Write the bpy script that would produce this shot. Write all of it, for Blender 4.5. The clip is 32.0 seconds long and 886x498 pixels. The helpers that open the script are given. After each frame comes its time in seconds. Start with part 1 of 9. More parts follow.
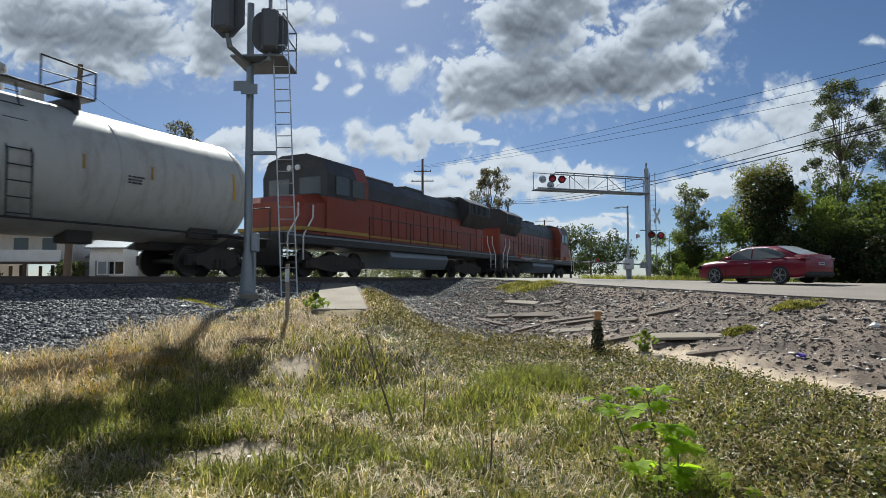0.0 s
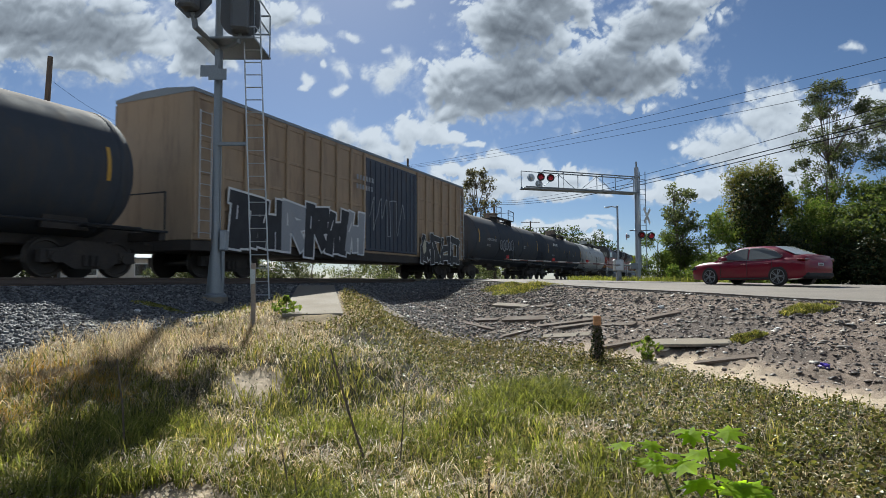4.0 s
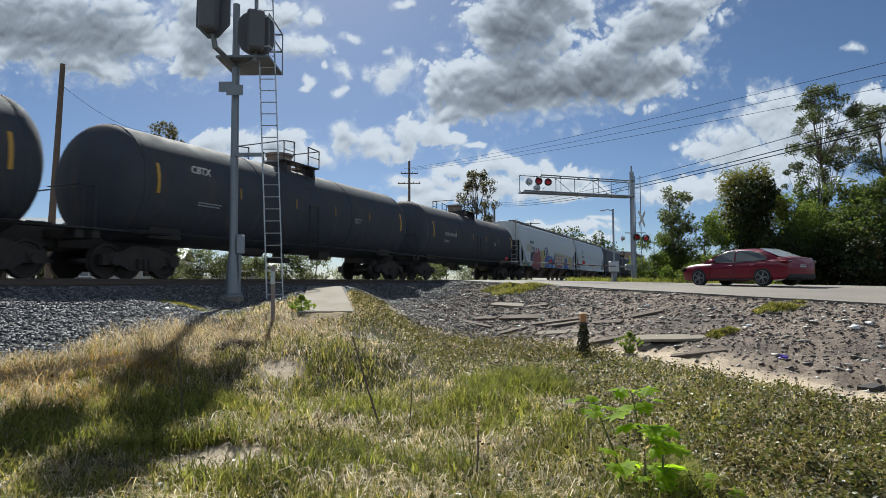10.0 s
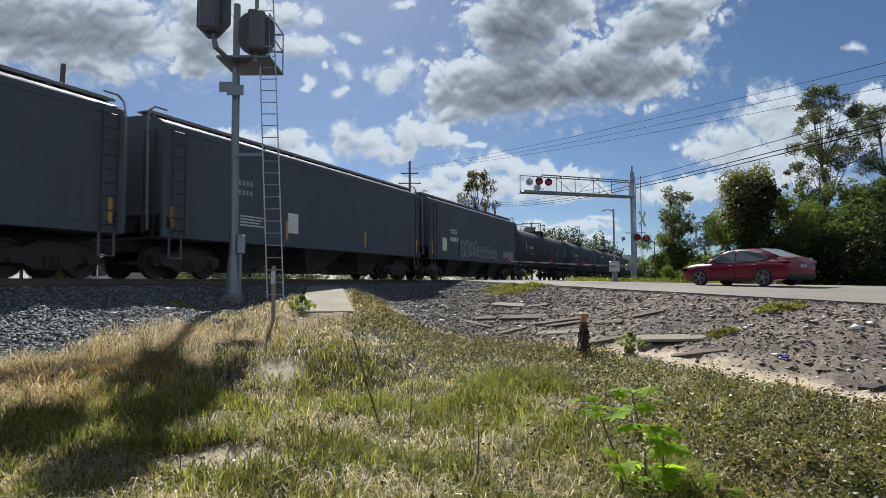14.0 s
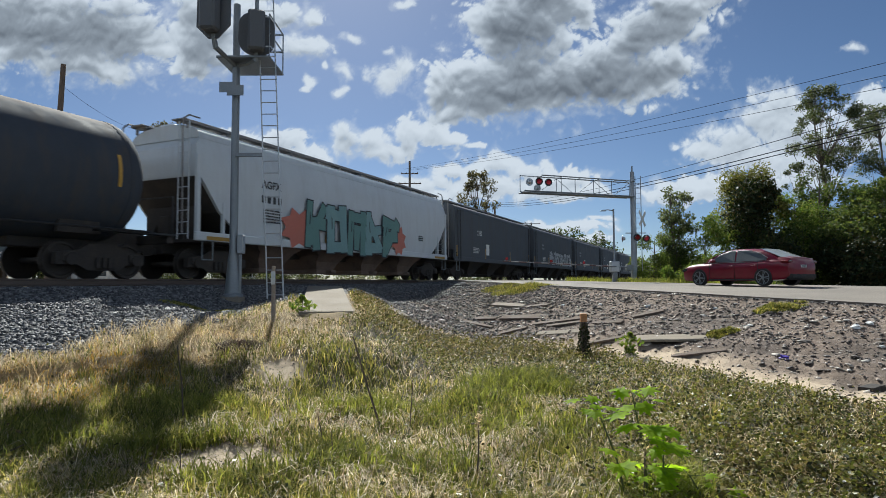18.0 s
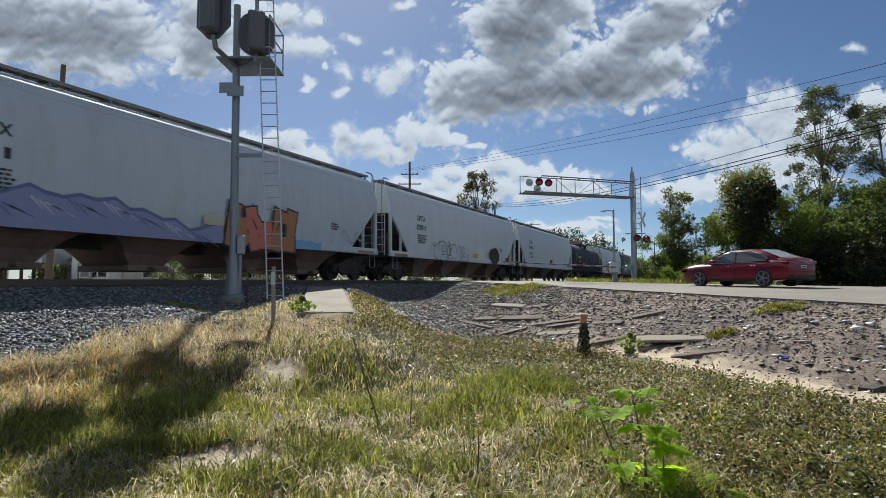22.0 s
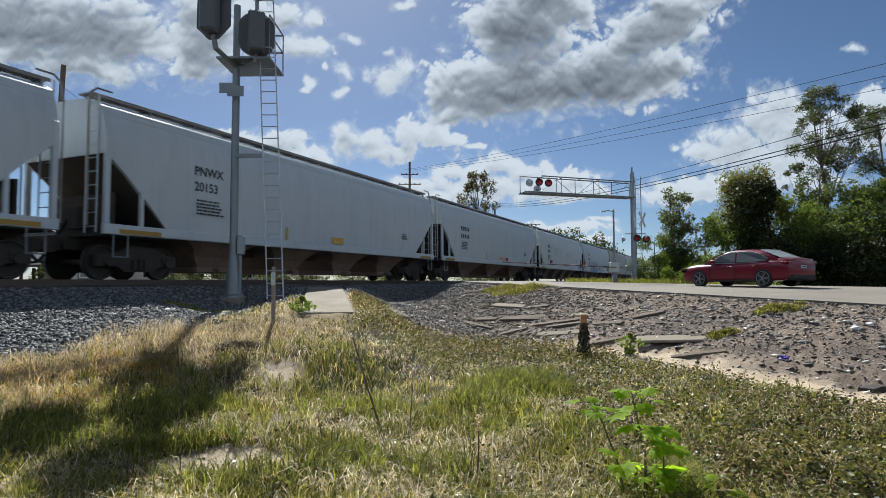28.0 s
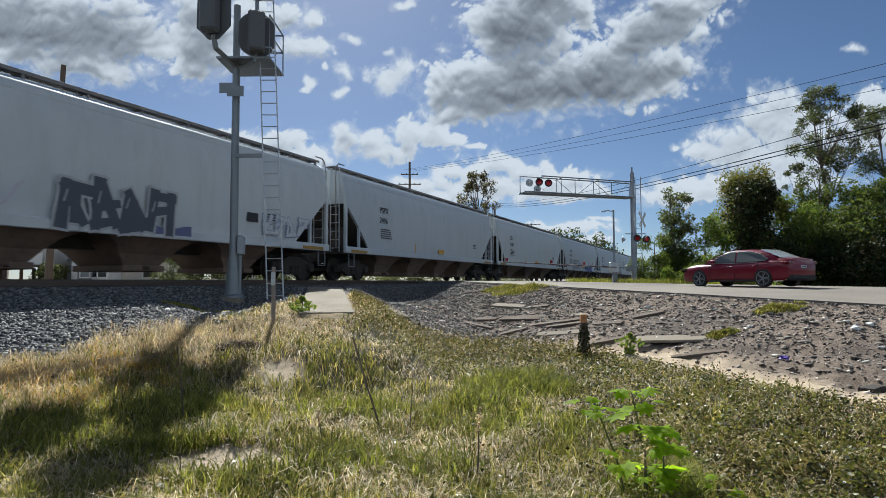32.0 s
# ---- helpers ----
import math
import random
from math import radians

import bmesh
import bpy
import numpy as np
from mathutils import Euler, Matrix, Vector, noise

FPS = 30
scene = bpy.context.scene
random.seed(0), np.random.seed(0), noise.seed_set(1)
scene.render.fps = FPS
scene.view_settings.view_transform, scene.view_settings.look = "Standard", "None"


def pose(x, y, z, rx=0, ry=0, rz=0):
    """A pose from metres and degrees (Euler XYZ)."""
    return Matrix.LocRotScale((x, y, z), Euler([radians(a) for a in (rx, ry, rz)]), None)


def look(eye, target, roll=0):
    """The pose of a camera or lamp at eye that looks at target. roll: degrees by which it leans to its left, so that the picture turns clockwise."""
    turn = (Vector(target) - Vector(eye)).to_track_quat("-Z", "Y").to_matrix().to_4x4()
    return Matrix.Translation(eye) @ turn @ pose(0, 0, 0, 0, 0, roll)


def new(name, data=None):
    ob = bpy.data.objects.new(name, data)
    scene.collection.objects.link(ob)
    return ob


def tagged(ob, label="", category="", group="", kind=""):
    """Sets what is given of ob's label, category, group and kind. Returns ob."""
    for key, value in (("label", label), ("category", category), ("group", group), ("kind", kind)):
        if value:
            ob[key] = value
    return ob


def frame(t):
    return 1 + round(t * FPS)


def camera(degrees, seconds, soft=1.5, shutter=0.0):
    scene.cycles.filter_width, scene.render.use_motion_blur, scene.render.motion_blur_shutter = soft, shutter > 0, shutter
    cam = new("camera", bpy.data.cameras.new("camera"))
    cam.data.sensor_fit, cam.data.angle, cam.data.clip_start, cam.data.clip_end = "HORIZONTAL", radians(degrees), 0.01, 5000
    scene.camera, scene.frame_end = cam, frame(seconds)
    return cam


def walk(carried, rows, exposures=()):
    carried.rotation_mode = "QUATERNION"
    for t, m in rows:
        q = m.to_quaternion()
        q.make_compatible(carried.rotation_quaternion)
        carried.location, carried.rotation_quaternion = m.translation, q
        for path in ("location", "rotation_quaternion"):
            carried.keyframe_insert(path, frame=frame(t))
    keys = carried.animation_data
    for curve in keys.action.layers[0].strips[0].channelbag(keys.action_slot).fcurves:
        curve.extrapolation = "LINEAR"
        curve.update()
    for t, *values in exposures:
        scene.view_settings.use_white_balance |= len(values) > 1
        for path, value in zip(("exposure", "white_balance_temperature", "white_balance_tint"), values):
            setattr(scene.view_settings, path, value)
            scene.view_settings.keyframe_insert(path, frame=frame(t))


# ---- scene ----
# ------------------------------------------------------------ camera and walk
cam = camera(72.96, 32.0, soft=0.8, shutter=0.12)


def view(x, y, z, yaw=0.0, pitch=3.13, roll=-0.25):
    """The camera at a place, turned yaw degrees to the left of the plan's +y axis."""
    m = Matrix.Translation((x, y, z)) @ Euler((radians(90 + pitch), 0, radians(yaw))).to_matrix().to_4x4()
    return m @ pose(0, 0, 0, 0, 0, roll)


STEP_IN = 1.13
walk(cam, [
    (0.0, view(0, 0, 1.6, 1.24, 2.92)),
    (0.3, view(0, 0.5, 1.6, 0.60, 2.95)),
    (0.7, view(0, STEP_IN, 1.6, -0.08, 2.94)),
    (1.0, view(0, STEP_IN, 1.6, -0.15, 2.96)),
    (1.6, view(0, STEP_IN, 1.6, -0.25, 2.98)),
    (3.0, view(0, STEP_IN, 1.6, -0.14, 3.04)),
    (6.0, view(0, STEP_IN, 1.6, -0.14, 3.06)),
    (8.0, view(0, STEP_IN, 1.6, -0.22, 3.10)),
    (9.1, view(0, STEP_IN - 0.02, 1.6, -0.28, 3.10)),
    (9.5, view(0, 0.53, 1.6, -0.18, 3.10)),
    (9.95, view(0, 0.0, 1.6, -0.05, 3.13)),
    (11.0, view(0, 0, 1.6, 0, 3.13)),
    (18.5, view(0, 0, 1.6, 0, 3.15)),
    (22.0, view(0, 0, 1.6, 0, 3.20)),
    (32.0, view(0, 0, 1.6, 0, 3.22)),
], [(0.0, 0.78, 5820, 5), (32.0, 0.78, 5820, 5)])

# ------------------------------------------------------------ world, sun, exposure
SUN_AZ, SUN_EL = -12.0, 41.2
world = bpy.data.worlds.new("sky")
scene.world = world
world.use_nodes = True
wn = world.node_tree.nodes
sky = wn.new("ShaderNodeTexSky")
sky.sky_type = "NISHITA"
sky.sun_disc = False
sky.sun_elevation = radians(SUN_EL)
sky.sun_rotation = radians(SUN_AZ)
sky.air_density, sky.dust_density, sky.ozone_density = 0.72, 0.45, 3.2
wn["Background"].inputs["Strength"].default_value = 0.0395
world.node_tree.links.new(sky.outputs[0], wn["Background"].inputs["Color"])
lamp = bpy.data.lights.new("sun", "SUN")
lamp.energy, lamp.angle, lamp.color = 5.0, radians(0.53), (1.0, 0.925, 0.80)
sun = new("sun", lamp)
sdir = Vector((math.sin(radians(SUN_AZ)) * math.cos(radians(SUN_EL)), math.cos(radians(SUN_AZ)) * math.cos(radians(SUN_EL)), math.sin(radians(SUN_EL))))
sun.matrix_world = look(sdir * 80, (0, 0, 0))

# ------------------------------------------------------------ the plan
TRACK = radians(24.22)                 # track's heading, to the right of +y
TD = Vector((math.sin(TRACK), math.cos(TRACK), 0))
TN = Vector((-math.cos(TRACK), math.sin(TRACK), 0))
TRACK_D = 15.0                         # centre line's distance from the origin
RAIL_Z = 1.72
SPEED = 17.25
ROAD = Vector((-0.4695, 0.8829, 0))          # along the road, towards the crossing
ROAD_N = Vector((0.8829, 0.4695, 0))
ROAD_NEAR, ROAD_FAR = 13.85, 25.3
DITCH = 9.6                            # where the road's bank begins


# ------------------------------------------------------------ materials
def nodes_of(name):
    m = bpy.data.materials.new(name)
    m.use_nodes = True
    t = m.node_tree
    return m, t, t.nodes, t.links, t.nodes["Principled BSDF"]


def ramp(n, stops):
    r = n.new("ShaderNodeValToRGB")
    els = r.color_ramp.elements
    while len(els) < len(stops):
        els.new(0.5)
    for e, (p, c) in zip(els, stops):
        e.position = p
        e.color = (*c, 1) if len(c) == 3 else c
    return r


def noise_at(n, l, vec, scale, detail=4.0, rough=0.6, stretch=None):
    if stretch:
        mp = n.new("ShaderNodeMapping")
        mp.inputs["Scale"].default_value = stretch
        l.new(vec, mp.inputs["Vector"])
        vec = mp.outputs["Vector"]
    t = n.new("ShaderNodeTexNoise")
    t.inputs["Scale"].default_value = scale
    t.inputs["Detail"].default_value = detail
    t.inputs["Roughness"].default_value = rough
    l.new(vec, t.inputs["Vector"])
    return t


def mix(n, l, fac, a, b, kind="MIX"):
    m = n.new("ShaderNodeMix")
    m.data_type, m.blend_type = "RGBA", kind
    for sock, v in ((m.inputs[0], fac), (m.inputs[6], a), (m.inputs[7], b)):
        if isinstance(v, (int, float)):
            sock.default_value = v
        elif isinstance(v, tuple):
            sock.default_value = (*v, 1)
        else:
            l.new(v, sock)
    return m.outputs[2]


def surf(name, col, dark=0.75, scale=6.0, rough=0.6, metal=0.0, bump=0.15, fine=60.0, dirt=None, dirt_amount=0.35, streak=False, coat=0.0, vary=0.0, grain=1.0):
    """A worn surface: grain at a fine scale, blotches at a coarse one, and dirt in streaks or patches."""
    m, t, n, l, p = nodes_of(name)
    tc = n.new("ShaderNodeTexCoord")
    vec = tc.outputs["Object"]
    big = noise_at(n, l, vec, scale)
    small = noise_at(n, l, vec, fine, 3.0)
    c = mix(n, l, big.outputs["Fac"], tuple(v * dark for v in col), tuple(min(1, v * (2 - dark)) for v in col))
    r2 = ramp(n, [(0.35, (1 - 0.18 * grain,) * 3), (0.65, (1 + 0.1 * grain,) * 3)])
    l.new(small.outputs["Fac"], r2.inputs["Fac"])
    c = mix(n, l, 1.0, c, r2.outputs["Color"], "MULTIPLY")
    if dirt:
        dn = noise_at(n, l, vec, 1.3, 6.0, 0.7, (2.2, 2.2, 0.35) if streak else (1, 1, 1))
        dr = ramp(n, [(0.48, (0, 0, 0)), (0.72, (dirt_amount,) * 3)])
        l.new(dn.outputs["Fac"], dr.inputs["Fac"])
        c = mix(n, l, dr.outputs["Color"], c, dirt)
    if vary:
        oi = n.new("ShaderNodeObjectInfo")
        vr = ramp(n, [(0.0, (1 - vary,) * 3), (1.0, (1 + vary,) * 3)])
        l.new(oi.outputs["Random"], vr.inputs["Fac"])
        c = mix(n, l, 1.0, c, vr.outputs["Color"], "MULTIPLY")
    l.new(c, p.inputs["Base Color"])
    rr = ramp(n, [(0.3, (max(0.03, rough - 0.12),) * 3), (0.7, (min(1, rough + 0.12),) * 3)])
    l.new(big.outputs["Fac"], rr.inputs["Fac"])
    l.new(rr.outputs["Color"], p.inputs["Roughness"])
    p.inputs["Metallic"].default_value = metal
    p.inputs["Coat Weight"].default_value = coat
    p.inputs["Coat Roughness"].default_value = 0.05
    if bump:
        b = n.new("ShaderNodeBump")
        b.inputs["Strength"].default_value = bump
        b.inputs["Distance"].default_value = 0.01
        l.new(small.outputs["Fac"], b.inputs["Height"])
        l.new(b.outputs["Normal"], p.inputs["Normal"])
    return m


def leafy(name, cols, through_light=0.45, rough=0.5, shine=(1.25, 1.3, 0.75), clumped=1.0):
    """Leaves and blades: colour by piece, with light passing through."""
    m, t, n, l, p = nodes_of(name)
    g = n.new("ShaderNodeNewGeometry")
    r = ramp(n, [(i / max(1, len(cols) - 1), c) for i, c in enumerate(cols)])
    l.new(g.outputs["Random Per Island"], r.inputs["Fac"])
    tc = n.new("ShaderNodeTexCoord")
    patch = noise_at(n, l, tc.outputs["Object"], 0.9, 3.0)
    pr = ramp(n, [(0.3, (0.7, 0.7, 0.7)), (0.7, (1.2, 1.2, 1.1))])
    l.new(patch.outputs["Fac"], pr.inputs["Fac"])
    c = mix(n, l, 1.0, r.outputs["Color"], pr.outputs["Color"], "MULTIPLY")
    clump = noise_at(n, l, tc.outputs["Object"], 7.0, 3.0)
    cr = ramp(n, [(0.32, (1 - 0.45 * clumped, 1 - 0.42 * clumped, 1 - 0.40 * clumped)), (0.68, (1 + 0.40 * clumped, 1 + 0.36 * clumped, 1 + 0.30 * clumped))])
    l.new(clump.outputs["Fac"], cr.inputs["Fac"])
    c = mix(n, l, 1.0, c, cr.outputs["Color"], "MULTIPLY")
    l.new(c, p.inputs["Base Color"])
    p.inputs["Roughness"].default_value = rough
    tr = n.new("ShaderNodeBsdfTranslucent")
    c2 = mix(n, l, 1.0, c, shine, "MULTIPLY")
    l.new(c2, tr.inputs["Color"])
    ms = n.new("ShaderNodeMixShader")
    ms.inputs[0].default_value = through_light
    l.new(p.outputs[0], ms.inputs[1])
    l.new(tr.outputs[0], ms.inputs[2])
    l.new(ms.outputs[0], n["Material Output"].inputs["Surface"])
    return m


def glass(name, tint=(0.05, 0.06, 0.07), rough=0.03):
    m, t, n, l, p = nodes_of(name)
    p.inputs["Base Color"].default_value = (*tint, 1)
    p.inputs["Roughness"].default_value = rough
    p.inputs["Transmission Weight"].default_value = 0.75
    p.inputs["IOR"].default_value = 1.45
    return m


def glow(name, col, strength):
    m, t, n, l, p = nodes_of(name)
    p.inputs["Base Color"].default_value = (*col, 1)
    p.inputs["Emission Color"].default_value = (*col, 1)
    p.inputs["Emission Strength"].default_value = strength
    return m


M = {}
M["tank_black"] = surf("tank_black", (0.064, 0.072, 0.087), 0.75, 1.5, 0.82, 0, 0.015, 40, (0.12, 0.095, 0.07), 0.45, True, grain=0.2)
def pale_top(m, low, high, col, amount):
    """Blends in a paler colour above a height."""
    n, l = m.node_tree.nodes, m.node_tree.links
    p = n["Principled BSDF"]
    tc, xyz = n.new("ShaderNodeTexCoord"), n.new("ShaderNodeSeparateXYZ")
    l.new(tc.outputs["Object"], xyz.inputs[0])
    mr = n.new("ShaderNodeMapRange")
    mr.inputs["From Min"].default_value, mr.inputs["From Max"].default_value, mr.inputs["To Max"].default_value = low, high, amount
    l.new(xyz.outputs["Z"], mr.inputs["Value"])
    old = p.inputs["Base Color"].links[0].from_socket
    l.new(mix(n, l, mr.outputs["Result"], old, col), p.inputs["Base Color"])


M["tank_grey"] = surf("tank_grey", (0.42, 0.42, 0.40), 0.85, 1.2, 0.6, 0, 0.015, 40, (0.16, 0.12, 0.09), 0.45, True, grain=0.2)
M["car_white"] = surf("car_white", (0.54, 0.575, 0.60), 0.90, 0.7, 0.55, 0, 0.015, 30, (0.24, 0.20, 0.16), 0.16, True, grain=0.2)
M["car_grey"] = surf("car_grey", (0.455, 0.50, 0.54), 0.90, 0.7, 0.55, 0, 0.015, 30, (0.22, 0.19, 0.16), 0.2, True, grain=0.2)
M["car_tan"] = surf("car_tan", (0.375, 0.37, 0.35), 0.82, 0.7, 0.6, 0, 0.015, 30, (0.18, 0.12, 0.07), 0.55, True, grain=0.2)
M["car_black"] = surf("car_black", (0.088, 0.098, 0.114), 0.75, 0.9, 0.70, 0, 0.015, 30, (0.09, 0.07, 0.055), 0.4, True, grain=0.2)
M["box_yellow"] = surf("box_yellow", (0.33, 0.24, 0.155), 0.75, 0.8, 0.6, 0, 0.015, 30, (0.10, 0.06, 0.04), 0.5, True, grain=0.2)
M["faded_orange"] = surf("faded_orange", (0.46, 0.22, 0.09), 0.75, 0.8, 0.6, 0, 0.08, 30, (0.10, 0.06, 0.04), 0.5, True)
M["box_blue"] = surf("box_blue", (0.045, 0.055, 0.08), 0.8, 0.9, 0.6, 0, 0.08, 30, (0.10, 0.07, 0.05), 0.4, True)
M["under"] = surf("underframe_dirt", (0.054, 0.048, 0.044), 0.65, 2.5, 0.8, 0, 0.3, 40, (0.10, 0.075, 0.055), 0.5)
M["bay_rust"] = surf("bay_rust", (0.18, 0.125, 0.094), 0.7, 1.8, 0.8, 0, 0.25, 40, (0.05, 0.04, 0.035), 0.6)
M["wheel"] = surf("wheel_steel", (0.05, 0.042, 0.036), 0.7, 6, 0.6, 0.4, 0.1)
M["galv"] = surf("galvanised", (0.46, 0.48, 0.50), 0.85, 8, 0.4, 0.6, 0.1)
M["galv_mid"] = surf("galvanised_dull", (0.30, 0.325, 0.36), 0.85, 6, 0.5, 0.5, 0.1)
M["galv_dark"] = surf("galvanised_weathered", (0.22, 0.24, 0.26), 0.8, 5, 0.5, 0.5, 0.1)
M["walkway"] = surf("walkway_grating", (0.26, 0.25, 0.245), 0.75, 3, 0.75, 0.0, 0.3, 25)
M["loco_orange"] = surf("loco_orange", (0.22, 0.036, 0.014), 0.8, 1.2, 0.45, 0, 0.05, 30, (0.10, 0.05, 0.03), 0.4, True)
M["loco_black"] = surf("loco_black", (0.026, 0.025, 0.026), 0.7, 1.5, 0.5, 0, 0.05, 30, (0.07, 0.055, 0.045), 0.4)
M["dull_yellow"] = surf("dull_yellow", (0.34, 0.20, 0.03), 0.9, 6, 0.6)
M["head"] = surf("signal_head_black", (0.10, 0.105, 0.115), 0.8, 8, 0.6, 0.0, 0.1)
M["yellow"] = surf("yellow_mark", (0.56, 0.32, 0.04), 0.9, 6, 0.5)
M["white_paint"] = surf("white_paint", (0.72, 0.72, 0.70), 0.9, 5, 0.5, 0, 0.05, 50, (0.3, 0.27, 0.22), 0.3)
M["letter_dark"] = surf("letter_dark", (0.03, 0.03, 0.035), 0.9, 6, 0.6)
M["letter_white"] = surf("letter_white", (0.62, 0.62, 0.60), 0.9, 6, 0.6)
M["tie"] = surf("tie_wood", (0.065, 0.050, 0.040), 0.6, 5, 0.9, 0, 0.5, 25, vary=0.3)
M["rail"] = surf("rail_steel", (0.13, 0.10, 0.085), 0.8, 4, 0.45, 0.7, 0.1)
# gate arm red and white, darkened to carry its backlit shade
M["stripe_red"] = surf("backlit_red_stripe", (0.07, 0.03, 0.03), 0.8, 6, 0.6)
M["stripe_white"] = surf("backlit_white_stripe", (0.20, 0.20, 0.21), 0.8, 6, 0.6)
M["concrete"] = surf("concrete", (0.235, 0.203, 0.16), 0.82, 1.3, 0.85, 0, 0.3, 45, (0.24, 0.21, 0.17), 0.45)
M["red_paint"] = surf("red_paint", (0.30, 0.03, 0.03), 0.9, 6, 0.4)
M["black_metal"] = surf("black_metal", (0.018, 0.018, 0.02), 0.8, 8, 0.55, 0.0, 0.1)
M["rubber"] = surf("rubber", (0.02, 0.02, 0.021), 0.8, 12, 0.8, 0, 0.2)
M["glass"] = glass("window_glass")
M["lamp_on"] = glow("red_lamp_lit", (0.40, 0.018, 0.035), 0.05)
# rear pane: the sky's reflection painted in as a pale base colour
M["sky_tone_glass"] = surf("rear_glass_sky_tone", (0.30, 0.32, 0.33), 0.9, 2, 0.08, 0, 0.0)
M["tint"] = surf("tinted_glass", (0.10, 0.11, 0.11), 0.9, 2, 0.06, 0, 0.0)
M["cable"] = surf("cable_black", (0.02, 0.02, 0.022), 0.9, 3, 1.0, 0, 0.0)
M["lamp_off"] = surf("red_lamp_dark", (0.28, 0.012, 0.014), 0.9, 10, 0.15, 0, 0.0)
M["wood_old"] = surf("weathered_wood", (0.125, 0.098, 0.078), 0.7, 4, 0.85, 0, 0.5, 30, (0.09, 0.075, 0.06), 0.5)
M["wood_pale"] = surf("bleached_wood", (0.27, 0.23, 0.20), 0.75, 5, 0.9, 0, 0.4, 30, (0.12, 0.10, 0.085), 0.5)
M["pole_wood"] = surf("pole_wood", (0.13, 0.10, 0.08), 0.7, 3, 0.9, 0, 0.4, 30)
M["bark"] = surf("bark", (0.11, 0.085, 0.065), 0.6, 5, 0.95, 0, 0.6, 25)


pale_top(M["tank_black"], 3.85, 4.20, (0.30, 0.24, 0.19), 0.75)
for _k, _v in (("car_black", 0.2), ("tank_black", 0.08), ("walkway", 0.2), ("under", 0.2), ("concrete", 0.1), ("wood_old", 0.15)):
    M[_k].node_tree.nodes["Principled BSDF"].inputs["Specular IOR Level"].default_value = _v
M["cable"].node_tree.nodes["Principled BSDF"].inputs["Specular IOR Level"].default_value = 0.0


# ------------------------------------------------------------ mesh building
class Build:
    """Collects boxes, tubes and sheets into one mesh."""

    def __init__(self):
        self.v, self.f = [], []

    def add(self, verts, faces):
        o = len(self.v)
        self.v.extend(tuple(q) for q in verts)
        self.f.extend(tuple(i + o for i in q) for q in faces)
        return self

    def box(self, x0, x1, y0, y1, z0, z1, c=0.0, m=None):
        """A box, its edges cut by c."""
        c = min(c, (x1 - x0) * 0.45, (y1 - y0) * 0.45, (z1 - z0) * 0.45)
        if c <= 0:
            vs = [(x, y, z) for x in (x0, x1) for y in (y0, y1) for z in (z0, z1)]
            fs = [(0, 1, 3, 2), (4, 6, 7, 5), (0, 4, 5, 1), (2, 3, 7, 6), (0, 2, 6, 4), (1, 5, 7, 3)]
        else:
            vs, fs, idx = [], [], {}
            lo, hi = (x0, y0, z0), (x1, y1, z1)
            for sx in (0, 1):
                for sy in (0, 1):
                    for sz in (0, 1):
                        for ax in range(3):
                            s = (sx, sy, sz)
                            q = [(hi[k] if s[k] else lo[k]) for k in range(3)]
                            for k in range(3):
                                if k != ax:
                                    q[k] += -c if s[k] else c
                            idx[(s, ax)] = len(vs)
                            vs.append(tuple(q))
            for ax in range(3):
                b, d = (ax + 1) % 3, (ax + 2) % 3
                for s in (0, 1):
                    ring = []
                    for u, w in ((0, 0), (1, 0), (1, 1), (0, 1)):
                        k = [0, 0, 0]
                        k[ax], k[b], k[d] = s, u, w
                        ring.append(idx[(tuple(k), ax)])
                    fs.append(tuple(ring if s else ring[::-1]))
                for u in (0, 1):
                    for w in (0, 1):
                        k0, k1 = [0, 0, 0], [0, 0, 0]
                        k0[b] = k1[b] = u
                        k0[d] = k1[d] = w
                        k1[ax] = 1
                        e = [idx[(tuple(k0), b)], idx[(tuple(k1), b)], idx[(tuple(k1), d)], idx[(tuple(k0), d)]]
                        fs.append(tuple(e if (u + w) % 2 == 0 else e[::-1]))
            for sx in (0, 1):
                for sy in (0, 1):
                    for sz in (0, 1):
                        s = (sx, sy, sz)
                        e = [idx[(s, 0)], idx[(s, 1)], idx[(s, 2)]]
                        fs.append(tuple(e if (sx + sy + sz) % 2 else e[::-1]))
        if m is not None:
            vs = [m @ Vector(q) for q in vs]
        return self.add(vs, fs)

    def tube(self, a, b, r, r2=None, sides=8, caps=True):
        a, b = Vector(a), Vector(b)
        r2 = r if r2 is None else r2
        d = (b - a).normalized()
        u = d.orthogonal().normalized()
        w = d.cross(u)
        vs = []
        for p, q in ((a, r), (b, r2)):
            for i in range(sides):
                t = 2 * math.pi * i / sides
                vs.append(p + (u * math.cos(t) + w * math.sin(t)) * q)
        fs = [(i, (i + 1) % sides, sides + (i + 1) % sides, sides + i) for i in range(sides)]
        if caps:
            fs += [tuple(range(sides - 1, -1, -1)), tuple(range(sides, 2 * sides))]
        return self.add(vs, fs)

    def path(self, pts, r, sides=6):
        pts = [Vector(q) for q in pts]
        rings, u = [], None
        for i, q in enumerate(pts):
            a = (q - pts[i - 1]).normalized() if i else (pts[1] - q).normalized()
            b = (pts[i + 1] - q).normalized() if i < len(pts) - 1 else a
            d = (a + b).normalized() if (a + b).length > 1e-6 else a
            u = d.orthogonal().normalized() if u is None else (u - d * u.dot(d)).normalized()
            w = d.cross(u)
            k = min(1.5, 1 / max(0.5, a.dot(d)))
            rings.append([q + (u * math.cos(t) + w * math.sin(t)) * r * k for t in [2 * math.pi * j / sides for j in range(sides)]])
        return self.loft(rings)

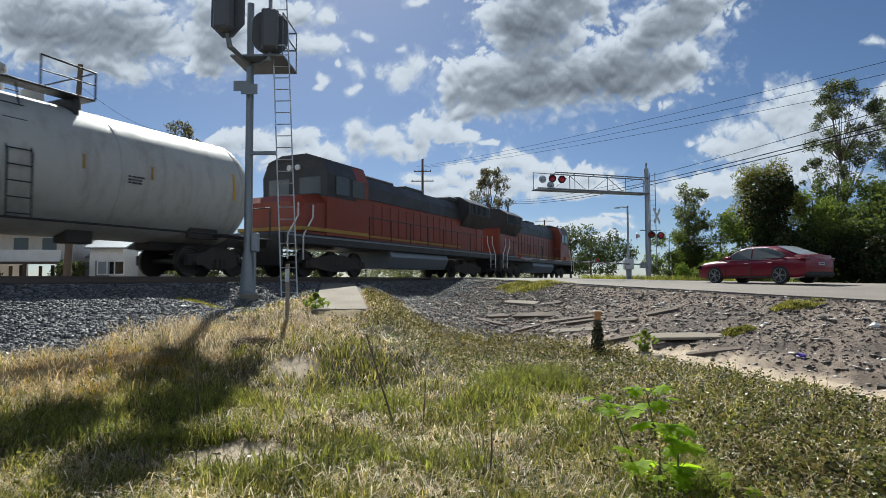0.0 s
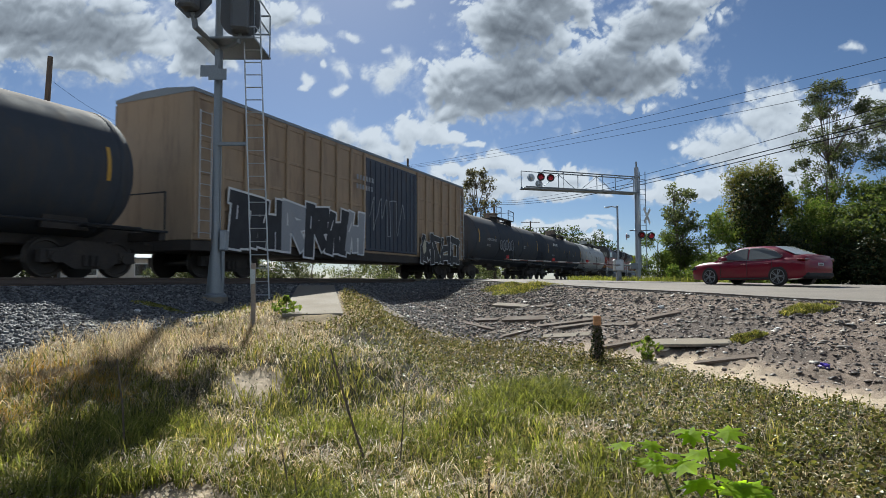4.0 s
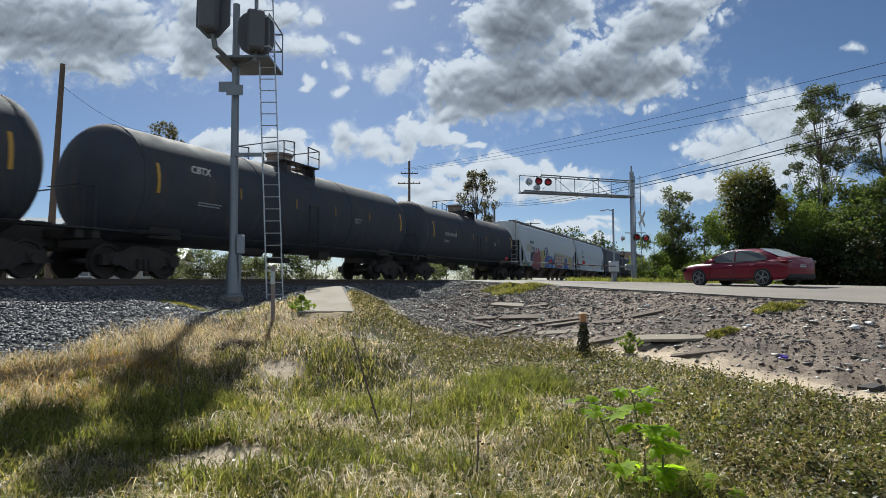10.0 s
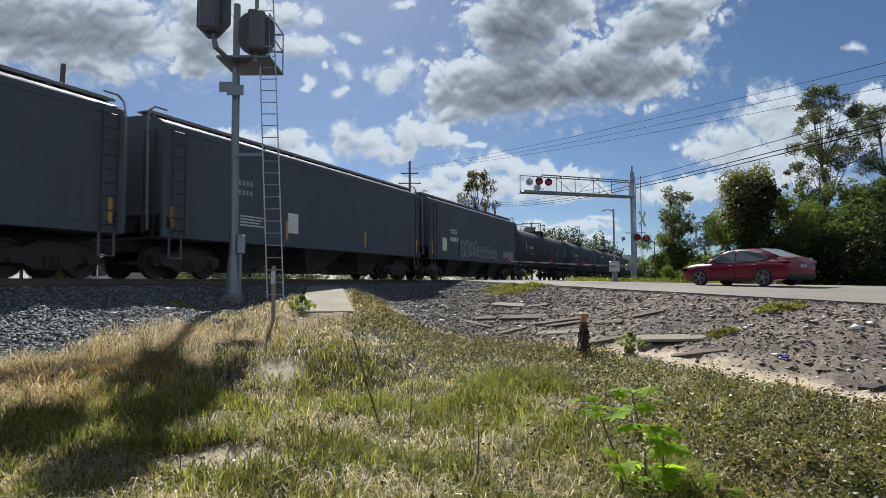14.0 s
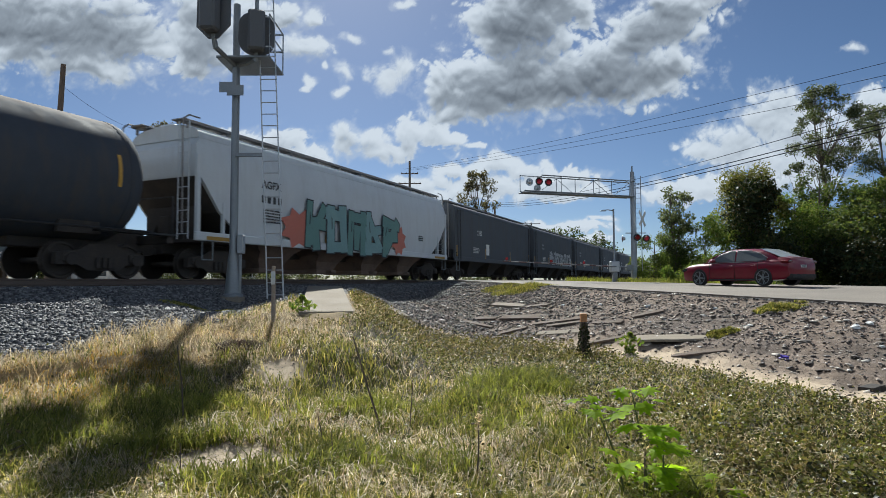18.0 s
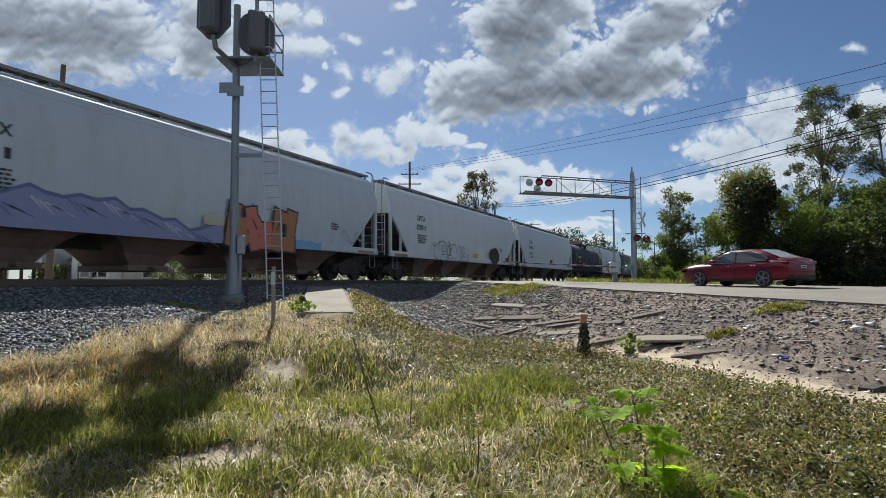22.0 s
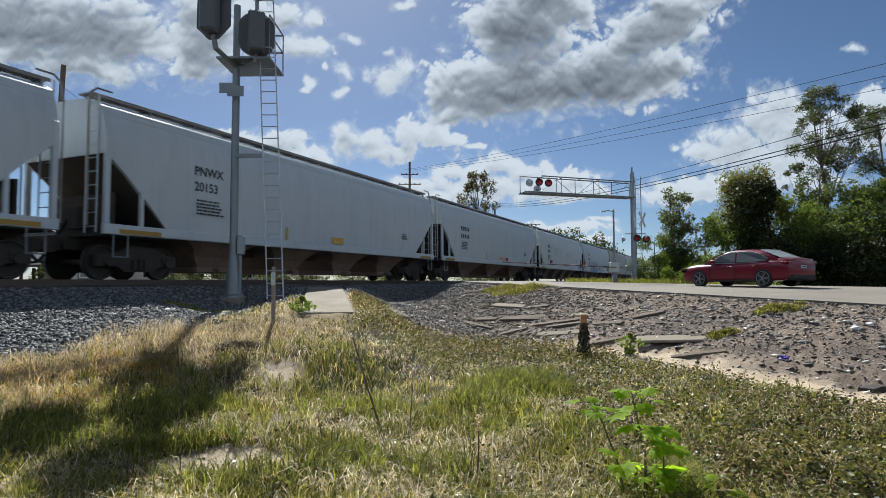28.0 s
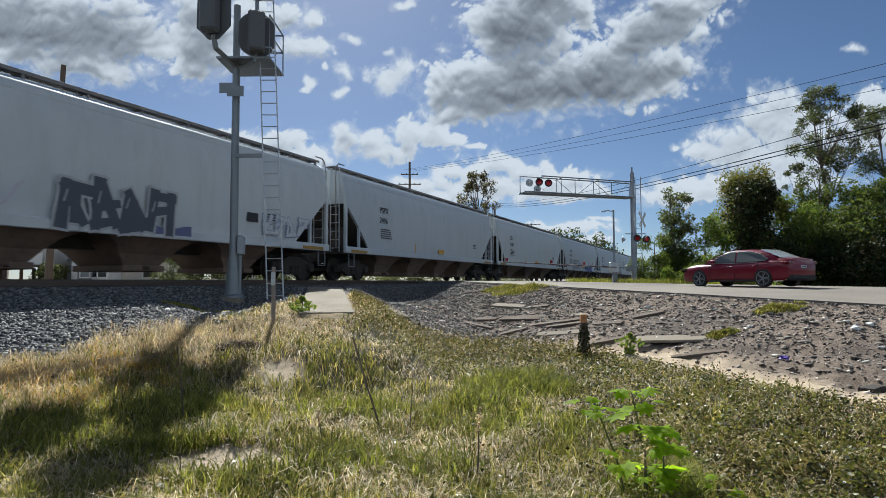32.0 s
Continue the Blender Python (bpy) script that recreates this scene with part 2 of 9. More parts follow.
    def loft(self, rings, closed=True, caps=True):
        k = len(rings[0])
        vs = [q for ring in rings for q in ring]
        fs = []
        for i in range(len(rings) - 1):
            for j in range(k if closed else k - 1):
                a, b = i * k + j, i * k + (j + 1) % k
                fs.append((a, b, b + k, a + k))
        if caps and closed:
            fs += [tuple(range(k - 1, -1, -1)), tuple(range((len(rings) - 1) * k, len(rings) * k))]
        return self.add(vs, fs)

    def spin(self, profile, centre=(0, 0, 0), axis="x", sides=32):
        """A body turned round an axis: profile is (along, radius)."""
        rings = []
        for s, r in profile:
            ring = []
            for i in range(sides):
                t = 2 * math.pi * i / sides
                c, d = r * math.cos(t), r * math.sin(t)
                q = {"x": (s, c, d), "y": (d, s, c), "z": (c, d, s)}[axis]
                ring.append(tuple(q[k] + centre[k] for k in range(3)))
            rings.append(ring)
        return self.loft(rings)

    def slab(self, outline, y0, y1):
        """An outline in x and z, made y0 to y1 thick."""
        k = len(outline)
        vs = [(x, y0, z) for x, z in outline] + [(x, y1, z) for x, z in outline]
        fs = [tuple(range(k)), tuple(range(2 * k - 1, k - 1, -1))]
        fs += [((i + 1) % k, i, i + k, (i + 1) % k + k) for i in range(k)]
        return self.add(vs, fs)

    def mesh(self, name, material, smooth=False, angle=40):
        me = bpy.data.meshes.new(name)
        me.from_pydata(self.v, [], self.f)
        if material:
            me.materials.append(material)
        bm = bmesh.new()
        bm.from_mesh(me)
        bmesh.ops.recalc_face_normals(bm, faces=bm.faces)
        if smooth:
            lim = radians(angle)
            for fc in bm.faces:
                fc.smooth = True
            for e in bm.edges:
                if len(e.link_faces) == 2 and e.calc_face_angle(0) > lim:
                    e.smooth = False
        bm.to_mesh(me)
        bm.free()
        return me


def thing(name, m=None, label="", category="", group="", kind=""):
    ob = new(name)
    ob.empty_display_size = 0.2
    if m is not None:
        ob.matrix_world = m
    return tagged(ob, label, category, group, kind)


def part(name, built, material, parent, label="", smooth=False, m=None):
    me = built if isinstance(built, bpy.types.Mesh) else built.mesh(name, material, smooth)
    ob = new(name, me)
    ob.parent = parent
    if m is not None:
        ob.matrix_basis = m
    return tagged(ob, label)


def whole(name, built, material, m=None, label="", category="", group="", kind="", smooth=False):
    me = built if isinstance(built, bpy.types.Mesh) else built.mesh(name, material, smooth)
    ob = new(name, me)
    if m is not None:
        ob.matrix_world = m
    return tagged(ob, label, category, group, kind)


def sheet_mesh(name, verts, tris, material, smooth=False):
    """A mesh from arrays, quick for very many small pieces."""
    me = bpy.data.meshes.new(name)
    k = tris.shape[1]
    me.vertices.add(len(verts))
    me.vertices.foreach_set("co", np.ascontiguousarray(verts, dtype=np.float32).ravel())
    me.loops.add(tris.size)
    me.loops.foreach_set("vertex_index", np.ascontiguousarray(tris, dtype=np.int32).ravel())
    me.polygons.add(len(tris))
    me.polygons.foreach_set("loop_start", np.arange(0, tris.size, k, dtype=np.int32))
    me.polygons.foreach_set("loop_total", np.full(len(tris), k, dtype=np.int32))
    if smooth:
        me.polygons.foreach_set("use_smooth", np.ones(len(tris), dtype=bool))
    me.update(calc_edges=True)
    me.materials.append(material)
    return me


def words(name, text, size, material, parent, m, label=""):
    cu = bpy.data.curves.new(name, "FONT")
    cu.body, cu.size, cu.align_x, cu.extrude, cu.offset = text, size, "LEFT", 0.002, size * 0.022
    ob = new(name, cu)
    dg = bpy.context.evaluated_depsgraph_get()
    me = bpy.data.meshes.new_from_object(ob.evaluated_get(dg))
    bpy.data.objects.remove(ob)
    me.materials.clear()
    me.materials.append(material)
    return part(name, me, material, parent, label, m=m)


# ------------------------------------------------------------ ground
def step(a, b, x):
    t = np.clip((x - a) / (b - a), 0, 1)
    return t * t * (3 - 2 * t)


def plan_d(x, y):
    return TN.x * x + TN.y * y


def plan_v(x, y):
    return TD.x * x + TD.y * y


def plan_w(x, y):
    return ROAD_N.x * x + ROAD_N.y * y


def wobble(x, y, s):
    """Cheap smooth unevenness of unit height and wavelength s."""
    return (np.sin(x / s * 6.1 + 1.3) * np.cos(y / s * 5.3 + 0.4) + 0.6 * np.sin((x + y) / s * 11.7 + 2.0) + 0.5 * np.cos((x - 0.6 * y) / s * 17.3)) / 2.1


def road_z(x, y):
    d, w = plan_d(x, y), plan_w(x, y)
    zn = np.clip(1.24 + 0.040 * d, 0.85, 1.69)
    zf = np.clip(1.45 + 0.018 * (d + 1.2), 1.35, 1.69)
    return zn + (zf - zn) * np.clip((w - ROAD_NEAR) / (ROAD_FAR - ROAD_NEAR), 0, 1)


def ballast_line(x, y):
    d = plan_d(x, y)
    k = 1 - step(8.5, 11.5, plan_v(x, y))
    flat = np.interp(d, [7.4, 10.3, 12.7, 17.3, 20.0, 24.0], [0.56, 1.13, 1.50, 1.50, 1.15, 1.2])
    return flat * k + np.interp(d, [9.4, 12.7, 17.3, 20.0, 24.0], [0.52, 1.50, 1.50, 1.15, 1.2]) * (1 - k)


PAD_A, PAD_B = (-2.33, 12.0), (-3.84, 19.5)       # near and far end of the concrete ramp


def ground_z(x, y):
    x, y = np.asarray(x, float), np.asarray(y, float)
    d, v, w = plan_d(x, y), plan_v(x, y), plan_w(x, y)
    fill = 0.10 + 0.50 * step(4.8, 9.6, d) + 0.12 * step(6.2, 8.6, d) * (1 - step(8.5, 11.5, v)) + 0.28 * step(5.5, 9.5, d) * step(5.5, 10, v)
    ax, ay = PAD_A
    bx, by = PAD_B
    t = np.clip(((x - ax) * (bx - ax) + (y - ay) * (by - ay)) / ((bx - ax) ** 2 + (by - ay) ** 2), -0.25, 1)
    off = np.hypot(x - ax - t * (bx - ax), y - ay - t * (by - ay))
    ramp_z = 1.00 + 0.46 * np.clip(t, 0, 1) - 1.6 * np.clip(-t, 0, 1)
    fill = fill + (np.maximum(ramp_z, fill) - fill) * (1 - step(0.55, 2.4, off))
    bal = np.where(d > 7.4, ballast_line(x, y), 0)
    rz = road_z(x, y)
    low = 0.16 + 0.5 * step(5.5, 10.5, d)
    berm = np.where(w < ROAD_NEAR, low + (rz - 0.05 - low) * np.clip((w - DITCH) / (ROAD_NEAR - DITCH), 0, 1) ** 0.95, rz - 0.06)
    berm = np.where(w > ROAD_FAR, rz - 0.06 - 0.12 * step(ROAD_FAR, ROAD_FAR + 4, w), berm)
    berm = np.where(w < DITCH, 0.1, berm)
    near = 1 - step(20, 45, np.hypot(x, y))
    z = np.maximum(np.maximum(fill, bal), berm)
    onroad = (w > ROAD_NEAR - 0.3) & (w < ROAD_FAR + 0.3) & (d < 12.4)
    onpad = off < 0.62
    rough = 0.022 * wobble(x, y, 2.3) + 0.016 * wobble(x + 9, y - 4, 0.9)
    rough = np.where(onroad | onpad | (d > 12.4), 0, rough) * near
    bank = (w > DITCH - 1.0) & (w < ROAD_NEAR - 0.2) & (d < 12)
    rough = rough + np.where(bank, 0.045 * wobble(x, y, 1.1) + 0.035 * wobble(x + 2, y + 5, 0.47), 0) * near
    mound = 0.05 * wobble(x, y, 3.7) * near * (1 - step(7, 9, d)) * (w < DITCH)
    z = np.where(onroad, rz - 0.06, z + rough + mound)
    return np.where(onpad & (t > 0) & (t < 1), np.minimum(z, ramp_z - 0.04), z)


def grass_edge(y):
    return np.interp(y, [2, 5, 6.94, 9.16, 11.6, 14.6, 15.6, 16.4], [7.2, 6.0, 5.05, 4.4, 3.7, 2.3, 0.3, -2.2])


def zones(x, y):
    """How much ballast, bare dirt, sand and dry grass there is."""
    d, v, w = plan_d(x, y), plan_v(x, y), plan_w(x, y)
    wob = 0.28 * wobble(x, y, 1.7) + 0.15 * wobble(x, y, 0.6)
    e = x - grass_edge(y) + wob
    ballast = step(9.3, 9.9, d + 0.9 * (1 - step(8.5, 11.5, v)) + 0.75 * (1 - step(5.0, 7.5, v)) + wob + 1.2 * wobble(x, y, 1.9) * (x > -2.0)) * (1 - step(18.5, 20.5, d))
    dirt = step(-0.15, 0.35, e) * (w < ROAD_FAR + 2)
    sand = np.exp(-((e - 0.62) / 0.58) ** 2) * (1 - 0.55 * step(12, 14.5, y)) * (1 - step(16.5, 19, y))
    bare = 1.15 * np.exp(-(((x + 1.75) / 0.62) ** 2 + ((y - 5.1) / 0.36) ** 2)) + 0.85 * np.exp(-(((x + 2.3) / 0.36) ** 2 + ((y - 8.6) / 0.42) ** 2)) + 0.6 * np.exp(-(((x + 1.75) / 0.28) ** 2 + ((y - 6.6) / 0.7) ** 2))
    bare = np.clip((bare * 1.25 + 0.7 * wob + 0.45 * wobble(x, y, 0.33)) * (bare > 0.2), 0, 1) * (1 - dirt)
    dry = step(5.6, 7.6, d - 0.15 * (1 - step(8.5, 11.5, v)) + wob + 1.1 * step(6, 10, v)) * (1 - dirt) * (1 - 0.85 * step(-2.3, -1.2, x + wob) * step(8.0, 10.5, y))
    return ballast, np.clip(dirt, 0, 1), np.clip(sand, 0, 1), bare, np.clip(dry, 0, 1)


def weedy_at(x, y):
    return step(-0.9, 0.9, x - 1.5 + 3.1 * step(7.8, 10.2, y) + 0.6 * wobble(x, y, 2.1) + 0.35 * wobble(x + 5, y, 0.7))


def grid_lines(lo, hi, fine, far, grow=1.22):
    inner = list(np.arange(lo, hi + fine / 2, fine))
    out, s, q = [], fine, inner[-1]
    while q < far:
        s *= grow
        q += s
        out.append(q)
    low, s, q = [], fine, inner[0]
    while q > -far:
        s *= grow
        q -= s
        low.append(q)
    return np.array(low[::-1] + inner + out)


def make_ground():
    xs, ys = grid_lines(-13, 15, 0.13, 2800), grid_lines(1.5, 30, 0.13, 2800)
    gx, gy = np.meshgrid(xs, ys)
    gz = ground_z(gx, gy)
    verts = np.stack([gx, gy, gz], -1).reshape(-1, 3)
    ny, nx = gx.shape
    i = np.arange(ny * nx).reshape(ny, nx)
    quads = np.stack([i[:-1, :-1], i[:-1, 1:], i[1:, 1:], i[1:, :-1]], -1).reshape(-1, 4)
    m, t, n, l, p = nodes_of("ground_soil_grass_ballast")
    tc = n.new("ShaderNodeTexCoord")
    vec = tc.outputs["Object"]
    a = {}
    for k in ("ballast", "dirt", "sand", "bare", "dry", "weedy"):
        q = n.new("ShaderNodeAttribute")
        q.attribute_name = k
        a[k] = q.outputs["Fac"]
    mid, fine = noise_at(n, l, vec, 1.7, 6, 0.65), noise_at(n, l, vec, 38, 4, 0.7)
    peb = n.new("ShaderNodeTexVoronoi")
    peb.inputs["Scale"].default_value = 16
    l.new(vec, peb.inputs["Vector"])

    def two(c1, c2, src):
        r = ramp(n, [(0.32, c1), (0.68, c2)])
        l.new(src, r.inputs["Fac"])
        return r.outputs["Color"]
    grass = mix(n, l, 0.5, two((0.032, 0.032, 0.012), (0.075, 0.07, 0.028), mid.outputs["Fac"]), two((0.04, 0.034, 0.018), (0.13, 0.105, 0.055), fine.outputs["Fac"]))
    dry = mix(n, l, 0.5, two((0.13, 0.085, 0.035), (0.27, 0.19, 0.085), mid.outputs["Fac"]), two((0.10, 0.07, 0.035), (0.26, 0.20, 0.11), fine.outputs["Fac"]))
    lump = noise_at(n, l, vec, 9.0, 8, 0.78)
    soil = mix(n, l, 0.5, two((0.045, 0.032, 0.025), (0.35, 0.256, 0.192), lump.outputs["Fac"]), two((0.062, 0.045, 0.035), (0.30, 0.22, 0.166), noise_at(n, l, vec, 0.9, 7, 0.72).outputs["Fac"]))
    grit = n.new("ShaderNodeTexVoronoi")
    grit.inputs["Scale"].default_value = 15
    l.new(vec, grit.inputs["Vector"])
    gr = ramp(n, [(0.2, (0.025, 0.02, 0.017)), (0.55, (0.11, 0.087, 0.068)), (0.8, (0.23, 0.187, 0.146)), (0.93, (0.40, 0.37, 0.33))])
    l.new(grit.outputs["Color"], gr.inputs["Fac"])
    soil = mix(n, l, 0.35, soil, gr.outputs["Color"])
    humus = ramp(n, [(0.47, (0, 0, 0)), (0.60, (0.7, 0.7, 0.7))])
    l.new(noise_at(n, l, vec, 0.55, 5, 0.65).outputs["Fac"], humus.inputs["Fac"])
    soil = mix(n, l, humus.outputs["Color"], soil, (0.062, 0.047, 0.039))
    sand = mix(n, l, 0.5, two((0.42, 0.33, 0.22), (0.58, 0.465, 0.33), mid.outputs["Fac"]), two((0.33, 0.26, 0.18), (0.60, 0.48, 0.35), fine.outputs["Fac"]))
    stone = two((0.04, 0.04, 0.042), (0.13, 0.13, 0.13), peb.outputs["Color"])
    # darker green-brown ground colour, mixed in where the weeds stand
    weed_ground = two((0.022, 0.021, 0.011), (0.06, 0.05, 0.025), fine.outputs["Fac"])
    c = mix(n, l, a["weedy"], grass, weed_ground)
    c = mix(n, l, a["dry"], c, dry)
    c = mix(n, l, a["bare"], c, sand)
    c = mix(n, l, a["dirt"], c, soil)
    c = mix(n, l, a["sand"], c, sand)
    c = mix(n, l, a["ballast"], c, stone)
    l.new(c, p.inputs["Base Color"])
    p.inputs["Roughness"].default_value = 0.95
    b0 = n.new("ShaderNodeBump")
    b0.inputs["Strength"].default_value = 0.7
    b0.inputs["Distance"].default_value = 0.035
    l.new(lump.outputs["Fac"], b0.inputs["Height"])
    b = n.new("ShaderNodeBump")
    b.inputs["Strength"].default_value = 0.7
    b.inputs["Distance"].default_value = 0.025
    l.new(b0.outputs["Normal"], b.inputs["Normal"])
    l.new(fine.outputs["Fac"], b.inputs["Height"])
    l.new(b.outputs["Normal"], p.inputs["Normal"])
    me = sheet_mesh("ground", verts, quads, m, True)
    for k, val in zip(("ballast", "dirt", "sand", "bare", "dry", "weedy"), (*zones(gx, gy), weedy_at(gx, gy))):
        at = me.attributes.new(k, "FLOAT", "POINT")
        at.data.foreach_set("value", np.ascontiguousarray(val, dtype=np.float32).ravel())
    tagged(new("ground", me), "uneven ground of weeds, dry grass, dirt and gravel", "ground", kind="structure")


make_ground()


# ------------------------------------------------------------ road
def make_road():
    ds = np.r_[np.arange(-160, -20, 10.0), np.arange(-20, 13.01, 0.5)]
    ws = np.linspace(ROAD_NEAR, ROAD_FAR, 25)
    m, t, n, l, p = nodes_of("road_asphalt")
    tc = n.new("ShaderNodeTexCoord")
    vec = tc.outputs["Object"]
    big, fine = noise_at(n, l, vec, 0.35, 5), noise_at(n, l, vec, 70, 3)
    c = ramp(n, [(0.3, (0.135, 0.116, 0.095)), (0.7, (0.20, 0.172, 0.142))])
    l.new(big.outputs["Fac"], c.inputs["Fac"])
    c2 = ramp(n, [(0.35, (0.75,) * 3), (0.65, (1.15,) * 3)])
    l.new(fine.outputs["Fac"], c2.inputs["Fac"])
    l.new(mix(n, l, 1.0, c.outputs["Color"], c2.outputs["Color"], "MULTIPLY"), p.inputs["Base Color"])
    p.inputs["Roughness"].default_value = 0.85
    bmp = n.new("ShaderNodeBump")
    bmp.inputs["Strength"].default_value = 0.3
    bmp.inputs["Distance"].default_value = 0.01
    l.new(fine.outputs["Fac"], bmp.inputs["Height"])
    l.new(bmp.outputs["Normal"], p.inputs["Normal"])
    det = TN.x * ROAD_N.y - TN.y * ROAD_N.x
    top, low = [], []
    for d in ds:
        for k, w in enumerate(ws):
            e = 0.10 * math.sin(d * 1.9) + 0.06 * math.sin(d * 5.3) if k == 0 else 0
            x = (d * ROAD_N.y - TN.y * (w + e)) / det
            y = (TN.x * (w + e) - ROAD_N.x * d) / det
            z = float(road_z(x, y))
            top.append((x, y, z))
            low.append((x, y, z - 0.22))
    k = len(ws)
    fs = []
    N = len(top)
    for i in range(len(ds) - 1):
        for j in range(k - 1):
            q = i * k + j
            fs.append((q, q + 1, q + k + 1, q + k))
        a = i * k
        fs.append((a, a + k, a + k + N, a + N))
        a = i * k + k - 1
        fs.append((a + k, a, a + N, a + k + N))
    e = (len(ds) - 1) * k
    fs += [(e + j, e + j + 1, e + j + 1 + N, e + j + N) for j in range(k - 1)]
    whole("road", Build().add(top + low, fs), m, None, "sun-bleached grey asphalt road climbing to the crossing", "road", kind="structure")


make_road()


# ------------------------------------------------------------ track
def along_track(v, d, z=0.0):
    q = TD * v + TN * d
    return Vector((q.x, q.y, z))


TRACK_TURN = math.degrees(math.atan2(TD.y, TD.x))


def track_pose(v, d=TRACK_D, z=RAIL_Z):
    q = along_track(v, d, z)
    return pose(q.x, q.y, q.z, 0, 0, TRACK_TURN)


def make_track():
    tr = thing("railway_track", track_pose(0), "single railway track on wooden ties in grey ballast", "railway track", kind="structure")
    for s in (-1, 1):
        y = s * 0.755
        prof = [(-0.07, -0.18), (0.07, -0.18), (0.07, -0.165), (0.012, -0.15), (0.012, -0.045), (0.037, -0.035), (0.037, -0.004), (0.03, 0.0), (-0.03, 0.0), (-0.037, -0.004), (-0.037, -0.035), (-0.012, -0.045), (-0.012, -0.15), (-0.07, -0.165)]
        part("rail", Build().loft([[(x, y + a, b) for a, b in prof] for x in (-700, 0, 900)]), M["rail"], tr, "worn steel rail")
    tie = Build().box(-0.115, 0.115, -1.3, 1.3, -0.36, -0.183, 0.012).mesh("tie", M["tie"])
    rng = random.Random(5)
    for i in range(150):
        part("tie", tie, None, tr, m=pose(-6 + i * 0.53, rng.uniform(-0.04, 0.04), rng.uniform(-0.012, 0.004), 0, 0, rng.uniform(-1.2, 1.2)))
    rest = Build()
    for i in range(400):
        rest.box(73.6 + i * 0.53, 73.83 + i * 0.53, -1.3, 1.3, -0.36, -0.19)
    tagged(part("far_ties", rest, M["tie"], tr), kind="stuff")
    plate = Build().box(-0.09, 0.09, -0.19, 0.19, -0.183, -0.165, 0.004).mesh("tie_plate", M["rail"])
    for i in range(60):
        part("tie_plate", plate, None, tr, m=pose(4 + i * 0.53, -0.755, 0))
    # concrete panels of the crossing
    panel = Build().box(-1.2, 1.2, -0.6, 0.6, -0.16, -0.008, 0.012).mesh("panel", M["concrete"])
    outer = Build().box(-1.2, 1.2, -0.33, 0.33, -0.16, -0.008, 0.012).mesh("panel", M["concrete"])
    for i in range(6):
        x = 29.4 + 2.43 * i
        part("crossing_panel", panel, None, tr, "concrete crossing panel", m=pose(x, 0, 0))
        for s in (-1, 1):
            part("crossing_panel", outer, None, tr, m=pose(x, s * 1.18, 0))


make_track()


def make_pad():
    """Concrete ramp from the yard up to the signal."""
    ax, ay = PAD_A
    bx, by = PAD_B
    dx, dy = bx - ax, by - ay
    q = math.hypot(dx, dy)
    px, py = -dy / q * 0.54, dx / q * 0.54
    rings = []
    for s, z in ((0, 1.02), (0.5, 1.25), (1, 1.48)):
        x, y = ax + dx * s, ay + dy * s
        rings.append([(x + px, y + py, z), (x - px, y - py, z), (x - px, y - py, z - 0.16), (x + px, y + py, z - 0.16)])
    whole("concrete_ramp", Build().loft(rings), M["concrete"], None, "pale concrete walkway slab sloping up the bank", "walkway", kind="structure")


make_pad()


# ------------------------------------------------------------ train
KEPT = {}


def kept(key, make):
    """Meshes that several cars share."""
    if key not in KEPT:
        KEPT[key] = make()
    return KEPT[key]


def truck_parts(parent, x, three=False):
    """A truck under a car: side frames, springs, wheels and axles."""
    axles = (-1.65, 0, 1.65) if three else (-0.88, 0.88)
    R = 0.50 if three else 0.455
    base = part("truck", kept(("bolster", three), lambda: Build().box(-0.22, 0.22, -1.05, 1.05, 0.40, 0.72, 0.03).box(-1.5 if three else -0.3, 1.5 if three else 0.3, -0.3, 0.3, 0.5, 0.66, 0.03).mesh("truck", M["under"])), None, parent, "dusty black cast-steel truck", m=pose(x, 0, 0))

    def side():
        b = Build()
        e = axles[-1]
        out = [(-e - 0.30, 0.34), (-e - 0.30, 0.62), (-e + 0.25, 0.70), (-0.35, 0.86), (0.35, 0.86), (e - 0.25, 0.70), (e + 0.30, 0.62), (e + 0.30, 0.34), (e - 0.22, 0.34), (0.42, 0.20), (-0.42, 0.20), (-e + 0.22, 0.34)]
        b.slab(out, -0.09, 0.09)
        for a in axles:
            b.tube((a, -0.2, 0.455), (a, 0.1, 0.455), 0.13, None, 12)
            b.box(a - 0.17, a + 0.17, -0.14, 0.12, 0.40, 0.62, 0.02)
        for k in (-0.16, 0, 0.16):
            b.tube((k, -0.13, 0.26), (k, -0.13, 0.52), 0.065, None, 8)
        return b.mesh("side_frame", M["under"])

    def wheelset():
        b = Build()
        for s in (-1, 1):
            y = s * 0.755
            prof = [(y - s * 0.075, 0.12), (y - s * 0.075, R + 0.025), (y - s * 0.045, R + 0.025), (y - s * 0.03, R), (y + s * 0.065, R - 0.006), (y + s * 0.065, R - 0.07), (y + s * 0.03, R - 0.09), (y + s * 0.02, 0.16), (y + s * 0.075, 0.12)]
            b.spin(prof, (0, 0, R), "y", 24)
        b.tube((0, -0.98, R), (0, 0.98, R), 0.085, None, 12)
        return b.mesh("wheelset", M["wheel"])
    for s in (-1, 1):
        part("side_frame", kept(("side", three), side), None, base, m=pose(0, s * 1.0, 0))
    for a in axles:
        part("wheelset", kept(("wheels", three), wheelset), None, base, "worn steel wheels on an axle", m=pose(a, 0, 0))
    return base


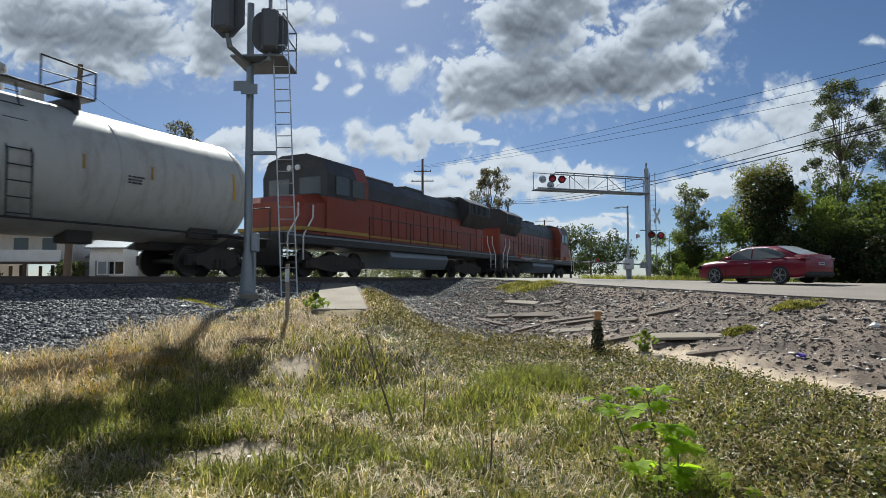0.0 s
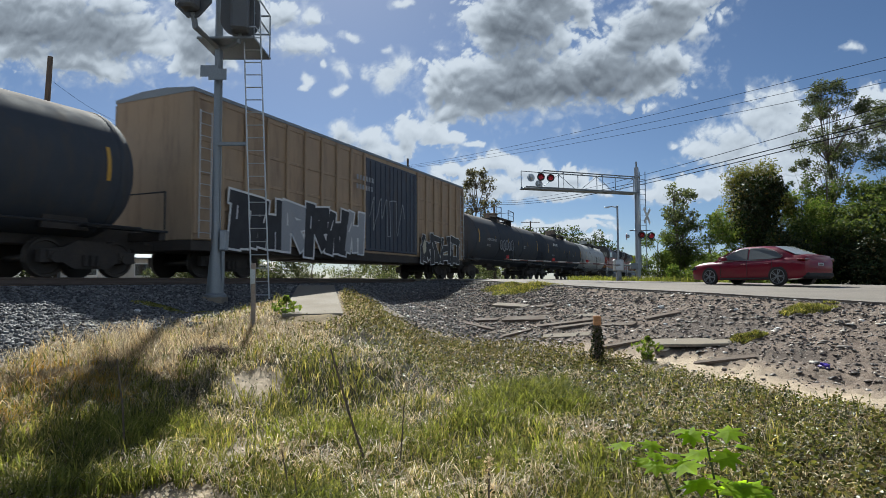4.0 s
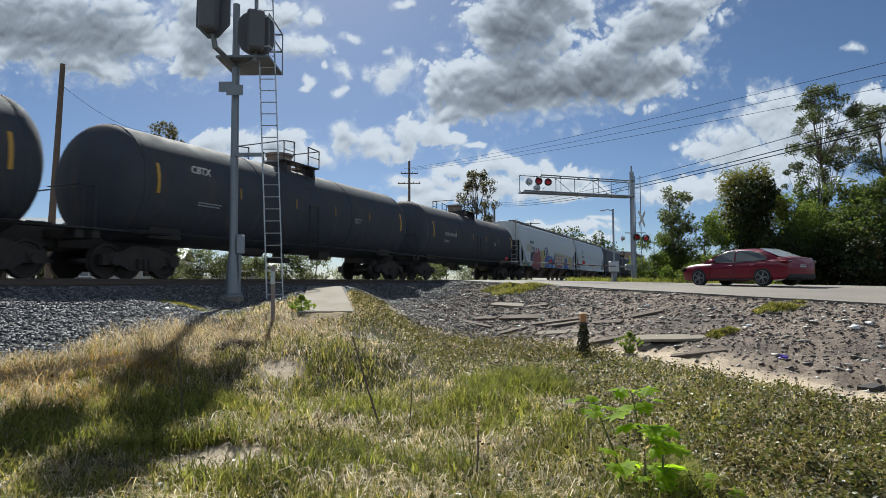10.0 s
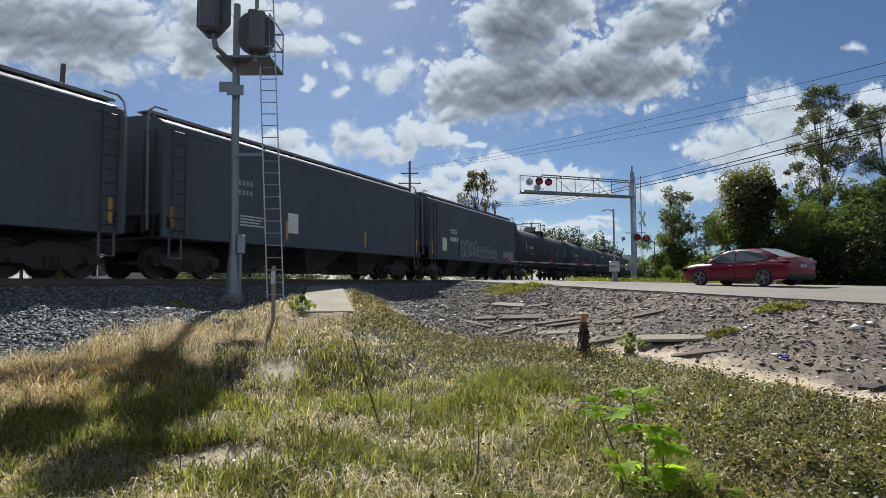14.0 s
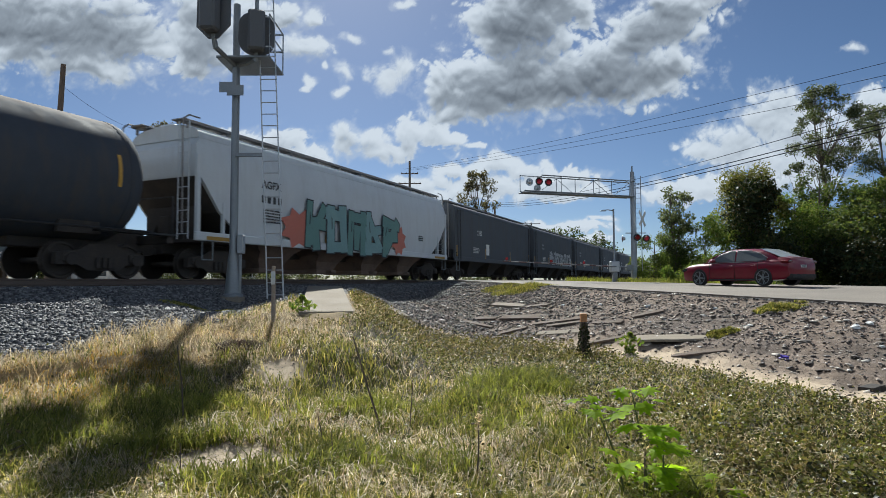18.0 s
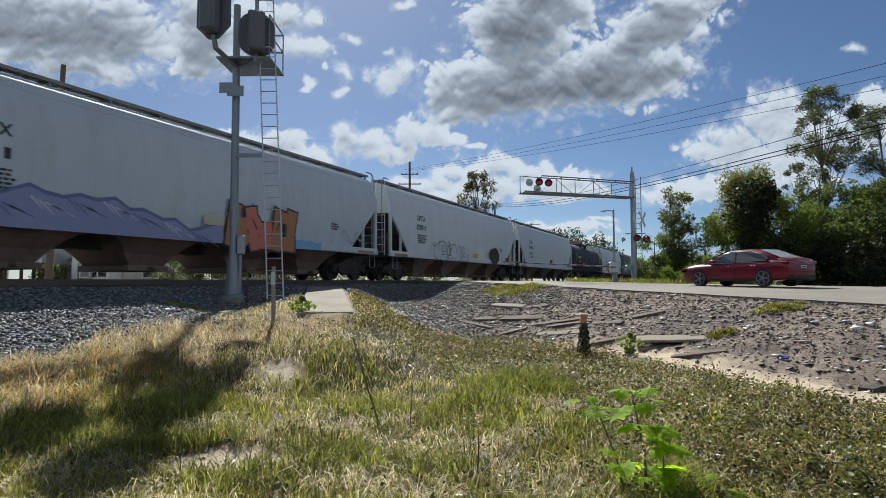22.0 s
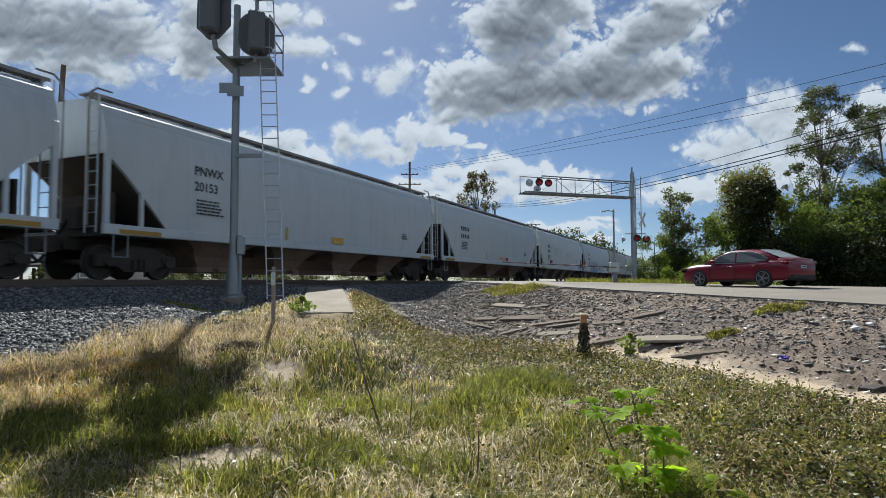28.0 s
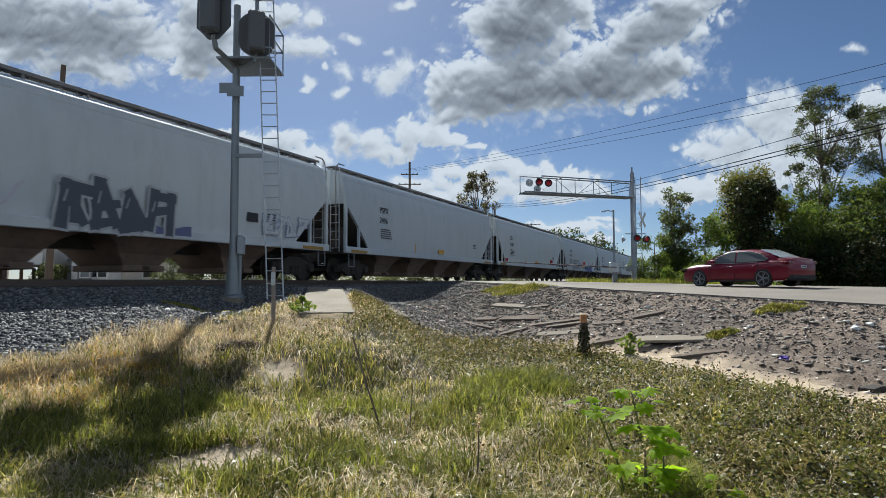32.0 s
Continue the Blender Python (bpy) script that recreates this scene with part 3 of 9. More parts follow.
def coupler_parts(parent, half):
    def make():
        b = Build()
        b.box(-0.75, 0.0, -0.11, 0.11, 0.72, 0.94, 0.03)
        b.slab([(0.0, 0.68), (0.30, 0.68), (0.36, 0.76), (0.36, 0.92), (0.30, 1.0), (0.0, 1.0)], -0.14, 0.14)
        b.path([(-0.1, -0.35, 0.72), (0.15, -0.33, 0.45), (0.38, -0.2, 0.42)], 0.035)
        return b.mesh("coupler", M["under"])
    for s in (-1, 1):
        part("coupler", kept("coupler", make), None, parent, m=pose(s * (half - 0.37), 0, 0, 0, 0, 0 if s > 0 else 180))


def ladder_mesh(h, width=0.42, gap=0.34, mat="galv"):
    b = Build()
    for s in (-1, 1):
        b.tube((s * width / 2, 0, 0), (s * width / 2, 0, h), 0.02, None, 6)
    z = 0.15
    while z < h:
        b.tube((-width / 2, 0, z), (width / 2, 0, z), 0.014, None, 6)
        z += gap
    return b.mesh("ladder", M[mat])


def lettering(parent, lines, x, z, size, mat, y):
    for i, tx in enumerate(lines):
        words("lettering", tx, size, mat, parent, pose(x, y - 0.006, z - i * size * 1.15, 90, 0, 0))


def bars(parent, x, z, w, n, mat, y, h=0.05):
    b = Build()
    rng = random.Random(int(x * 31 + z * 7))
    for i in range(n):
        q, end = x, x + w * rng.uniform(0.75, 1.0)
        while q < end:
            k = h * rng.uniform(0.55, 0.8) if h > 0.12 else h * rng.uniform(1.0, 3.0)
            b.box(q, q + k, y - 0.006, y - 0.002, z - i * h * 1.9 - h, z - i * h * 1.9)
            q += k + h * (0.45 if h > 0.12 else 0.6)
    tagged(part("small_print", b, mat, parent, "rows of small stencilled print"), kind="stuff")


def stroke(b, p, q, w0, w1, y):
    """A flat painted bar from p to q."""
    dx, dz = q[0] - p[0], q[1] - p[1]
    ln = math.hypot(dx, dz) or 1
    ux, uz = dx / ln, dz / ln
    a, c = (p[0] - ux * w0 / 2, p[1] - uz * w0 / 2), (q[0] + ux * w1 / 2, q[1] + uz * w1 / 2)
    b.add([(a[0] + uz * w0 / 2, y, a[1] - ux * w0 / 2), (c[0] + uz * w1 / 2, y, c[1] - ux * w1 / 2), (c[0] - uz * w1 / 2, y, c[1] + ux * w1 / 2), (a[0] - uz * w0 / 2, y, a[1] + ux * w0 / 2)], [(0, 1, 2, 3)])


BARS = [((0, 0), (0.05, 1)), ((1, 0), (0.95, 1)), ((0, 1), (1, 0.93)), ((0, 0.02), (1, 0.06)), ((0.05, 0.52), (0.9, 0.6)), ((0.1, 0.95), (0.9, 0.1)), ((0.1, 0.1), (0.95, 0.95)), ((0.5, 0.05), (0.45, 0.6))]


def graffiti(parent, x0, x1, z0, z1, y, fills, outline, seed, wave=0.5, letters=5, bold=0.30, edge=0.16):
    """Sprayed piece: slanted angular blocks with drawn edges, no readable letters."""
    rng = random.Random(seed)
    w = (x1 - x0) / letters
    h = z1 - z0
    for i in range(letters):
        lw, lh = w * 0.72, h * rng.uniform(0.72, 0.84)
        th = bold * min(w, h * 0.8)
        ox, oz = x0 + w * i + w * 0.14, z0 + th * 0.4 + rng.uniform(0, 1) * wave * 0.25 * h
        lean = rng.uniform(-0.12, 0.16) * w
        pick = [0] + rng.sample([1, 5, 6], 1) + rng.sample([2, 3, 4, 7], 2)
        segs = []
        for k in pick:
            (ax, az), (bx, bz) = BARS[k]
            j = [rng.uniform(-0.07, 0.07) for _ in range(4)]
            segs.append(((ox + (ax + j[0]) * lw + lean * az, oz + (az + j[1]) * lh), (ox + (bx + j[2]) * lw + lean * bz, oz + (bz + j[3]) * lh), th * rng.uniform(0.8, 1.25), th * rng.uniform(0.7, 1.3)))
        under, top = Build(), Build()
        for k, (p, q, wa, wb) in enumerate(segs):
            stroke(under, p, q, wa + edge * th * 2, wb + edge * th * 2, y - 0.004 - 0.0004 * (i % 6) - 0.0001 * k)
            stroke(top, p, q, wa, wb, y - 0.008 - 0.0004 * (i % 6) - 0.0001 * k)
        base = part("graffiti_letter", under, outline, parent, "spray-painted graffiti shape")
        part("graffiti_fill", top, fills[i % len(fills)], base)
        part("graffiti_mark", (lambda b: (stroke(b, (segs[0][0][0] + th * 0.2, oz + lh * 0.55), (segs[0][1][0] + th * 0.1, oz + lh * 0.85), th * 0.14, th * 0.1, y - 0.013), b)[1])(Build()), outline, base)


def bubbles(parent, x0, x1, z0, z1, y, count, ring, fill, seed, line=0.055):
    """A row of overlapping sprayed bubble shapes with pale outlines."""
    rng = random.Random(seed)
    w, h = (x1 - x0) / count, (z1 - z0) / 2
    for i in range(count):
        bx, bz = x0 + w * (i + 0.5), (z0 + z1) / 2 + rng.uniform(-0.15, 0.15) * h
        rx, rz = w * rng.uniform(0.5, 0.66), h * rng.uniform(0.8, 1.1)
        yy = y - 0.0015 * (i % 3)
        base = spray(parent, "graffiti_bubble", roundish(bx, bz, rx, rz, seed * 10 + i, 22, 0.07), ring, yy, "sprayed pale bubble outline")
        spray(base, "graffiti_fill", roundish(bx, bz, rx - line, rz - line, seed * 10 + i, 22, 0.07), fill, yy - 0.0006)
        spray(base, "graffiti_mark", roundish(bx + rng.uniform(-0.3, 0.3) * rx, bz, rx * 0.16, rz * 0.45, seed * 10 + i + 5, 8, 0.2), ring, yy - 0.0012)


def spray(parent, name, outline, mat, y, label=""):
    """One flat sprayed patch of a given outline."""
    b = Build().add([(px, y, pz) for px, pz in outline], [tuple(range(len(outline)))])
    return part(name, b, mat, parent, label)


def roundish(cx, cz, rx, rz, seed, k=20, jag=0.06):
    rng = random.Random(seed)
    return [(cx + rx * math.cos(t) * (1 + rng.uniform(-jag, jag)), cz + rz * math.sin(t) * (1 + rng.uniform(-jag, jag))) for t in [2 * math.pi * i / k for i in range(k)]]


def starry(cx, cz, rx, rz, seed, k=7):
    """A blunt star, its points uneven."""
    rng = random.Random(seed)
    out = []
    for i in range(2 * k):
        f = rng.uniform(0.92, 1.12) if i % 2 else rng.uniform(0.66, 0.78)
        a = math.pi * (i + 0.3) / k
        out.append((cx + rx * f * math.cos(a), cz + rz * f * math.sin(a)))
    return out


def jagged_band(x0, x1, z0, z1, seed, n=12):
    rng = random.Random(seed)
    top = [(x0 + (x1 - x0) * i / n, z1 - rng.uniform(0, 0.45) * (z1 - z0) * (1 if i % 2 else 0.4)) for i in range(n + 1)]
    return [(x0, z0)] + [(x1, z0)] + top[::-1]


def tag_scrawl(parent, x0, x1, z0, z1, y, mat, seed, thick=0.035):
    """A thin sprayed scribble."""
    rng = random.Random(seed)
    b = Build()
    n = max(5, int((x1 - x0) / 0.16))
    pts = []
    for i in range(n):
        t = i / (n - 1)
        pts.append((x0 + (x1 - x0) * t + rng.uniform(-0.15, 0.15), rng.choice((z0, z1, (z0 + z1) / 2)) + rng.uniform(-0.12, 0.12)))
    smooth = []
    for i in range(len(pts) - 1):
        for k in range(4):
            t = k / 4
            s = t * t * (3 - 2 * t)
            smooth.append((pts[i][0] * (1 - t) + pts[i + 1][0] * t, pts[i][1] * (1 - s) + pts[i + 1][1] * s))
    for k, (p, q) in enumerate(zip(smooth, smooth[1:])):
        dx, dz = q[0] - p[0], q[1] - p[1]
        ln = math.hypot(dx, dz) or 1
        ox, oz = -dz / ln * thick / 2, dx / ln * thick / 2
        yy = y - 0.006 - 0.0002 * (k % 5)
        b.add([(p[0] - ox, yy, p[1] - oz), (q[0] - ox, yy, q[1] - oz), (q[0] + ox, yy, q[1] + oz), (p[0] + ox, yy, p[1] + oz)], [(0, 1, 2, 3)])
    part("graffiti", b, mat, parent, "thin sprayed scribble")


def throw_up(parent, x0, z0, y, mat, arcs, thick=0.04):
    """Sprayed bubble letters: each loop an arc (centre, radii, from, to in degrees)."""
    for k, (cx, cz, rx, rz, a0, a1) in enumerate(arcs):
        n = max(6, int(abs(a1 - a0) / 15))
        pts = [(x0 + cx + rx * math.cos(radians(a0 + (a1 - a0) * i / n)), z0 + cz + rz * math.sin(radians(a0 + (a1 - a0) * i / n))) for i in range(n + 1)]
        b = Build()
        for i, (p, q) in enumerate(zip(pts, pts[1:])):
            stroke(b, p, q, thick * (0.75 + 0.5 * math.sin(3.0 * i / n)), thick * (0.75 + 0.5 * math.sin(3.0 * (i + 1) / n)), y - 0.0004 * (k % 5) - 0.0001 * (i % 3))
        part("graffiti_loop", b, mat, parent, "sprayed dark bubble-letter outline")


def yellow_strips(parent, xs, z0, z1, y):
    me = Build().box(-0.05, 0.05, -0.006, -0.002, z0, z1).mesh("reflector_strip", M["yellow"])
    for x in xs:
        part("reflector_strip", me, None, parent, "yellow reflector strip", m=pose(x, y, 0))


def covered_hopper(v, length, mat, label, high=4.62, rounded=False, bays=4, upright=False):
    """Covered hopper car: hull with sloped ends, roof, hatches, walkway, sills, bays and trucks."""
    car = thing("covered_hopper_car", track_pose(v), label, "freight car", "cars of the train")
    hl = length / 2 - 0.62
    half = 1.58
    eave, ridge = high - 0.50, high - 0.03
    cut_x, cut_z = (1.9, 3.1) if not rounded else (1.5, 3.2)
    if upright:
        cut_x, cut_z = 0.5, 1.75

    flat = mat == "car_black"
    rise = [(1.32, 1.58), (eave, 1.58)] if flat else [(1.32, 1.515), (1.7, 1.545), (2.2, 1.57), (2.7, 1.58), (3.1, 1.577), (3.4, 1.56), (3.65, 1.53), (3.85, 1.485), (eave, 1.40)]
    top_w = rise[-1][1]

    def hull():
        if rounded:
            ends = [(-hl + 0.25, eave), (-hl + 0.05, eave - 0.25), (-hl, eave - 0.6), (-hl + 0.1, cut_z - 0.2), (-hl + cut_x * 0.6, 2.0), (-hl + cut_x + 0.3, 1.32)]
        else:
            ends = [(-hl, eave), (-hl, cut_z), (-hl + cut_x * 0.30, cut_z * 0.70 + 0.45), (-hl + cut_x, 1.32)]
        ends = ends[::-1]
        zs = sorted({round(z, 3) for z, w in rise} | {round(z, 3) for x, z in ends})
        rings = []
        for z in zs:
            x = float(np.interp(z, [q[1] for q in ends], [q[0] for q in ends]))
            w = float(np.interp(z, [q[0] for q in rise], [q[1] for q in rise]))
            rings.append([(x, -w, z), (-x, -w, z), (-x, w, z), (x, w, z)])
        return Build().loft(rings).mesh("hull", M[mat], True, 30)
    part("hull", kept(("hull", round(length, 1), mat, high, rounded), hull), None, car)

    # grimy sheet and bulkhead, the end cut-out's shade put into their dark colour
    def slope():
        b = Build()
        pts = [(-hl, cut_z), (-hl + cut_x * 0.30, cut_z * 0.70 + 0.45), (-hl + cut_x, 1.32)] if not rounded else [(-hl + 0.1, cut_z - 0.2), (-hl + cut_x * 0.6, 2.0), (-hl + cut_x + 0.3, 1.32)]
        rings = [[(x - 0.02, -1.47, z - 0.02), (x - 0.02, 1.47, z - 0.02), (x + 0.03, 1.47, z + 0.01), (x + 0.03, -1.47, z + 0.01)] for x, z in pts]
        return b.loft(rings).box(-hl + 0.55, -hl + 0.63, -1.1, 1.1, 1.15, 2.2).mesh("slope_sheet", M["under"])
    if not upright:
        for turn in (0, 180):
            part("slope_sheet", kept(("slope", round(length, 1), high, rounded), slope), None, car, "grimy slope sheet blackened for the shade under the end", m=pose(0, 0, 0, 0, 0, turn))

    def roof():
        b = Build()
        prof = []
        k = 22
        for i in range(k + 1):
            t = math.pi * i / k
            y = -math.cos(t) * top_w
            z = eave + (ridge - eave) * (math.sin(t) ** 0.75 if 0 < i < k else 0)
            prof.append((y, z))
        x0 = hl - (0.2 if rounded else 0)
        b.loft([[(x, y, z) for y, z in prof] for x in (-x0, x0)], closed=True)
        for e in (-1, 1):
            b.box(-x0, x0, e * top_w - 0.015, e * top_w + 0.015, eave - 0.04, eave + 0.01, 0.006)
        return b.mesh("roof", M[mat], True, 30)
    part("roof", kept(("roof", round(length, 1), mat, high, rounded), roof), None, car)

    def trough():
        return Build().box(-0.55, 0.55, -0.32, 0.32, ridge - 0.05, ridge + 0.05, 0.03).mesh("hatch", M[mat])
    hm = kept(("hatch", mat, high), trough)
    n = int(hl * 2 / 1.45)
    for i in range(n):
        part("hatch", hm, None, car, m=pose(-hl + 0.8 + i * (2 * hl - 1.6) / (n - 1), 0, 0))

    def walkway():
        b = Build()
        for s in (1,):
            for k in range(3):
                b.box(-hl - 0.1, hl + 0.1, s * 0.62 + 0.155 * k, s * 0.62 + 0.155 * k + 0.14, high - 0.01, high + 0.03, 0.006)
            b.box(-hl - 0.1, hl + 0.1, s * 1.075, s * 1.09, high - 0.05, high + 0.04, 0.004)
            n = int(hl * 2 / 1.5)
            for i in range(n + 1):
                x = -hl + 0.1 + i * (2 * hl - 0.2) / n
                b.box(x - 0.03, x + 0.03, s * 0.62, s * 1.08, high - 0.06, high - 0.01)
                b.box(x - 0.03, x + 0.03, s * 1.02, s * 1.08, ridge - 0.20, high - 0.05)
                b.box(x - 0.03, x + 0.03, s * 0.70, s * 0.76, ridge - 0.06, high - 0.05)
            for e in (-1, 1):
                b.path([(e * (hl - 0.35), s * 1.26, high + 0.10), (e * (hl + 0.05), s * 1.26, high + 0.10), (e * (hl + 0.22), s * 1.26, high - 0.04), (e * (hl + 0.28), s * 1.28, high - 0.45), (e * (hl + 0.26), s * 1.30, 1.3)], 0.026)
        return b.mesh("roof_walkway", M["walkway"])
    for turn in (0, 180):
        part("roof_walkway", kept(("walk", round(length, 1), high), walkway), None, car, "grated steel roof walkway", m=pose(0, 0, 0, 0, 0, turn))

    def sills():
        b = Build()
        for s in (1,):
            b.box(-hl - 0.05, hl + 0.05, s * half - 0.07, s * half + 0.05, 1.10, 1.36, 0.02)
            for e in (-1, 1):
                b.box(e * (hl - 0.06) - 0.07, e * (hl - 0.06) + 0.07, s * half - 0.10, s * half + 0.02, 1.3, eave - (0.05 if flat else 0.55), 0.015)
                b.box(e * (hl - 1.05) - 0.05, e * (hl - 1.05) + 0.05, s * half - 0.10, s * half + 0.005, 1.3, 2.3, 0.01)
        return b.mesh("side_sill", M[mat])
    for turn in (0, 180):
        part("side_sill", kept(("sill", round(length, 1), mat, high), sills), None, car, m=pose(0, 0, 0, 0, 0, turn))

    def deck():
        b = Build()
        for e in (-1, 1):
            b.box(min(e * hl, e * (hl - 1.9)), max(e * hl, e * (hl - 1.9)), -1.5, 1.5, 1.06, 1.14, 0.01)
            b.box(min(e * (hl + 0.1), e * (hl - 2.4)), max(e * (hl + 0.1), e * (hl - 2.4)), -0.32, 0.32, 0.74, 1.08, 0.02)
            for s in (-0.7, 0.7):
                b.tube((e * (hl - 0.3), s, 1.1), (e * (hl - 1.0), s * 0.9, 2.5), 0.05)
            b.tube((e * (hl - 0.9), 0.5, 1.75), (e * (hl - 0.9), 1.1, 1.75), 0.28, None, 12)
            b.box(e * (hl - 0.35) - 0.1, e * (hl - 0.35) + 0.1, -0.2, 0.2, 1.3, 1.9, 0.02)
        b.box(-hl + 2.2, hl - 2.2, -0.3, 0.3, 0.78, 1.1, 0.02)
        return b.mesh("end_platform", M["under"])
    part("end_platform", kept(("deck", round(length, 1)), deck), None, car, "black end platform and brake gear")

    def bay():
        b = Build()
        top = (2 * hl - 4.6) / bays / 2
        r = [[(-top, -1.5, 1.2), (top, -1.5, 1.2), (top, 1.5, 1.2), (-top, 1.5, 1.2)], *[[(-w, -d, z), (w, -d, z), (w, d, z), (-w, d, z)] for w, d, z in ((top - 0.38, 1.42, 1.10), (top - 0.72, 1.26, 0.92), (top * 0.46, 1.05, 0.68), (0.54, 0.9, 0.36))]]
        b.loft(r)
        b.box(-0.66, 0.66, -1.0, 1.0, 0.22, 0.38, 0.02)
        b.tube((0.0, -1.25, 0.32), (0, -1.0, 0.32), 0.06)
        return b.mesh("discharge_bay", M["bay_rust" if mat != "car_black" else "under"])
    mb = kept(("bay", round(length, 1), mat, bays), bay)
    step_x = (2 * hl - 4.6) / bays
    for i in range(bays):
        part("discharge_bay", mb, None, car, "rust-brown discharge hopper", m=pose(-hl + 2.3 + step_x * (i + 0.5), 0, 0))
    lad = kept(("ladder", high, upright, mat), lambda: ladder_mesh(high - 1.2 - (0.45 if upright else 0), 0.42, 0.34, "black_metal" if upright else mat))
    for e in (-1, 1):
        if upright:
            part("ladder", lad, None, car, m=pose(e * (hl - 0.42), -half - 0.11, 1.15))
        part("ladder", lad, None, car, m=pose(e * (hl + 0.06), -1.1, 1.15, 0, 0, 90))
        truck_parts(car, e * (hl - 1.35))
    coupler_parts(car, length / 2)
    stir = kept("stirrup", lambda: Build().path([(-0.2, 0, 1.1), (-0.2, 0, 0.55), (0.2, 0, 0.55), (0.2, 0, 1.1)], 0.018).mesh("step", M["galv_dark"]))
    for e in (-1, 1):
        part("step", stir, None, car, m=pose(e * (hl - 0.4), -half - 0.02, 0))
    return car, hl, -half - 0.001


def tank_car(v, length, mat, label, seed=1, platform="full"):
    car = thing("tank_car", track_pose(v), label, "freight car", "cars of the train")
    hl = length / 2 - 0.70
    R, cz = 1.62, 2.58
    pl = 2.0 if platform == "full" else 1.05

    def shell():
        prof = [(-hl, 0.02)]
        for i in range(1, 9):
            t = math.pi / 2 * i / 8
            prof.append((-hl + 0.75 * (1 - math.cos(t)), R * math.sin(t) ** 0.75))
        mid = [(x, r) for x in np.linspace(-hl + 1.0, hl - 1.0, 7) for r in (R,)]
        prof += mid + [(-x, r) for x, r in reversed(prof)]
        b = Build()
        b.spin(prof, (0, 0, cz), "x", 44)
        return b.mesh("tank_shell", M[mat], True, 50)
    part("tank_shell", kept(("shell", round(length, 1), mat), shell), None, car)

    def bands():
        x = 0
        return Build().spin([(x - 0.05, R - 0.01), (x - 0.05, R + 0.012), (x + 0.05, R + 0.012), (x + 0.05, R - 0.01)], (0, 0, cz), "x", 44).mesh("weld_band", M[mat], True)
    for x in (-hl + 0.78, -hl / 3, hl / 3, hl - 0.78):
        part("weld_band", kept(("bands", mat), bands), None, car, m=pose(x, 0, 0))

    def dome():
        b = Build()
        b.spin([(cz + R - 0.1, 0.46), (cz + R + 0.46, 0.46), (cz + R + 0.47, 0.52), (cz + R + 0.56, 0.52), (cz + R + 0.62, 0.1)], (0, 0, 0), "z", 20)
        b.spin([(cz + R - 0.1, 0.25), (cz + R + 0.22, 0.25), (cz + R + 0.28, 0.1)], (1.15, 0, 0), "z", 14)
        return b.mesh("dome", M[mat], True)
    part("dome", kept(("dome", mat), dome), None, car, "valve housing on top of the tank")

    def deck():
        b = Build()
        z = cz + R + 0.12
        for s in (-1, 1):
            b.box(-pl, pl, s * 0.85 - 0.25, s * 0.85 + 0.25, z - 0.05, z, 0.01)
        for x in (-pl * 0.8, pl * 0.8):
            b.box(x - 0.06, x + 0.06, -1.0, 1.0, cz + R - 0.5, z - 0.02, 0.0)
        return b.mesh("top_platform", M["black_metal"])
    deck_part = part("top_platform", kept(("tank_deck", pl), deck), None, car, "black railed platform round the valves")

    z = cz + R + 0.12

    def loop(x0, x1, s, za, zb):
        b = Build().path([(x0, s * 1.08, z), (x0, s * 1.08, z + za), (x1, s * 1.08, z + zb), (x1, s * 1.08, z)], 0.022)
        b.path([(x0, s * 1.08, z + 0.35), (x1, s * 1.08, z + 0.35)], 0.016)
        return b.mesh("guard_rail", M["black_metal"])

    for s in (-1, 1):
        for x0, x1, za, zb in ((-pl, -pl * 0.45, 0.66, 0.72), (pl * 0.35, pl, 0.70, 0.66)):
            part("guard_rail", kept(("rail_loop", pl, s, x0), lambda: loop(x0, x1, s, za, zb)), None, deck_part, "bent black tube railing")
    for x in (-pl, pl):
        part("end_rail", kept(("rail_end", pl, x), lambda: Build().path([(x, -1.08, z + 0.66), (x, 1.08, z + 0.66)], 0.02).mesh("end_rail", M["black_metal"])), None, deck_part)

    def sill():
        b = Build()
        for e in (1,):
            b.box(min(e * (hl + 0.62), e * (hl - 3.0)), max(e * (hl + 0.62), e * (hl - 3.0)), -0.32, 0.32, 0.76, 1.30, 0.02)
            b.box(e * (hl + 0.5) - 0.1, e * (hl + 0.5) + 0.1, -1.5, 1.5, 0.95, 1.2, 0.02)
            for s in (-1, 1):
                b.slab([(e * (hl - 1.82) - 0.55, 1.1), (e * (hl - 1.82) + 0.55, 1.1), (e * (hl - 1.82) + 0.45, 1.9), (e * (hl - 1.82) - 0.45, 1.9)], s * 1.05 - 0.06, s * 1.05 + 0.06)
        return b.mesh("stub_sill", M["under"])
    for turn in (0, 180):
        part("stub_sill", kept(("tsill", round(length, 1)), sill), None, car, m=pose(0, 0, 0, 0, 0, turn))

    def side():
        b = Build()
        for s in (-1,):
            b.path([(-hl + 0.2, s * 1.58, 1.22), (hl - 0.2, s * 1.58, 1.22)], 0.028)
            for e in (-1, 1):
                b.box(min(e * (hl + 0.62), e * (hl - 1.6)), max(e * (hl + 0.62), e * (hl - 1.6)), s * 1.4 - 0.16, s * 1.4 + 0.16, 1.16, 1.22, 0.01)
                b.path([(e * (hl + 0.55), s * 1.5, 1.2), (e * (hl + 0.55), s * 1.5, 2.25), (e * (hl + 0.55), s * 0.2, 2.25)], 0.02)
        b.path([(-0.25, -1.66, 1.2), (-0.25, -1.66, 2.6), (-0.25, -1.1, 3.75), (-0.25, -0.95, 4.25)], 0.02)
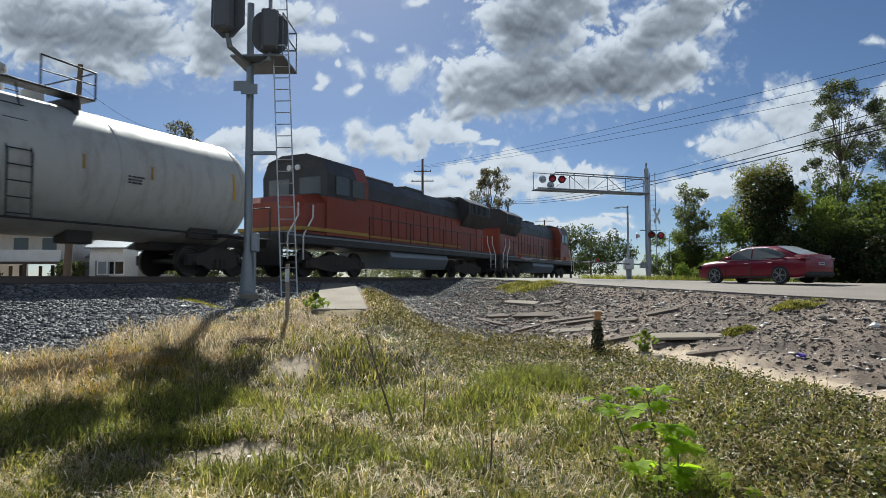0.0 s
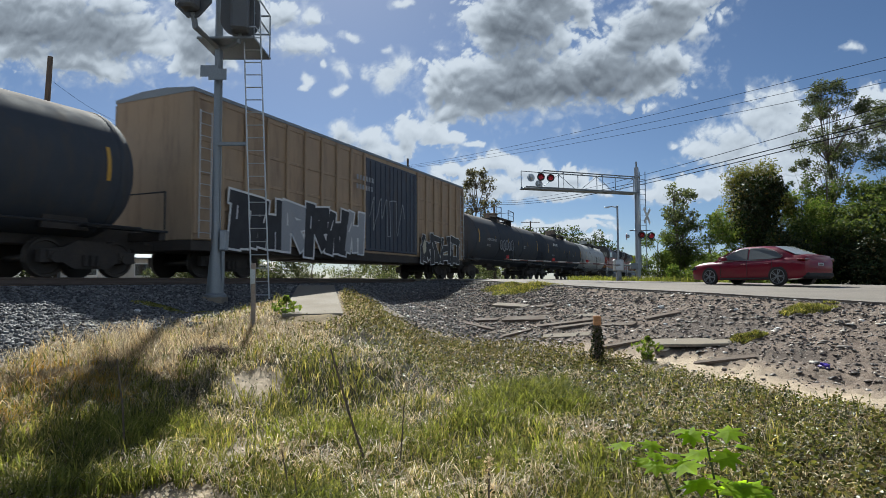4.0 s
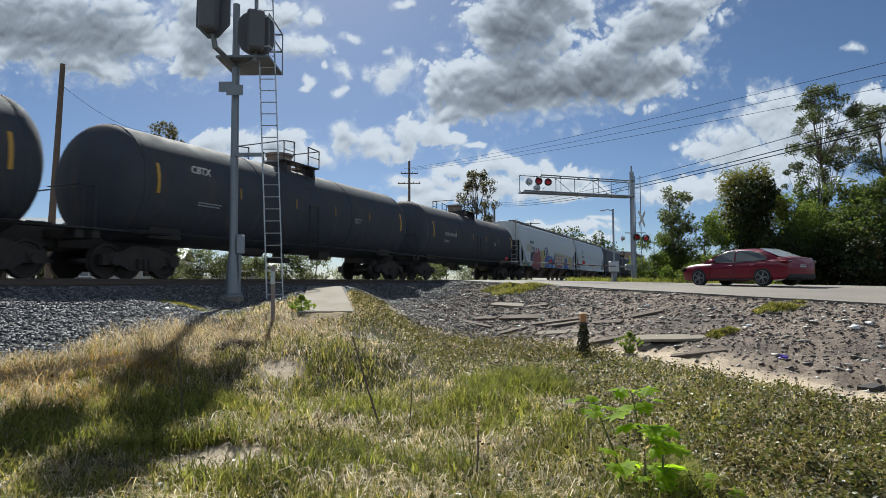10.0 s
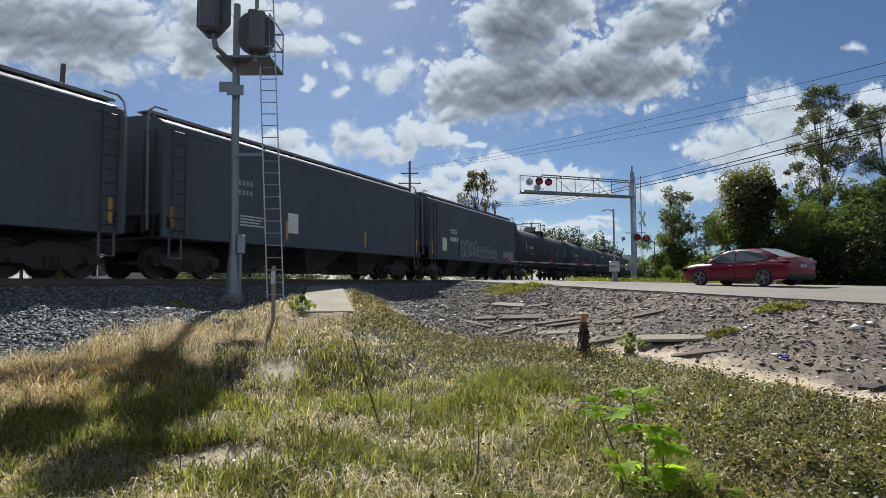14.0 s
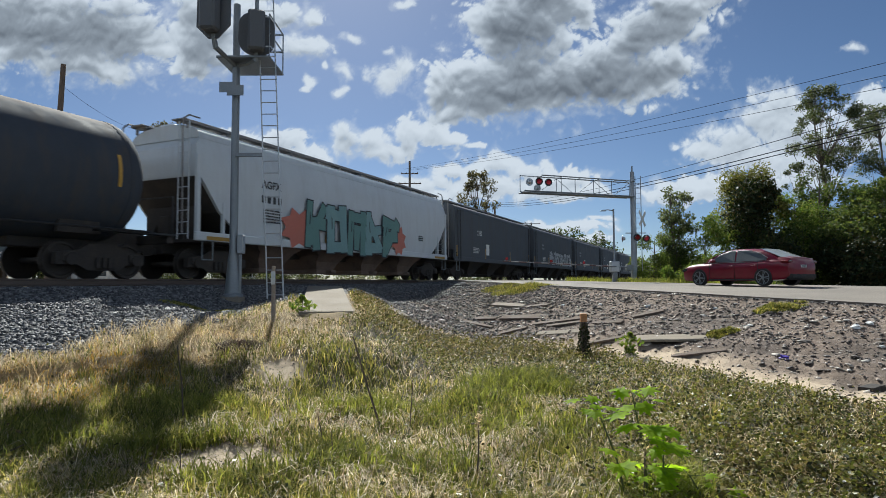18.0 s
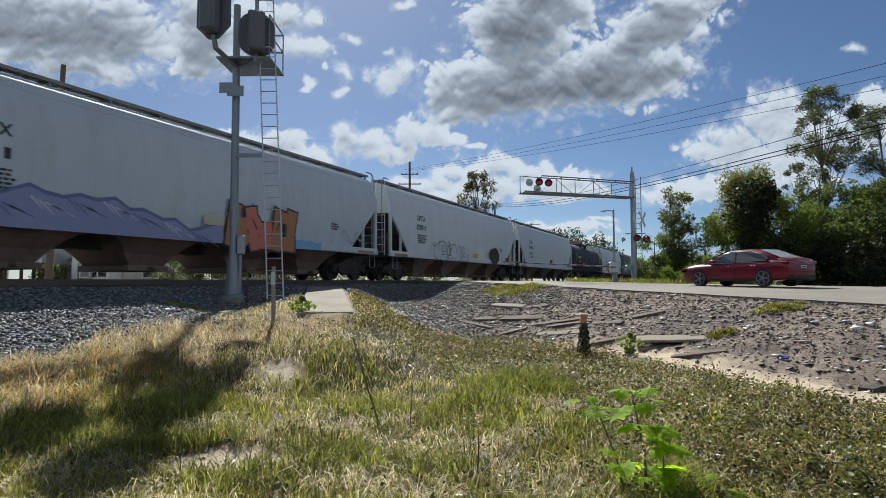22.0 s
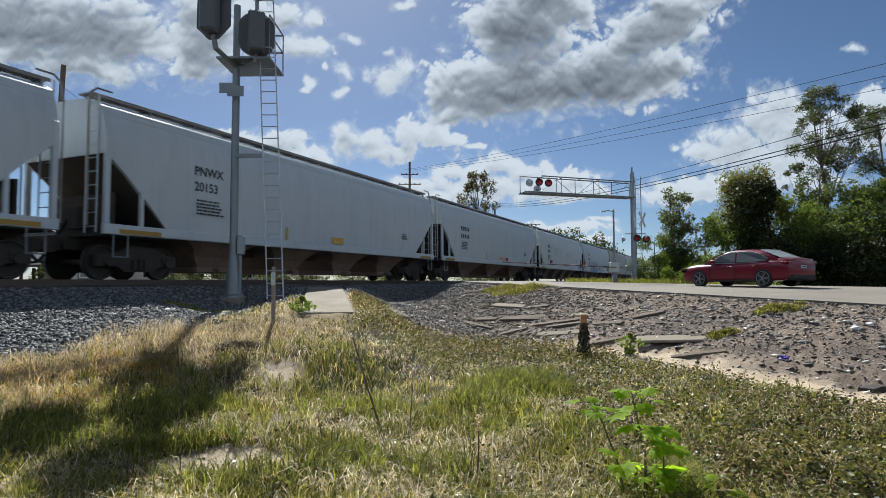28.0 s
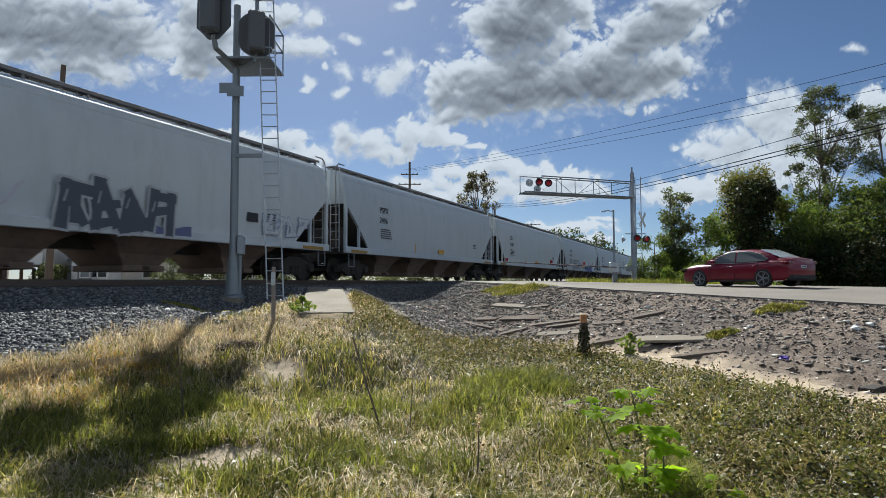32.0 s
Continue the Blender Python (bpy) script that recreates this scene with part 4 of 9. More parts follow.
        b.path([(0.25, -1.66, 1.2), (0.25, -1.66, 2.6), (0.25, -1.1, 3.75), (0.25, -0.95, 4.25)], 0.02)
        for i in range(8):
            b.tube((-0.25, -1.66 + max(0, i - 4) * 0.12, 1.3 + i * 0.34), (0.25, -1.66 + max(0, i - 4) * 0.12, 1.3 + i * 0.34), 0.014)
        return b.mesh("handrail", M["black_metal"])
    for turn in (0, 180):
        part("side_rail", kept(("tside", round(length, 1)), side), None, car, "black side handrail and ladder", m=pose(0, 0, 0, 0, 0, turn))

    def belly():
        return Build().tube((0, 0, 0.75), (0, 0, 1.2), 0.22, None, 14).box(-0.4, 0.4, -0.25, 0.25, 0.62, 0.82, 0.03).mesh("outlet_valve", M["under"])
    part("outlet_valve", kept("belly", belly), None, car)
    part("air_reservoir", kept("reservoir", lambda: Build().tube((-2.6, -0.4, 0.98), (-1.5, -0.4, 0.98), 0.2, None, 12).mesh("air_reservoir", M["under"])), None, car)
    part("brake_valve", kept("brake_valve", lambda: Build().box(1.6, 2.3, -0.7, -0.2, 0.8, 1.2, 0.03).mesh("brake_valve", M["under"])), None, car)
    for e in (-1, 1):
        truck_parts(car, e * (hl - 1.17))
    coupler_parts(car, length / 2)
    rng = random.Random(seed)
    y = -R - 0.012

    def wrapped(lo, hi, w, mt):
        rings = []
        for k in range(7):
            g = math.asin((lo + (hi - lo) * k / 6) / R)
            c, h = math.cos(g), math.sin(g)
            rings.append([(x, -r * c, cz + r * h) for x, r in ((-w, R + 0.004), (w, R + 0.004), (w, R + 0.016), (-w, R + 0.016))])
        return Build().loft(rings).mesh("reflector_strip", M[mt])
    for x in (-hl + 1.15, hl - 1.15):
        part("reflector_strip", kept("tank_strip", lambda: wrapped(-0.30, 0.50, 0.045, "yellow")), None, car, "tall yellow reflector strip", m=pose(x, 0, 0))
    for x in (-hl + 4.2, -1.0, 1.4, hl - 4.0):
        part("reflector_strip", kept("tank_strip_short", lambda: wrapped(-0.10, 0.24, 0.028, "dull_yellow")), None, car, "short yellow reflector strip", m=pose(x, 0, 0))
    return car, hl, y


def box_car(v, length, mat, label):
    car = thing("box_car", track_pose(v), label, "freight car", "cars of the train")
    hl, half, top = length / 2 - 0.7, 1.55, 5.42
    part("body", Build().box(-hl, hl, -half, half, 1.05, top - 0.2, 0.02), M[mat], car)
    prof = [(-half - 0.03, top - 0.22), (-half - 0.03, top - 0.12), (-0.5, top), (0.5, top), (half + 0.03, top - 0.12), (half + 0.03, top - 0.22)]
    part("roof", Build().loft([[(x, y, z) for y, z in prof] for x in (-hl - 0.02, hl + 0.02)]), M["galv_dark"], car, "weathered galvanised roof")
    rib = Build().box(-0.07, 0.07, -0.09, 0.0, 1.2, top - 0.25, 0.03).mesh("rib", M[mat])
    d0, d1 = -0.85, 3.85                       # the door's opening
    for a, b in ((-hl + 0.08, d0 - 0.1), (d1 + 0.1, hl - 0.08)):
        n = round((b - a) / 1.02)
        for i in range(n + 1):
            x = a + i * (b - a) / n
            part("rib", rib, None, car, m=pose(x, -half, 0))
            part("rib", rib, None, car, m=pose(x, half + 0.09, 0))
        beam = Build().box(a, b, -half - 0.03, -half, -0.05, 0.05, 0.01).mesh("side_beam", M[mat])
        for z in (1.12, 2.0, 2.95, 3.9, top - 0.35):
            part("side_beam", beam, None, car, m=pose(0, 0, z))
    for x0 in (d0, d0 + 2.36):
        d = part("door", Build().box(x0, x0 + 2.32, -half - 0.07, -half, 1.15, top - 0.4, 0.02), M["box_blue"], car, "dark blue sliding plug door")
        for k in (0.35, 0.75, 1.2, 1.6, 2.0):
            part("lock_bar", Build().box(x0 + k - 0.02, x0 + k + 0.02, -half - 0.10, -half - 0.07, 1.25, top - 0.5), M["box_blue"], d)
    sill = Build().box(-hl, hl, -half + 0.02, half - 0.02, 0.75, 1.05, 0.02).box(-3, 3, -half - 0.02, half + 0.02, 0.7, 1.05, 0.03)
    part("side_sill", sill, M["under"], car)
    lad = ladder_mesh(3.6)
    for e in (-1, 1):
        part("ladder", lad, None, car, m=pose(e * (hl - 0.35), -half - 0.12, 1.1))
        truck_parts(car, e * (hl - 2.0))
    coupler_parts(car, length / 2)
    return car, hl, -half - 0.002


def locomotive(v, length, flip, label):
    m = track_pose(v)
    if flip:
        m = m @ pose(0, 0, 0, 0, 0, 180)
    car = thing("diesel_locomotive", m, label, "locomotive", "locomotives of the train")
    hl = length / 2 - 0.6
    part("frame", Build().box(-hl, hl, -1.5, 1.5, 1.15, 1.55, 0.04).box(-hl - 0.2, -hl, -1.45, 1.45, 0.35, 1.5, 0.05).box(hl, hl + 0.2, -1.45, 1.45, 0.35, 1.5, 0.05), M["loco_black"], car)
    part("frame_stripe", Build().box(-hl + 0.1, hl - 0.1, -1.515, 1.515, 1.42, 1.48), M["galv_dark"], car, "dull stripe along the frame")
    part("fuel_tank", Build().loft([[(x, y, z) for y, z in ((-1.35, 1.15), (-1.45, 0.9), (-1.2, 0.4), (1.2, 0.4), (1.45, 0.9), (1.35, 1.15))] for x in (-3.0, 3.0)]), M["galv_dark"], car, "grey fuel tank")
    # hood
    hood = Build()
    prof = [(-0.95, 1.55), (-0.95, 3.85), (-0.7, 4.25), (0.7, 4.25), (0.95, 3.85), (0.95, 1.55)]
    hood.loft([[(x, y, z) for y, z in prof] for x in (-hl + 2.0, hl - 5.2)])
    part("hood", hood, M["loco_orange"], car)
    top = Build().loft([[(x, y, z) for y, z in ((-1.0, 3.35), (-0.98, 3.9), (-0.75, 4.32), (0.75, 4.32), (0.98, 3.9), (1.0, 3.35))] for x in (-hl + 2.6, hl - 5.3)])
    top.box(-hl + 3.0, -hl + 5.6, -0.8, 0.8, 4.3, 4.6, 0.06).box(-1.8, 0.2, -0.6, 0.6, 4.3, 4.55, 0.05).box(1.5, 4.0, -0.7, 0.7, 4.3, 4.48, 0.05)
    part("hood_roof", top, M["loco_black"], car, "black roof with fan housings")
    rad = Build().loft([[(x, y, z) for y, z in ((-1.0, 3.0), (-1.5, 3.7), (-1.5, 4.35), (-0.9, 4.7), (0.9, 4.7), (1.5, 4.35), (1.5, 3.7), (1.0, 3.0))] for x in (-hl + 1.0, -hl + 4.4)])
    part("radiator", rad, M["loco_black"], car, "flared radiator section")
    slat = Build().box(0, 0.1, -0.015, 0.015, 3.75, 4.3).mesh("grille_slat", M["loco_black"])
    for i in range(14):
        for s in (-1, 1):
            part("grille_slat", slat, None, car, m=pose(-hl + 1.3 + i * 0.2, s * 1.515, 0))
    end = Build().box(-hl + 0.9, -hl + 2.1, -1.0, 1.0, 1.55, 3.4, 0.08)
    part("end_hood", end, M["loco_orange"], car)
    n = 13
    dw = (2 * hl - 10.6) / n
    door = Build().box(0.05, dw - 0.05, -0.015, 0.015, 1.86, 3.2, 0.012).mesh("hood_door", M["loco_orange"])
    for i in range(n):
        for s in (-1, 1):
            part("hood_door", door, None, car, m=pose(-hl + 5.0 + i * dw, s * 0.965, 0))
    # cab
    cab = Build()
    c0, c1 = hl - 5.1, hl - 2.3
    prof = [(-1.5, 1.55), (-1.55, 3.9), (-1.3, 4.45), (-0.6, 4.68), (0.6, 4.68), (1.3, 4.45), (1.55, 3.9), (1.5, 1.55)]
    cab.loft([[(x, y, z) for y, z in prof] for x in (c0, c1)])
    part("cab", cab, M["loco_orange"], car)
    band = [(-1.54, 3.02), (-1.565, 3.9), (-1.315, 4.46), (-0.6, 4.69), (0.6, 4.69), (1.315, 4.46), (1.565, 3.9), (1.54, 3.02)]
    part("cab_top", Build().loft([[(x, y, z) for y, z in band] for x in (c0 + 0.9, c1 + 0.02)]), M["loco_black"], car, "black upper half of the cab")
    part("cab_stripe", Build().box(c0 - 0.02, hl - 0.9, -1.53, 1.53, 1.66, 1.80, 0.01), M["dull_yellow"], car, "yellow stripe round the foot of the cab")
    part("cab_roof", Build().loft([[(x, y, z + 0.03) for y, z in prof[2:6]] for x in (c0 - 0.05, c1 + 0.05)]), M["loco_black"], car, "black cab roof")
    for s in (-1, 1):
        for k in (0.3, 1.4):
            part("cab_window", Build().box(c0 + k, c0 + k + 0.9, s * 1.575 - 0.012, s * 1.575 + 0.012, 3.15, 3.85, 0.01), M["tint"], car, "dark cab window")
        part("cab_window", Build().box(c1 + 0.01, c1 + 0.035, s * 0.75 - 0.5, s * 0.75 + 0.5, 3.15, 3.8, 0.01), M["tint"], car, "dark cab window")
    nose = Build().loft([[(x, -w, 1.55), (x, w, 1.55), (x, w, z - 0.35), (x, w - 0.3, z), (x, -w + 0.3, z), (x, -w, z - 0.35)] for x, w, z in ((c1, 1.45, 3.12), (hl - 1.25, 1.40, 2.98), (hl - 0.95, 1.22, 2.72))])
    part("nose", nose, M["loco_orange"], car)
    part("sand_stripe", Build().box(-hl + 4.5, c0, -0.985, 0.985, 1.72, 1.80), M["dull_yellow"], car, "thin yellow stripe along the hood")
    for s in (-1, 1):
        rails = Build()
        pts = [(x, s * 1.48, 2.5) for x in np.linspace(-hl + 0.6, c0 - 0.2, 9)]
        rails.path(pts, 0.022)
        for q in pts:
            rails.tube((q[0], q[1], 1.5), q, 0.022)
        for e in (-1, 1):
            grab = Build()
            for k in (0.12, 0.95):
                grab.path([(e * (hl - k), s * 1.50, 0.6), (e * (hl - k), s * 1.50, 1.45), (e * (hl - k - 0.55), s * 1.50, 2.15), (e * (hl - k - 0.55), s * 1.50, 2.6)], 0.028)
            part("grab_rail", grab, M["white_paint"], car, "white bent handrail by the steps")
        part("handrail", rails, M["loco_black"], car, "black handrail along the walkway")
    tread = Build().box(-0.35, 0.35, -0.2, 0.2, 0, 0.04, 0.005).mesh("step", M["loco_black"])
    for s in (-1, 1):
        for e in (-1, 1):
            for z in (0.5, 0.82, 1.12):
                part("step", tread, None, car, m=pose(e * (hl - 0.5), s * 1.3, z))
        part("headlamp", Build().tube((c1, s * 0.2, 4.2), (c1 + 0.12, s * 0.2, 4.2), 0.11, None, 14), M["white_paint"], car)
    for e in (-1, 1):
        truck_parts(car, e * (hl - 3.6), True)
    coupler_parts(car, length / 2)
    return car


def paint(name, col):
    return surf("spray_" + name, col, 0.9, 3, 0.6, 0, 0.02)


SP = {k: paint(k, c) for k, c in dict(black=(0.02, 0.02, 0.025), white=(0.66, 0.66, 0.66), grey=(0.3, 0.31, 0.33), blue=(0.03, 0.08, 0.30), sky=(0.20, 0.38, 0.62), green=(0.06, 0.20, 0.16), red=(0.24, 0.045, 0.05), yellow=(0.44, 0.35, 0.13), purple=(0.13, 0.07, 0.15), straw=(0.46, 0.43, 0.33), haze=(0.24, 0.26, 0.42), dusk=(0.13, 0.14, 0.27), lilac=(0.52, 0.47, 0.56), brown=(0.36, 0.16, 0.07), chalk=(0.84, 0.85, 0.86), fog=(0.44, 0.45, 0.47), sage=(0.13, 0.25, 0.23), mist=(0.20, 0.33, 0.33), rose=(0.50, 0.16, 0.11), ice=(0.33, 0.42, 0.50), slate=(0.20, 0.30, 0.42), ink=(0.075, 0.085, 0.11), dim=(0.20, 0.205, 0.23)).items()}

TRAIN = []          # each car and its place along the track at the clip's start


def put(car, v):
    TRAIN.append((car, v))


def mid(a, b):
    return (a + b) / 2, a - b


# the two locomotives
for a, b, flip in ((58.4, 36.9, False), (36.9, 15.35, True)):
    c, ln = mid(a, b)
    put(locomotive(c, ln, flip, "orange and black six-axle diesel locomotive"), c)
# tank cars, front to back
TANKS = [(15.35, -0.5, "tank_grey", "dirty grey-white tank car with rusty streaks", 2), (-0.5, -18.25, "tank_black", "glossy black tank car with white lettering", 2), (-18.25, -35.42, "tank_black", "black tank car with pale bubble graffiti", 3), (-56.52, -72.59, "tank_black", "black tank car with railed platform", 4), (-128.63, -145.7, "tank_black", "black tank car with yellow reflectors", 5), (-145.7, -163.0, "tank_black", "black tank car with yellow reflectors", 7), (-163.0, -180.2, "tank_black", "black tank car with white stencils", 8), (-180.2, -197.5, "tank_black", "black tank car with railed platform", 6), (-298.45, -316.3, "tank_black", "black tank car with white stencils", 9)]
for i, (a, b, mt, lb, seed) in enumerate(TANKS):
    c, ln = mid(a, b)
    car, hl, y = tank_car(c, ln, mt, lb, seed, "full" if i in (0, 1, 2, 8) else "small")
    ink = M["letter_dark"] if mt == "tank_grey" else M["letter_white"]
    if i == 0:
        lettering(car, ["GATX"], -hl + 2.4, 3.0, 0.3, ink, y - 0.01)
    elif i == 1:
        lettering(car, ["SHPX  202011"], -hl + 2.6, 3.0, 0.3, ink, y - 0.01)
    elif i in (6, 7, 8):
        lettering(car, [("GATX 206331", "TCIX  108", "UTLX 681187")[i - 6]], -hl + 1.9, 2.52, 0.26, ink, y - 0.01)
    elif i == 5:
        lettering(car, ["CBTX"], -hl + 2.2, 3.0, 0.28, ink, y - 0.01)
    else:
        bars(car, -hl + 2.6, 2.62, 1.7, 1, SP['grey'] if mt == 'tank_black' else ink, y, 0.17)
    bars(car, -hl + 2.5, 2.2, 0.8, 2, SP['grey'] if mt == 'tank_black' else ink, y + 0.02, 0.04)
    bars(car, hl * 0.35, 2.5, 0.5, 3, SP['grey'] if mt == 'tank_black' else ink, y, 0.04)
    if i == 2:
        bubbles(car, -2.9, 0.1, 1.95, 2.7, y - 0.02, 5, SP["dim"], M["tank_black"], 4, 0.09)
    put(car, c)
# box car
c, ln = mid(-35.42, -56.52)
car, hl, y = box_car(c, ln, "box_yellow", "ochre yellow high-cube box car with dark doors")
graffiti(car, 4.05, 9.0, 0.78, 2.15, y - 0.12, [SP["black"]], SP["white"], 11, 0.3, 4, 0.30, 0.12)
spray(car, "graffiti_patch", roundish(4.5, 1.55, 0.22, 0.34, 71, 9, 0.2), SP["straw"], y - 0.15, "small sprayed yellow patch")
graffiti(car, -8.6, -1.2, 0.9, 2.45, y - 0.12, [SP["black"], SP["black"], SP["grey"]], SP["white"], 12, 0.2, 6, 0.34, 0.16)
tag_scrawl(car, -0.6, 2.4, 1.9, 3.4, y - 0.12, SP["grey"], 3, 0.04)
bars(car, -1.6, 4.2, 1.2, 2, SP["grey"], y - 0.08, 0.2)
put(car, c)
# black hoppers
for i, (a, b) in enumerate(((-72.59, -89.06), (-197.5, -213.95), (-213.95, -230.61), (-230.61, -247.0), (-247.0, -263.05), (-263.05, -279.63))):
    c, ln = mid(a, b)
    car, hl, y = covered_hopper(c, ln, "car_black", ("black covered hopper car with white stencils", "black hopper car with grey bubble graffiti", "black hopper car with yellow reflectors", "black hopper car with white stencils", "black hopper car with tall white graffiti", "dull black smooth-topped hopper car")[i], 4.58, False, 3, True)
    yellow_strips(car, (-hl + 0.3, -hl / 3, hl / 3, hl - 0.3), 1.1, 2.0, y)
    if i == 0:
        lettering(car, ["ECQX"], -hl + 3.0, 2.5, 0.30, M["letter_white"], y)
        bars(car, -hl + 3.0, 2.3, 1.0, 1, M["letter_white"], y, 0.19)
    elif i == 5:
        lettering(car, ["2162"], -hl + 3.6, 2.8, 0.42, M["letter_white"], y)
    elif i == 1:
        lettering(car, ["ECQX"], -hl + 2.7, 2.62, 0.34, M["letter_white"], y)
        bars(car, -hl + 2.7, 2.42, 1.1, 1, M["letter_white"], y, 0.26)
    else:
        bars(car, -hl + 2.6, 3.1, 0.9, 2, SP["grey"], y, 0.16)
    if i != 1:
        bars(car, -hl + 2.9, 2.0, 1.1, 4, M["letter_white"], y)
    px = -hl + (1.6 if i == 1 else 5.2)
    part("placard", Build().box(px, px + 0.55, y - 0.012, y, 1.6, 2.3), M["white_paint"], car, "white routing placard")
    if i == 1:
        bubbles(car, -3.6, -0.7, 1.36, 2.36, y - 0.060, 4, SP["dim"], M["car_black"], 21, 0.13)
        bubbles(car, -3.2, 1.6, 1.5, 2.1, y - 0.056, 6, SP["dim"], M["car_black"], 27, 0.08)
        bubbles(car, -1.2, 2.9, 1.36, 1.95, y - 0.064, 8, SP["dim"], M["car_black"], 24, 0.10)
        bubbles(car, 4.2, 6.4, 1.36, 2.0, y - 0.060, 4, SP["fog"], SP["dim"], 22, 0.06)
    if i == 4:
        graffiti(car, -2.5, hl - 0.8, 1.4, 2.6, y - 0.058, [SP["fog"]], SP["black"], 23, 0.15, 11, 0.24, 0.12)
    put(car, c)
# pale covered hoppers
PALE = [
    (-89.06, -107.58, "car_grey", "pale blue-grey covered hopper car", False, "PSPX"),
    (-107.58, -128.63, "car_white", "white covered hopper car with a colourful graffiti mural", False, ""),
    (-279.63, -298.45, "car_white", "white rounded-end covered hopper car with green and orange graffiti", True, "AGFX"),
    (-316.3, -336.06, "car_white", "dusty white covered hopper car with curved end cut-outs", False, "CPCX"),
    (-336.06, -356.16, "car_white", "pale covered hopper car with outlined graffiti", False, "CPCX"),
    (-356.16, -376.1, "car_grey", "pale grey covered hopper car with blue and orange graffiti", False, "CPCX"),
    (-376.1, -394.92, "car_tan", "tan rust-streaked covered hopper car", True, ""),
    (-394.92, -414.41, "car_grey", "light grey covered hopper car with star-shaped graffiti", False, "PSPX"),
    (-414.41, -433.65, "car_white", "dusty white covered hopper car with scribbles", True, "CEFX"),
    (-433.65, -453.88, "car_grey", "plain light grey covered hopper car", False, ""),
    (-453.88, -473.76, "car_grey", "light grey covered hopper car with small marks", False, "PNWX"),
    (-473.76, -493.63, "car_grey", "grey covered hopper car with dark blue graffiti", False, "CPCX"),
    (-493.63, -513.63, "car_white", "plain pale covered hopper car", False, "CEFX"),
    (-513.63, -532.33, "car_grey", "blue-grey covered hopper car", False, "PSPX"),
    (-532.33, -552.3, "car_white", "pale covered hopper car with black block graffiti", False, ""),
    (-552.3, -572.2, "car_grey", "light grey covered hopper car", False, ""),
]
NUMBERS = {3: "814700", 4: "818310", 7: "", 8: "54019", 10: "20153", 11: "817029", 12: "54209", 13: "2496"}
for i, (a, b, mt, lb, rnd, mark) in enumerate(PALE):
    c, ln = mid(a, b)
    car, hl, y = covered_hopper(c, ln, mt, lb, 4.62 if not rnd else 4.66, rnd, 4 if i % 3 else 3)
    if mark:
        lettering(car, [mark], -hl + 2.7, 3.0, 0.36, M["letter_dark"], y)
    else:
        bars(car, -hl + 2.7, 3.2, 1.2, 1, M["letter_dark"], y, 0.24)
    if NUMBERS.get(i):
        lettering(car, [NUMBERS[i]], -hl + 2.7, 2.55, 0.36, M["letter_dark"], y)
    else:
        bars(car, -hl + 2.7, 2.75, 1.25, 1, M["letter_dark"], y, 0.24)
    bars(car, -hl + 2.8, 2.3, 1.0, 5, M["letter_dark"], y)
    bars(car, hl - 3.4, 2.2, 0.5, 3, M["letter_dark"], y)
    for e in (-1, 1):
        part("reflector_strip", kept("sill_strip", lambda: Build().box(-0.62, 0.62, -0.012, -0.006, 1.13, 1.24).mesh("reflector_strip", M["dull_yellow"])), None, car, "yellow reflector strip", m=pose(e * (hl - 0.95), y - 0.05, 0))
    if i not in (1, 3):
        yellow_strips(car, (-2.5,), 1.38, 1.82, y)
    if i != 14:
        px = {3: 1.3, 4: 1.1}.get(i, 0.2)
        part("panel_mark", Build().box(px, px + 0.75, y - 0.01, y, 1.42, 1.66), M["yellow"], car, "small yellow panel")
    z = y - 0.004
    z -= 0.056
    if i == 1:
        for k, (out, c2, dy) in enumerate((
                (roundish(-6.3, 1.55, 0.75, 0.72, 1), "purple", 0), (roundish(-5.3, 1.75, 1.1, 0.95, 2), "red", 0.004), (roundish(-6.1, 1.2, 1.1, 0.22, 3), "red", 0.006),
                (roundish(-5.75, 2.45, 0.16, 0.2, 4), "white", 0.009), (roundish(-5.2, 2.5, 0.14, 0.18, 5), "white", 0.009), (roundish(-5.75, 2.43, 0.06, 0.1, 6), "black", 0.012),
                (roundish(-3.4, 1.8, 0.95, 0.8, 7, 20, 0.12), "yellow", 0), ([(-9.7, 1.1), (-7.3, 1.1), (-7.3, 1.42), (-9.7, 1.5)], "green", 0), ([(-7.5, 1.12), (-6.9, 1.12), (-6.9, 1.4), (-7.5, 1.4)], "white", 0.003),
                ([(-2.9, 1.12), (-0.1, 1.12), (0.5, 1.75), (-0.6, 2.15), (-2.2, 2.15), (-3.0, 1.8)], "blue", 0.005), (roundish(-0.9, 1.6, 0.42, 0.42, 8), "sky", 0.008), (roundish(-0.9, 1.6, 0.18, 0.3, 9), "black", 0.011), (roundish(-2.3, 2.35, 0.2, 0.26, 10), "blue", 0.009),
                ([(-2.2, 1.1), (8.8, 1.1), (8.8, 1.32), (-2.2, 1.3)], "sky", 0.002), ([(0.7, 1.15), (8.6, 1.15), (8.2, 2.3), (4.9, 2.5), (1.0, 2.55)], "straw", 0.0),
                ([(4.4, 1.12), (6.3, 1.12), (5.8, 2.15), (4.9, 2.15)], "blue", 0.006), (roundish(7.4, 1.7, 0.8, 0.6, 12, 16, 0.15), "yellow", 0.005), ([(6.6, 1.2), (7.0, 1.2), (6.9, 2.3), (6.7, 2.3)], "brown", 0.007), ([(8.0, 1.2), (8.5, 1.2), (8.3, 2.4), (8.1, 2.4)], "grey", 0.007))):
            spray(car, "graffiti_patch", out, SP[c2], z - dy, "sprayed %s mural shape" % c2)
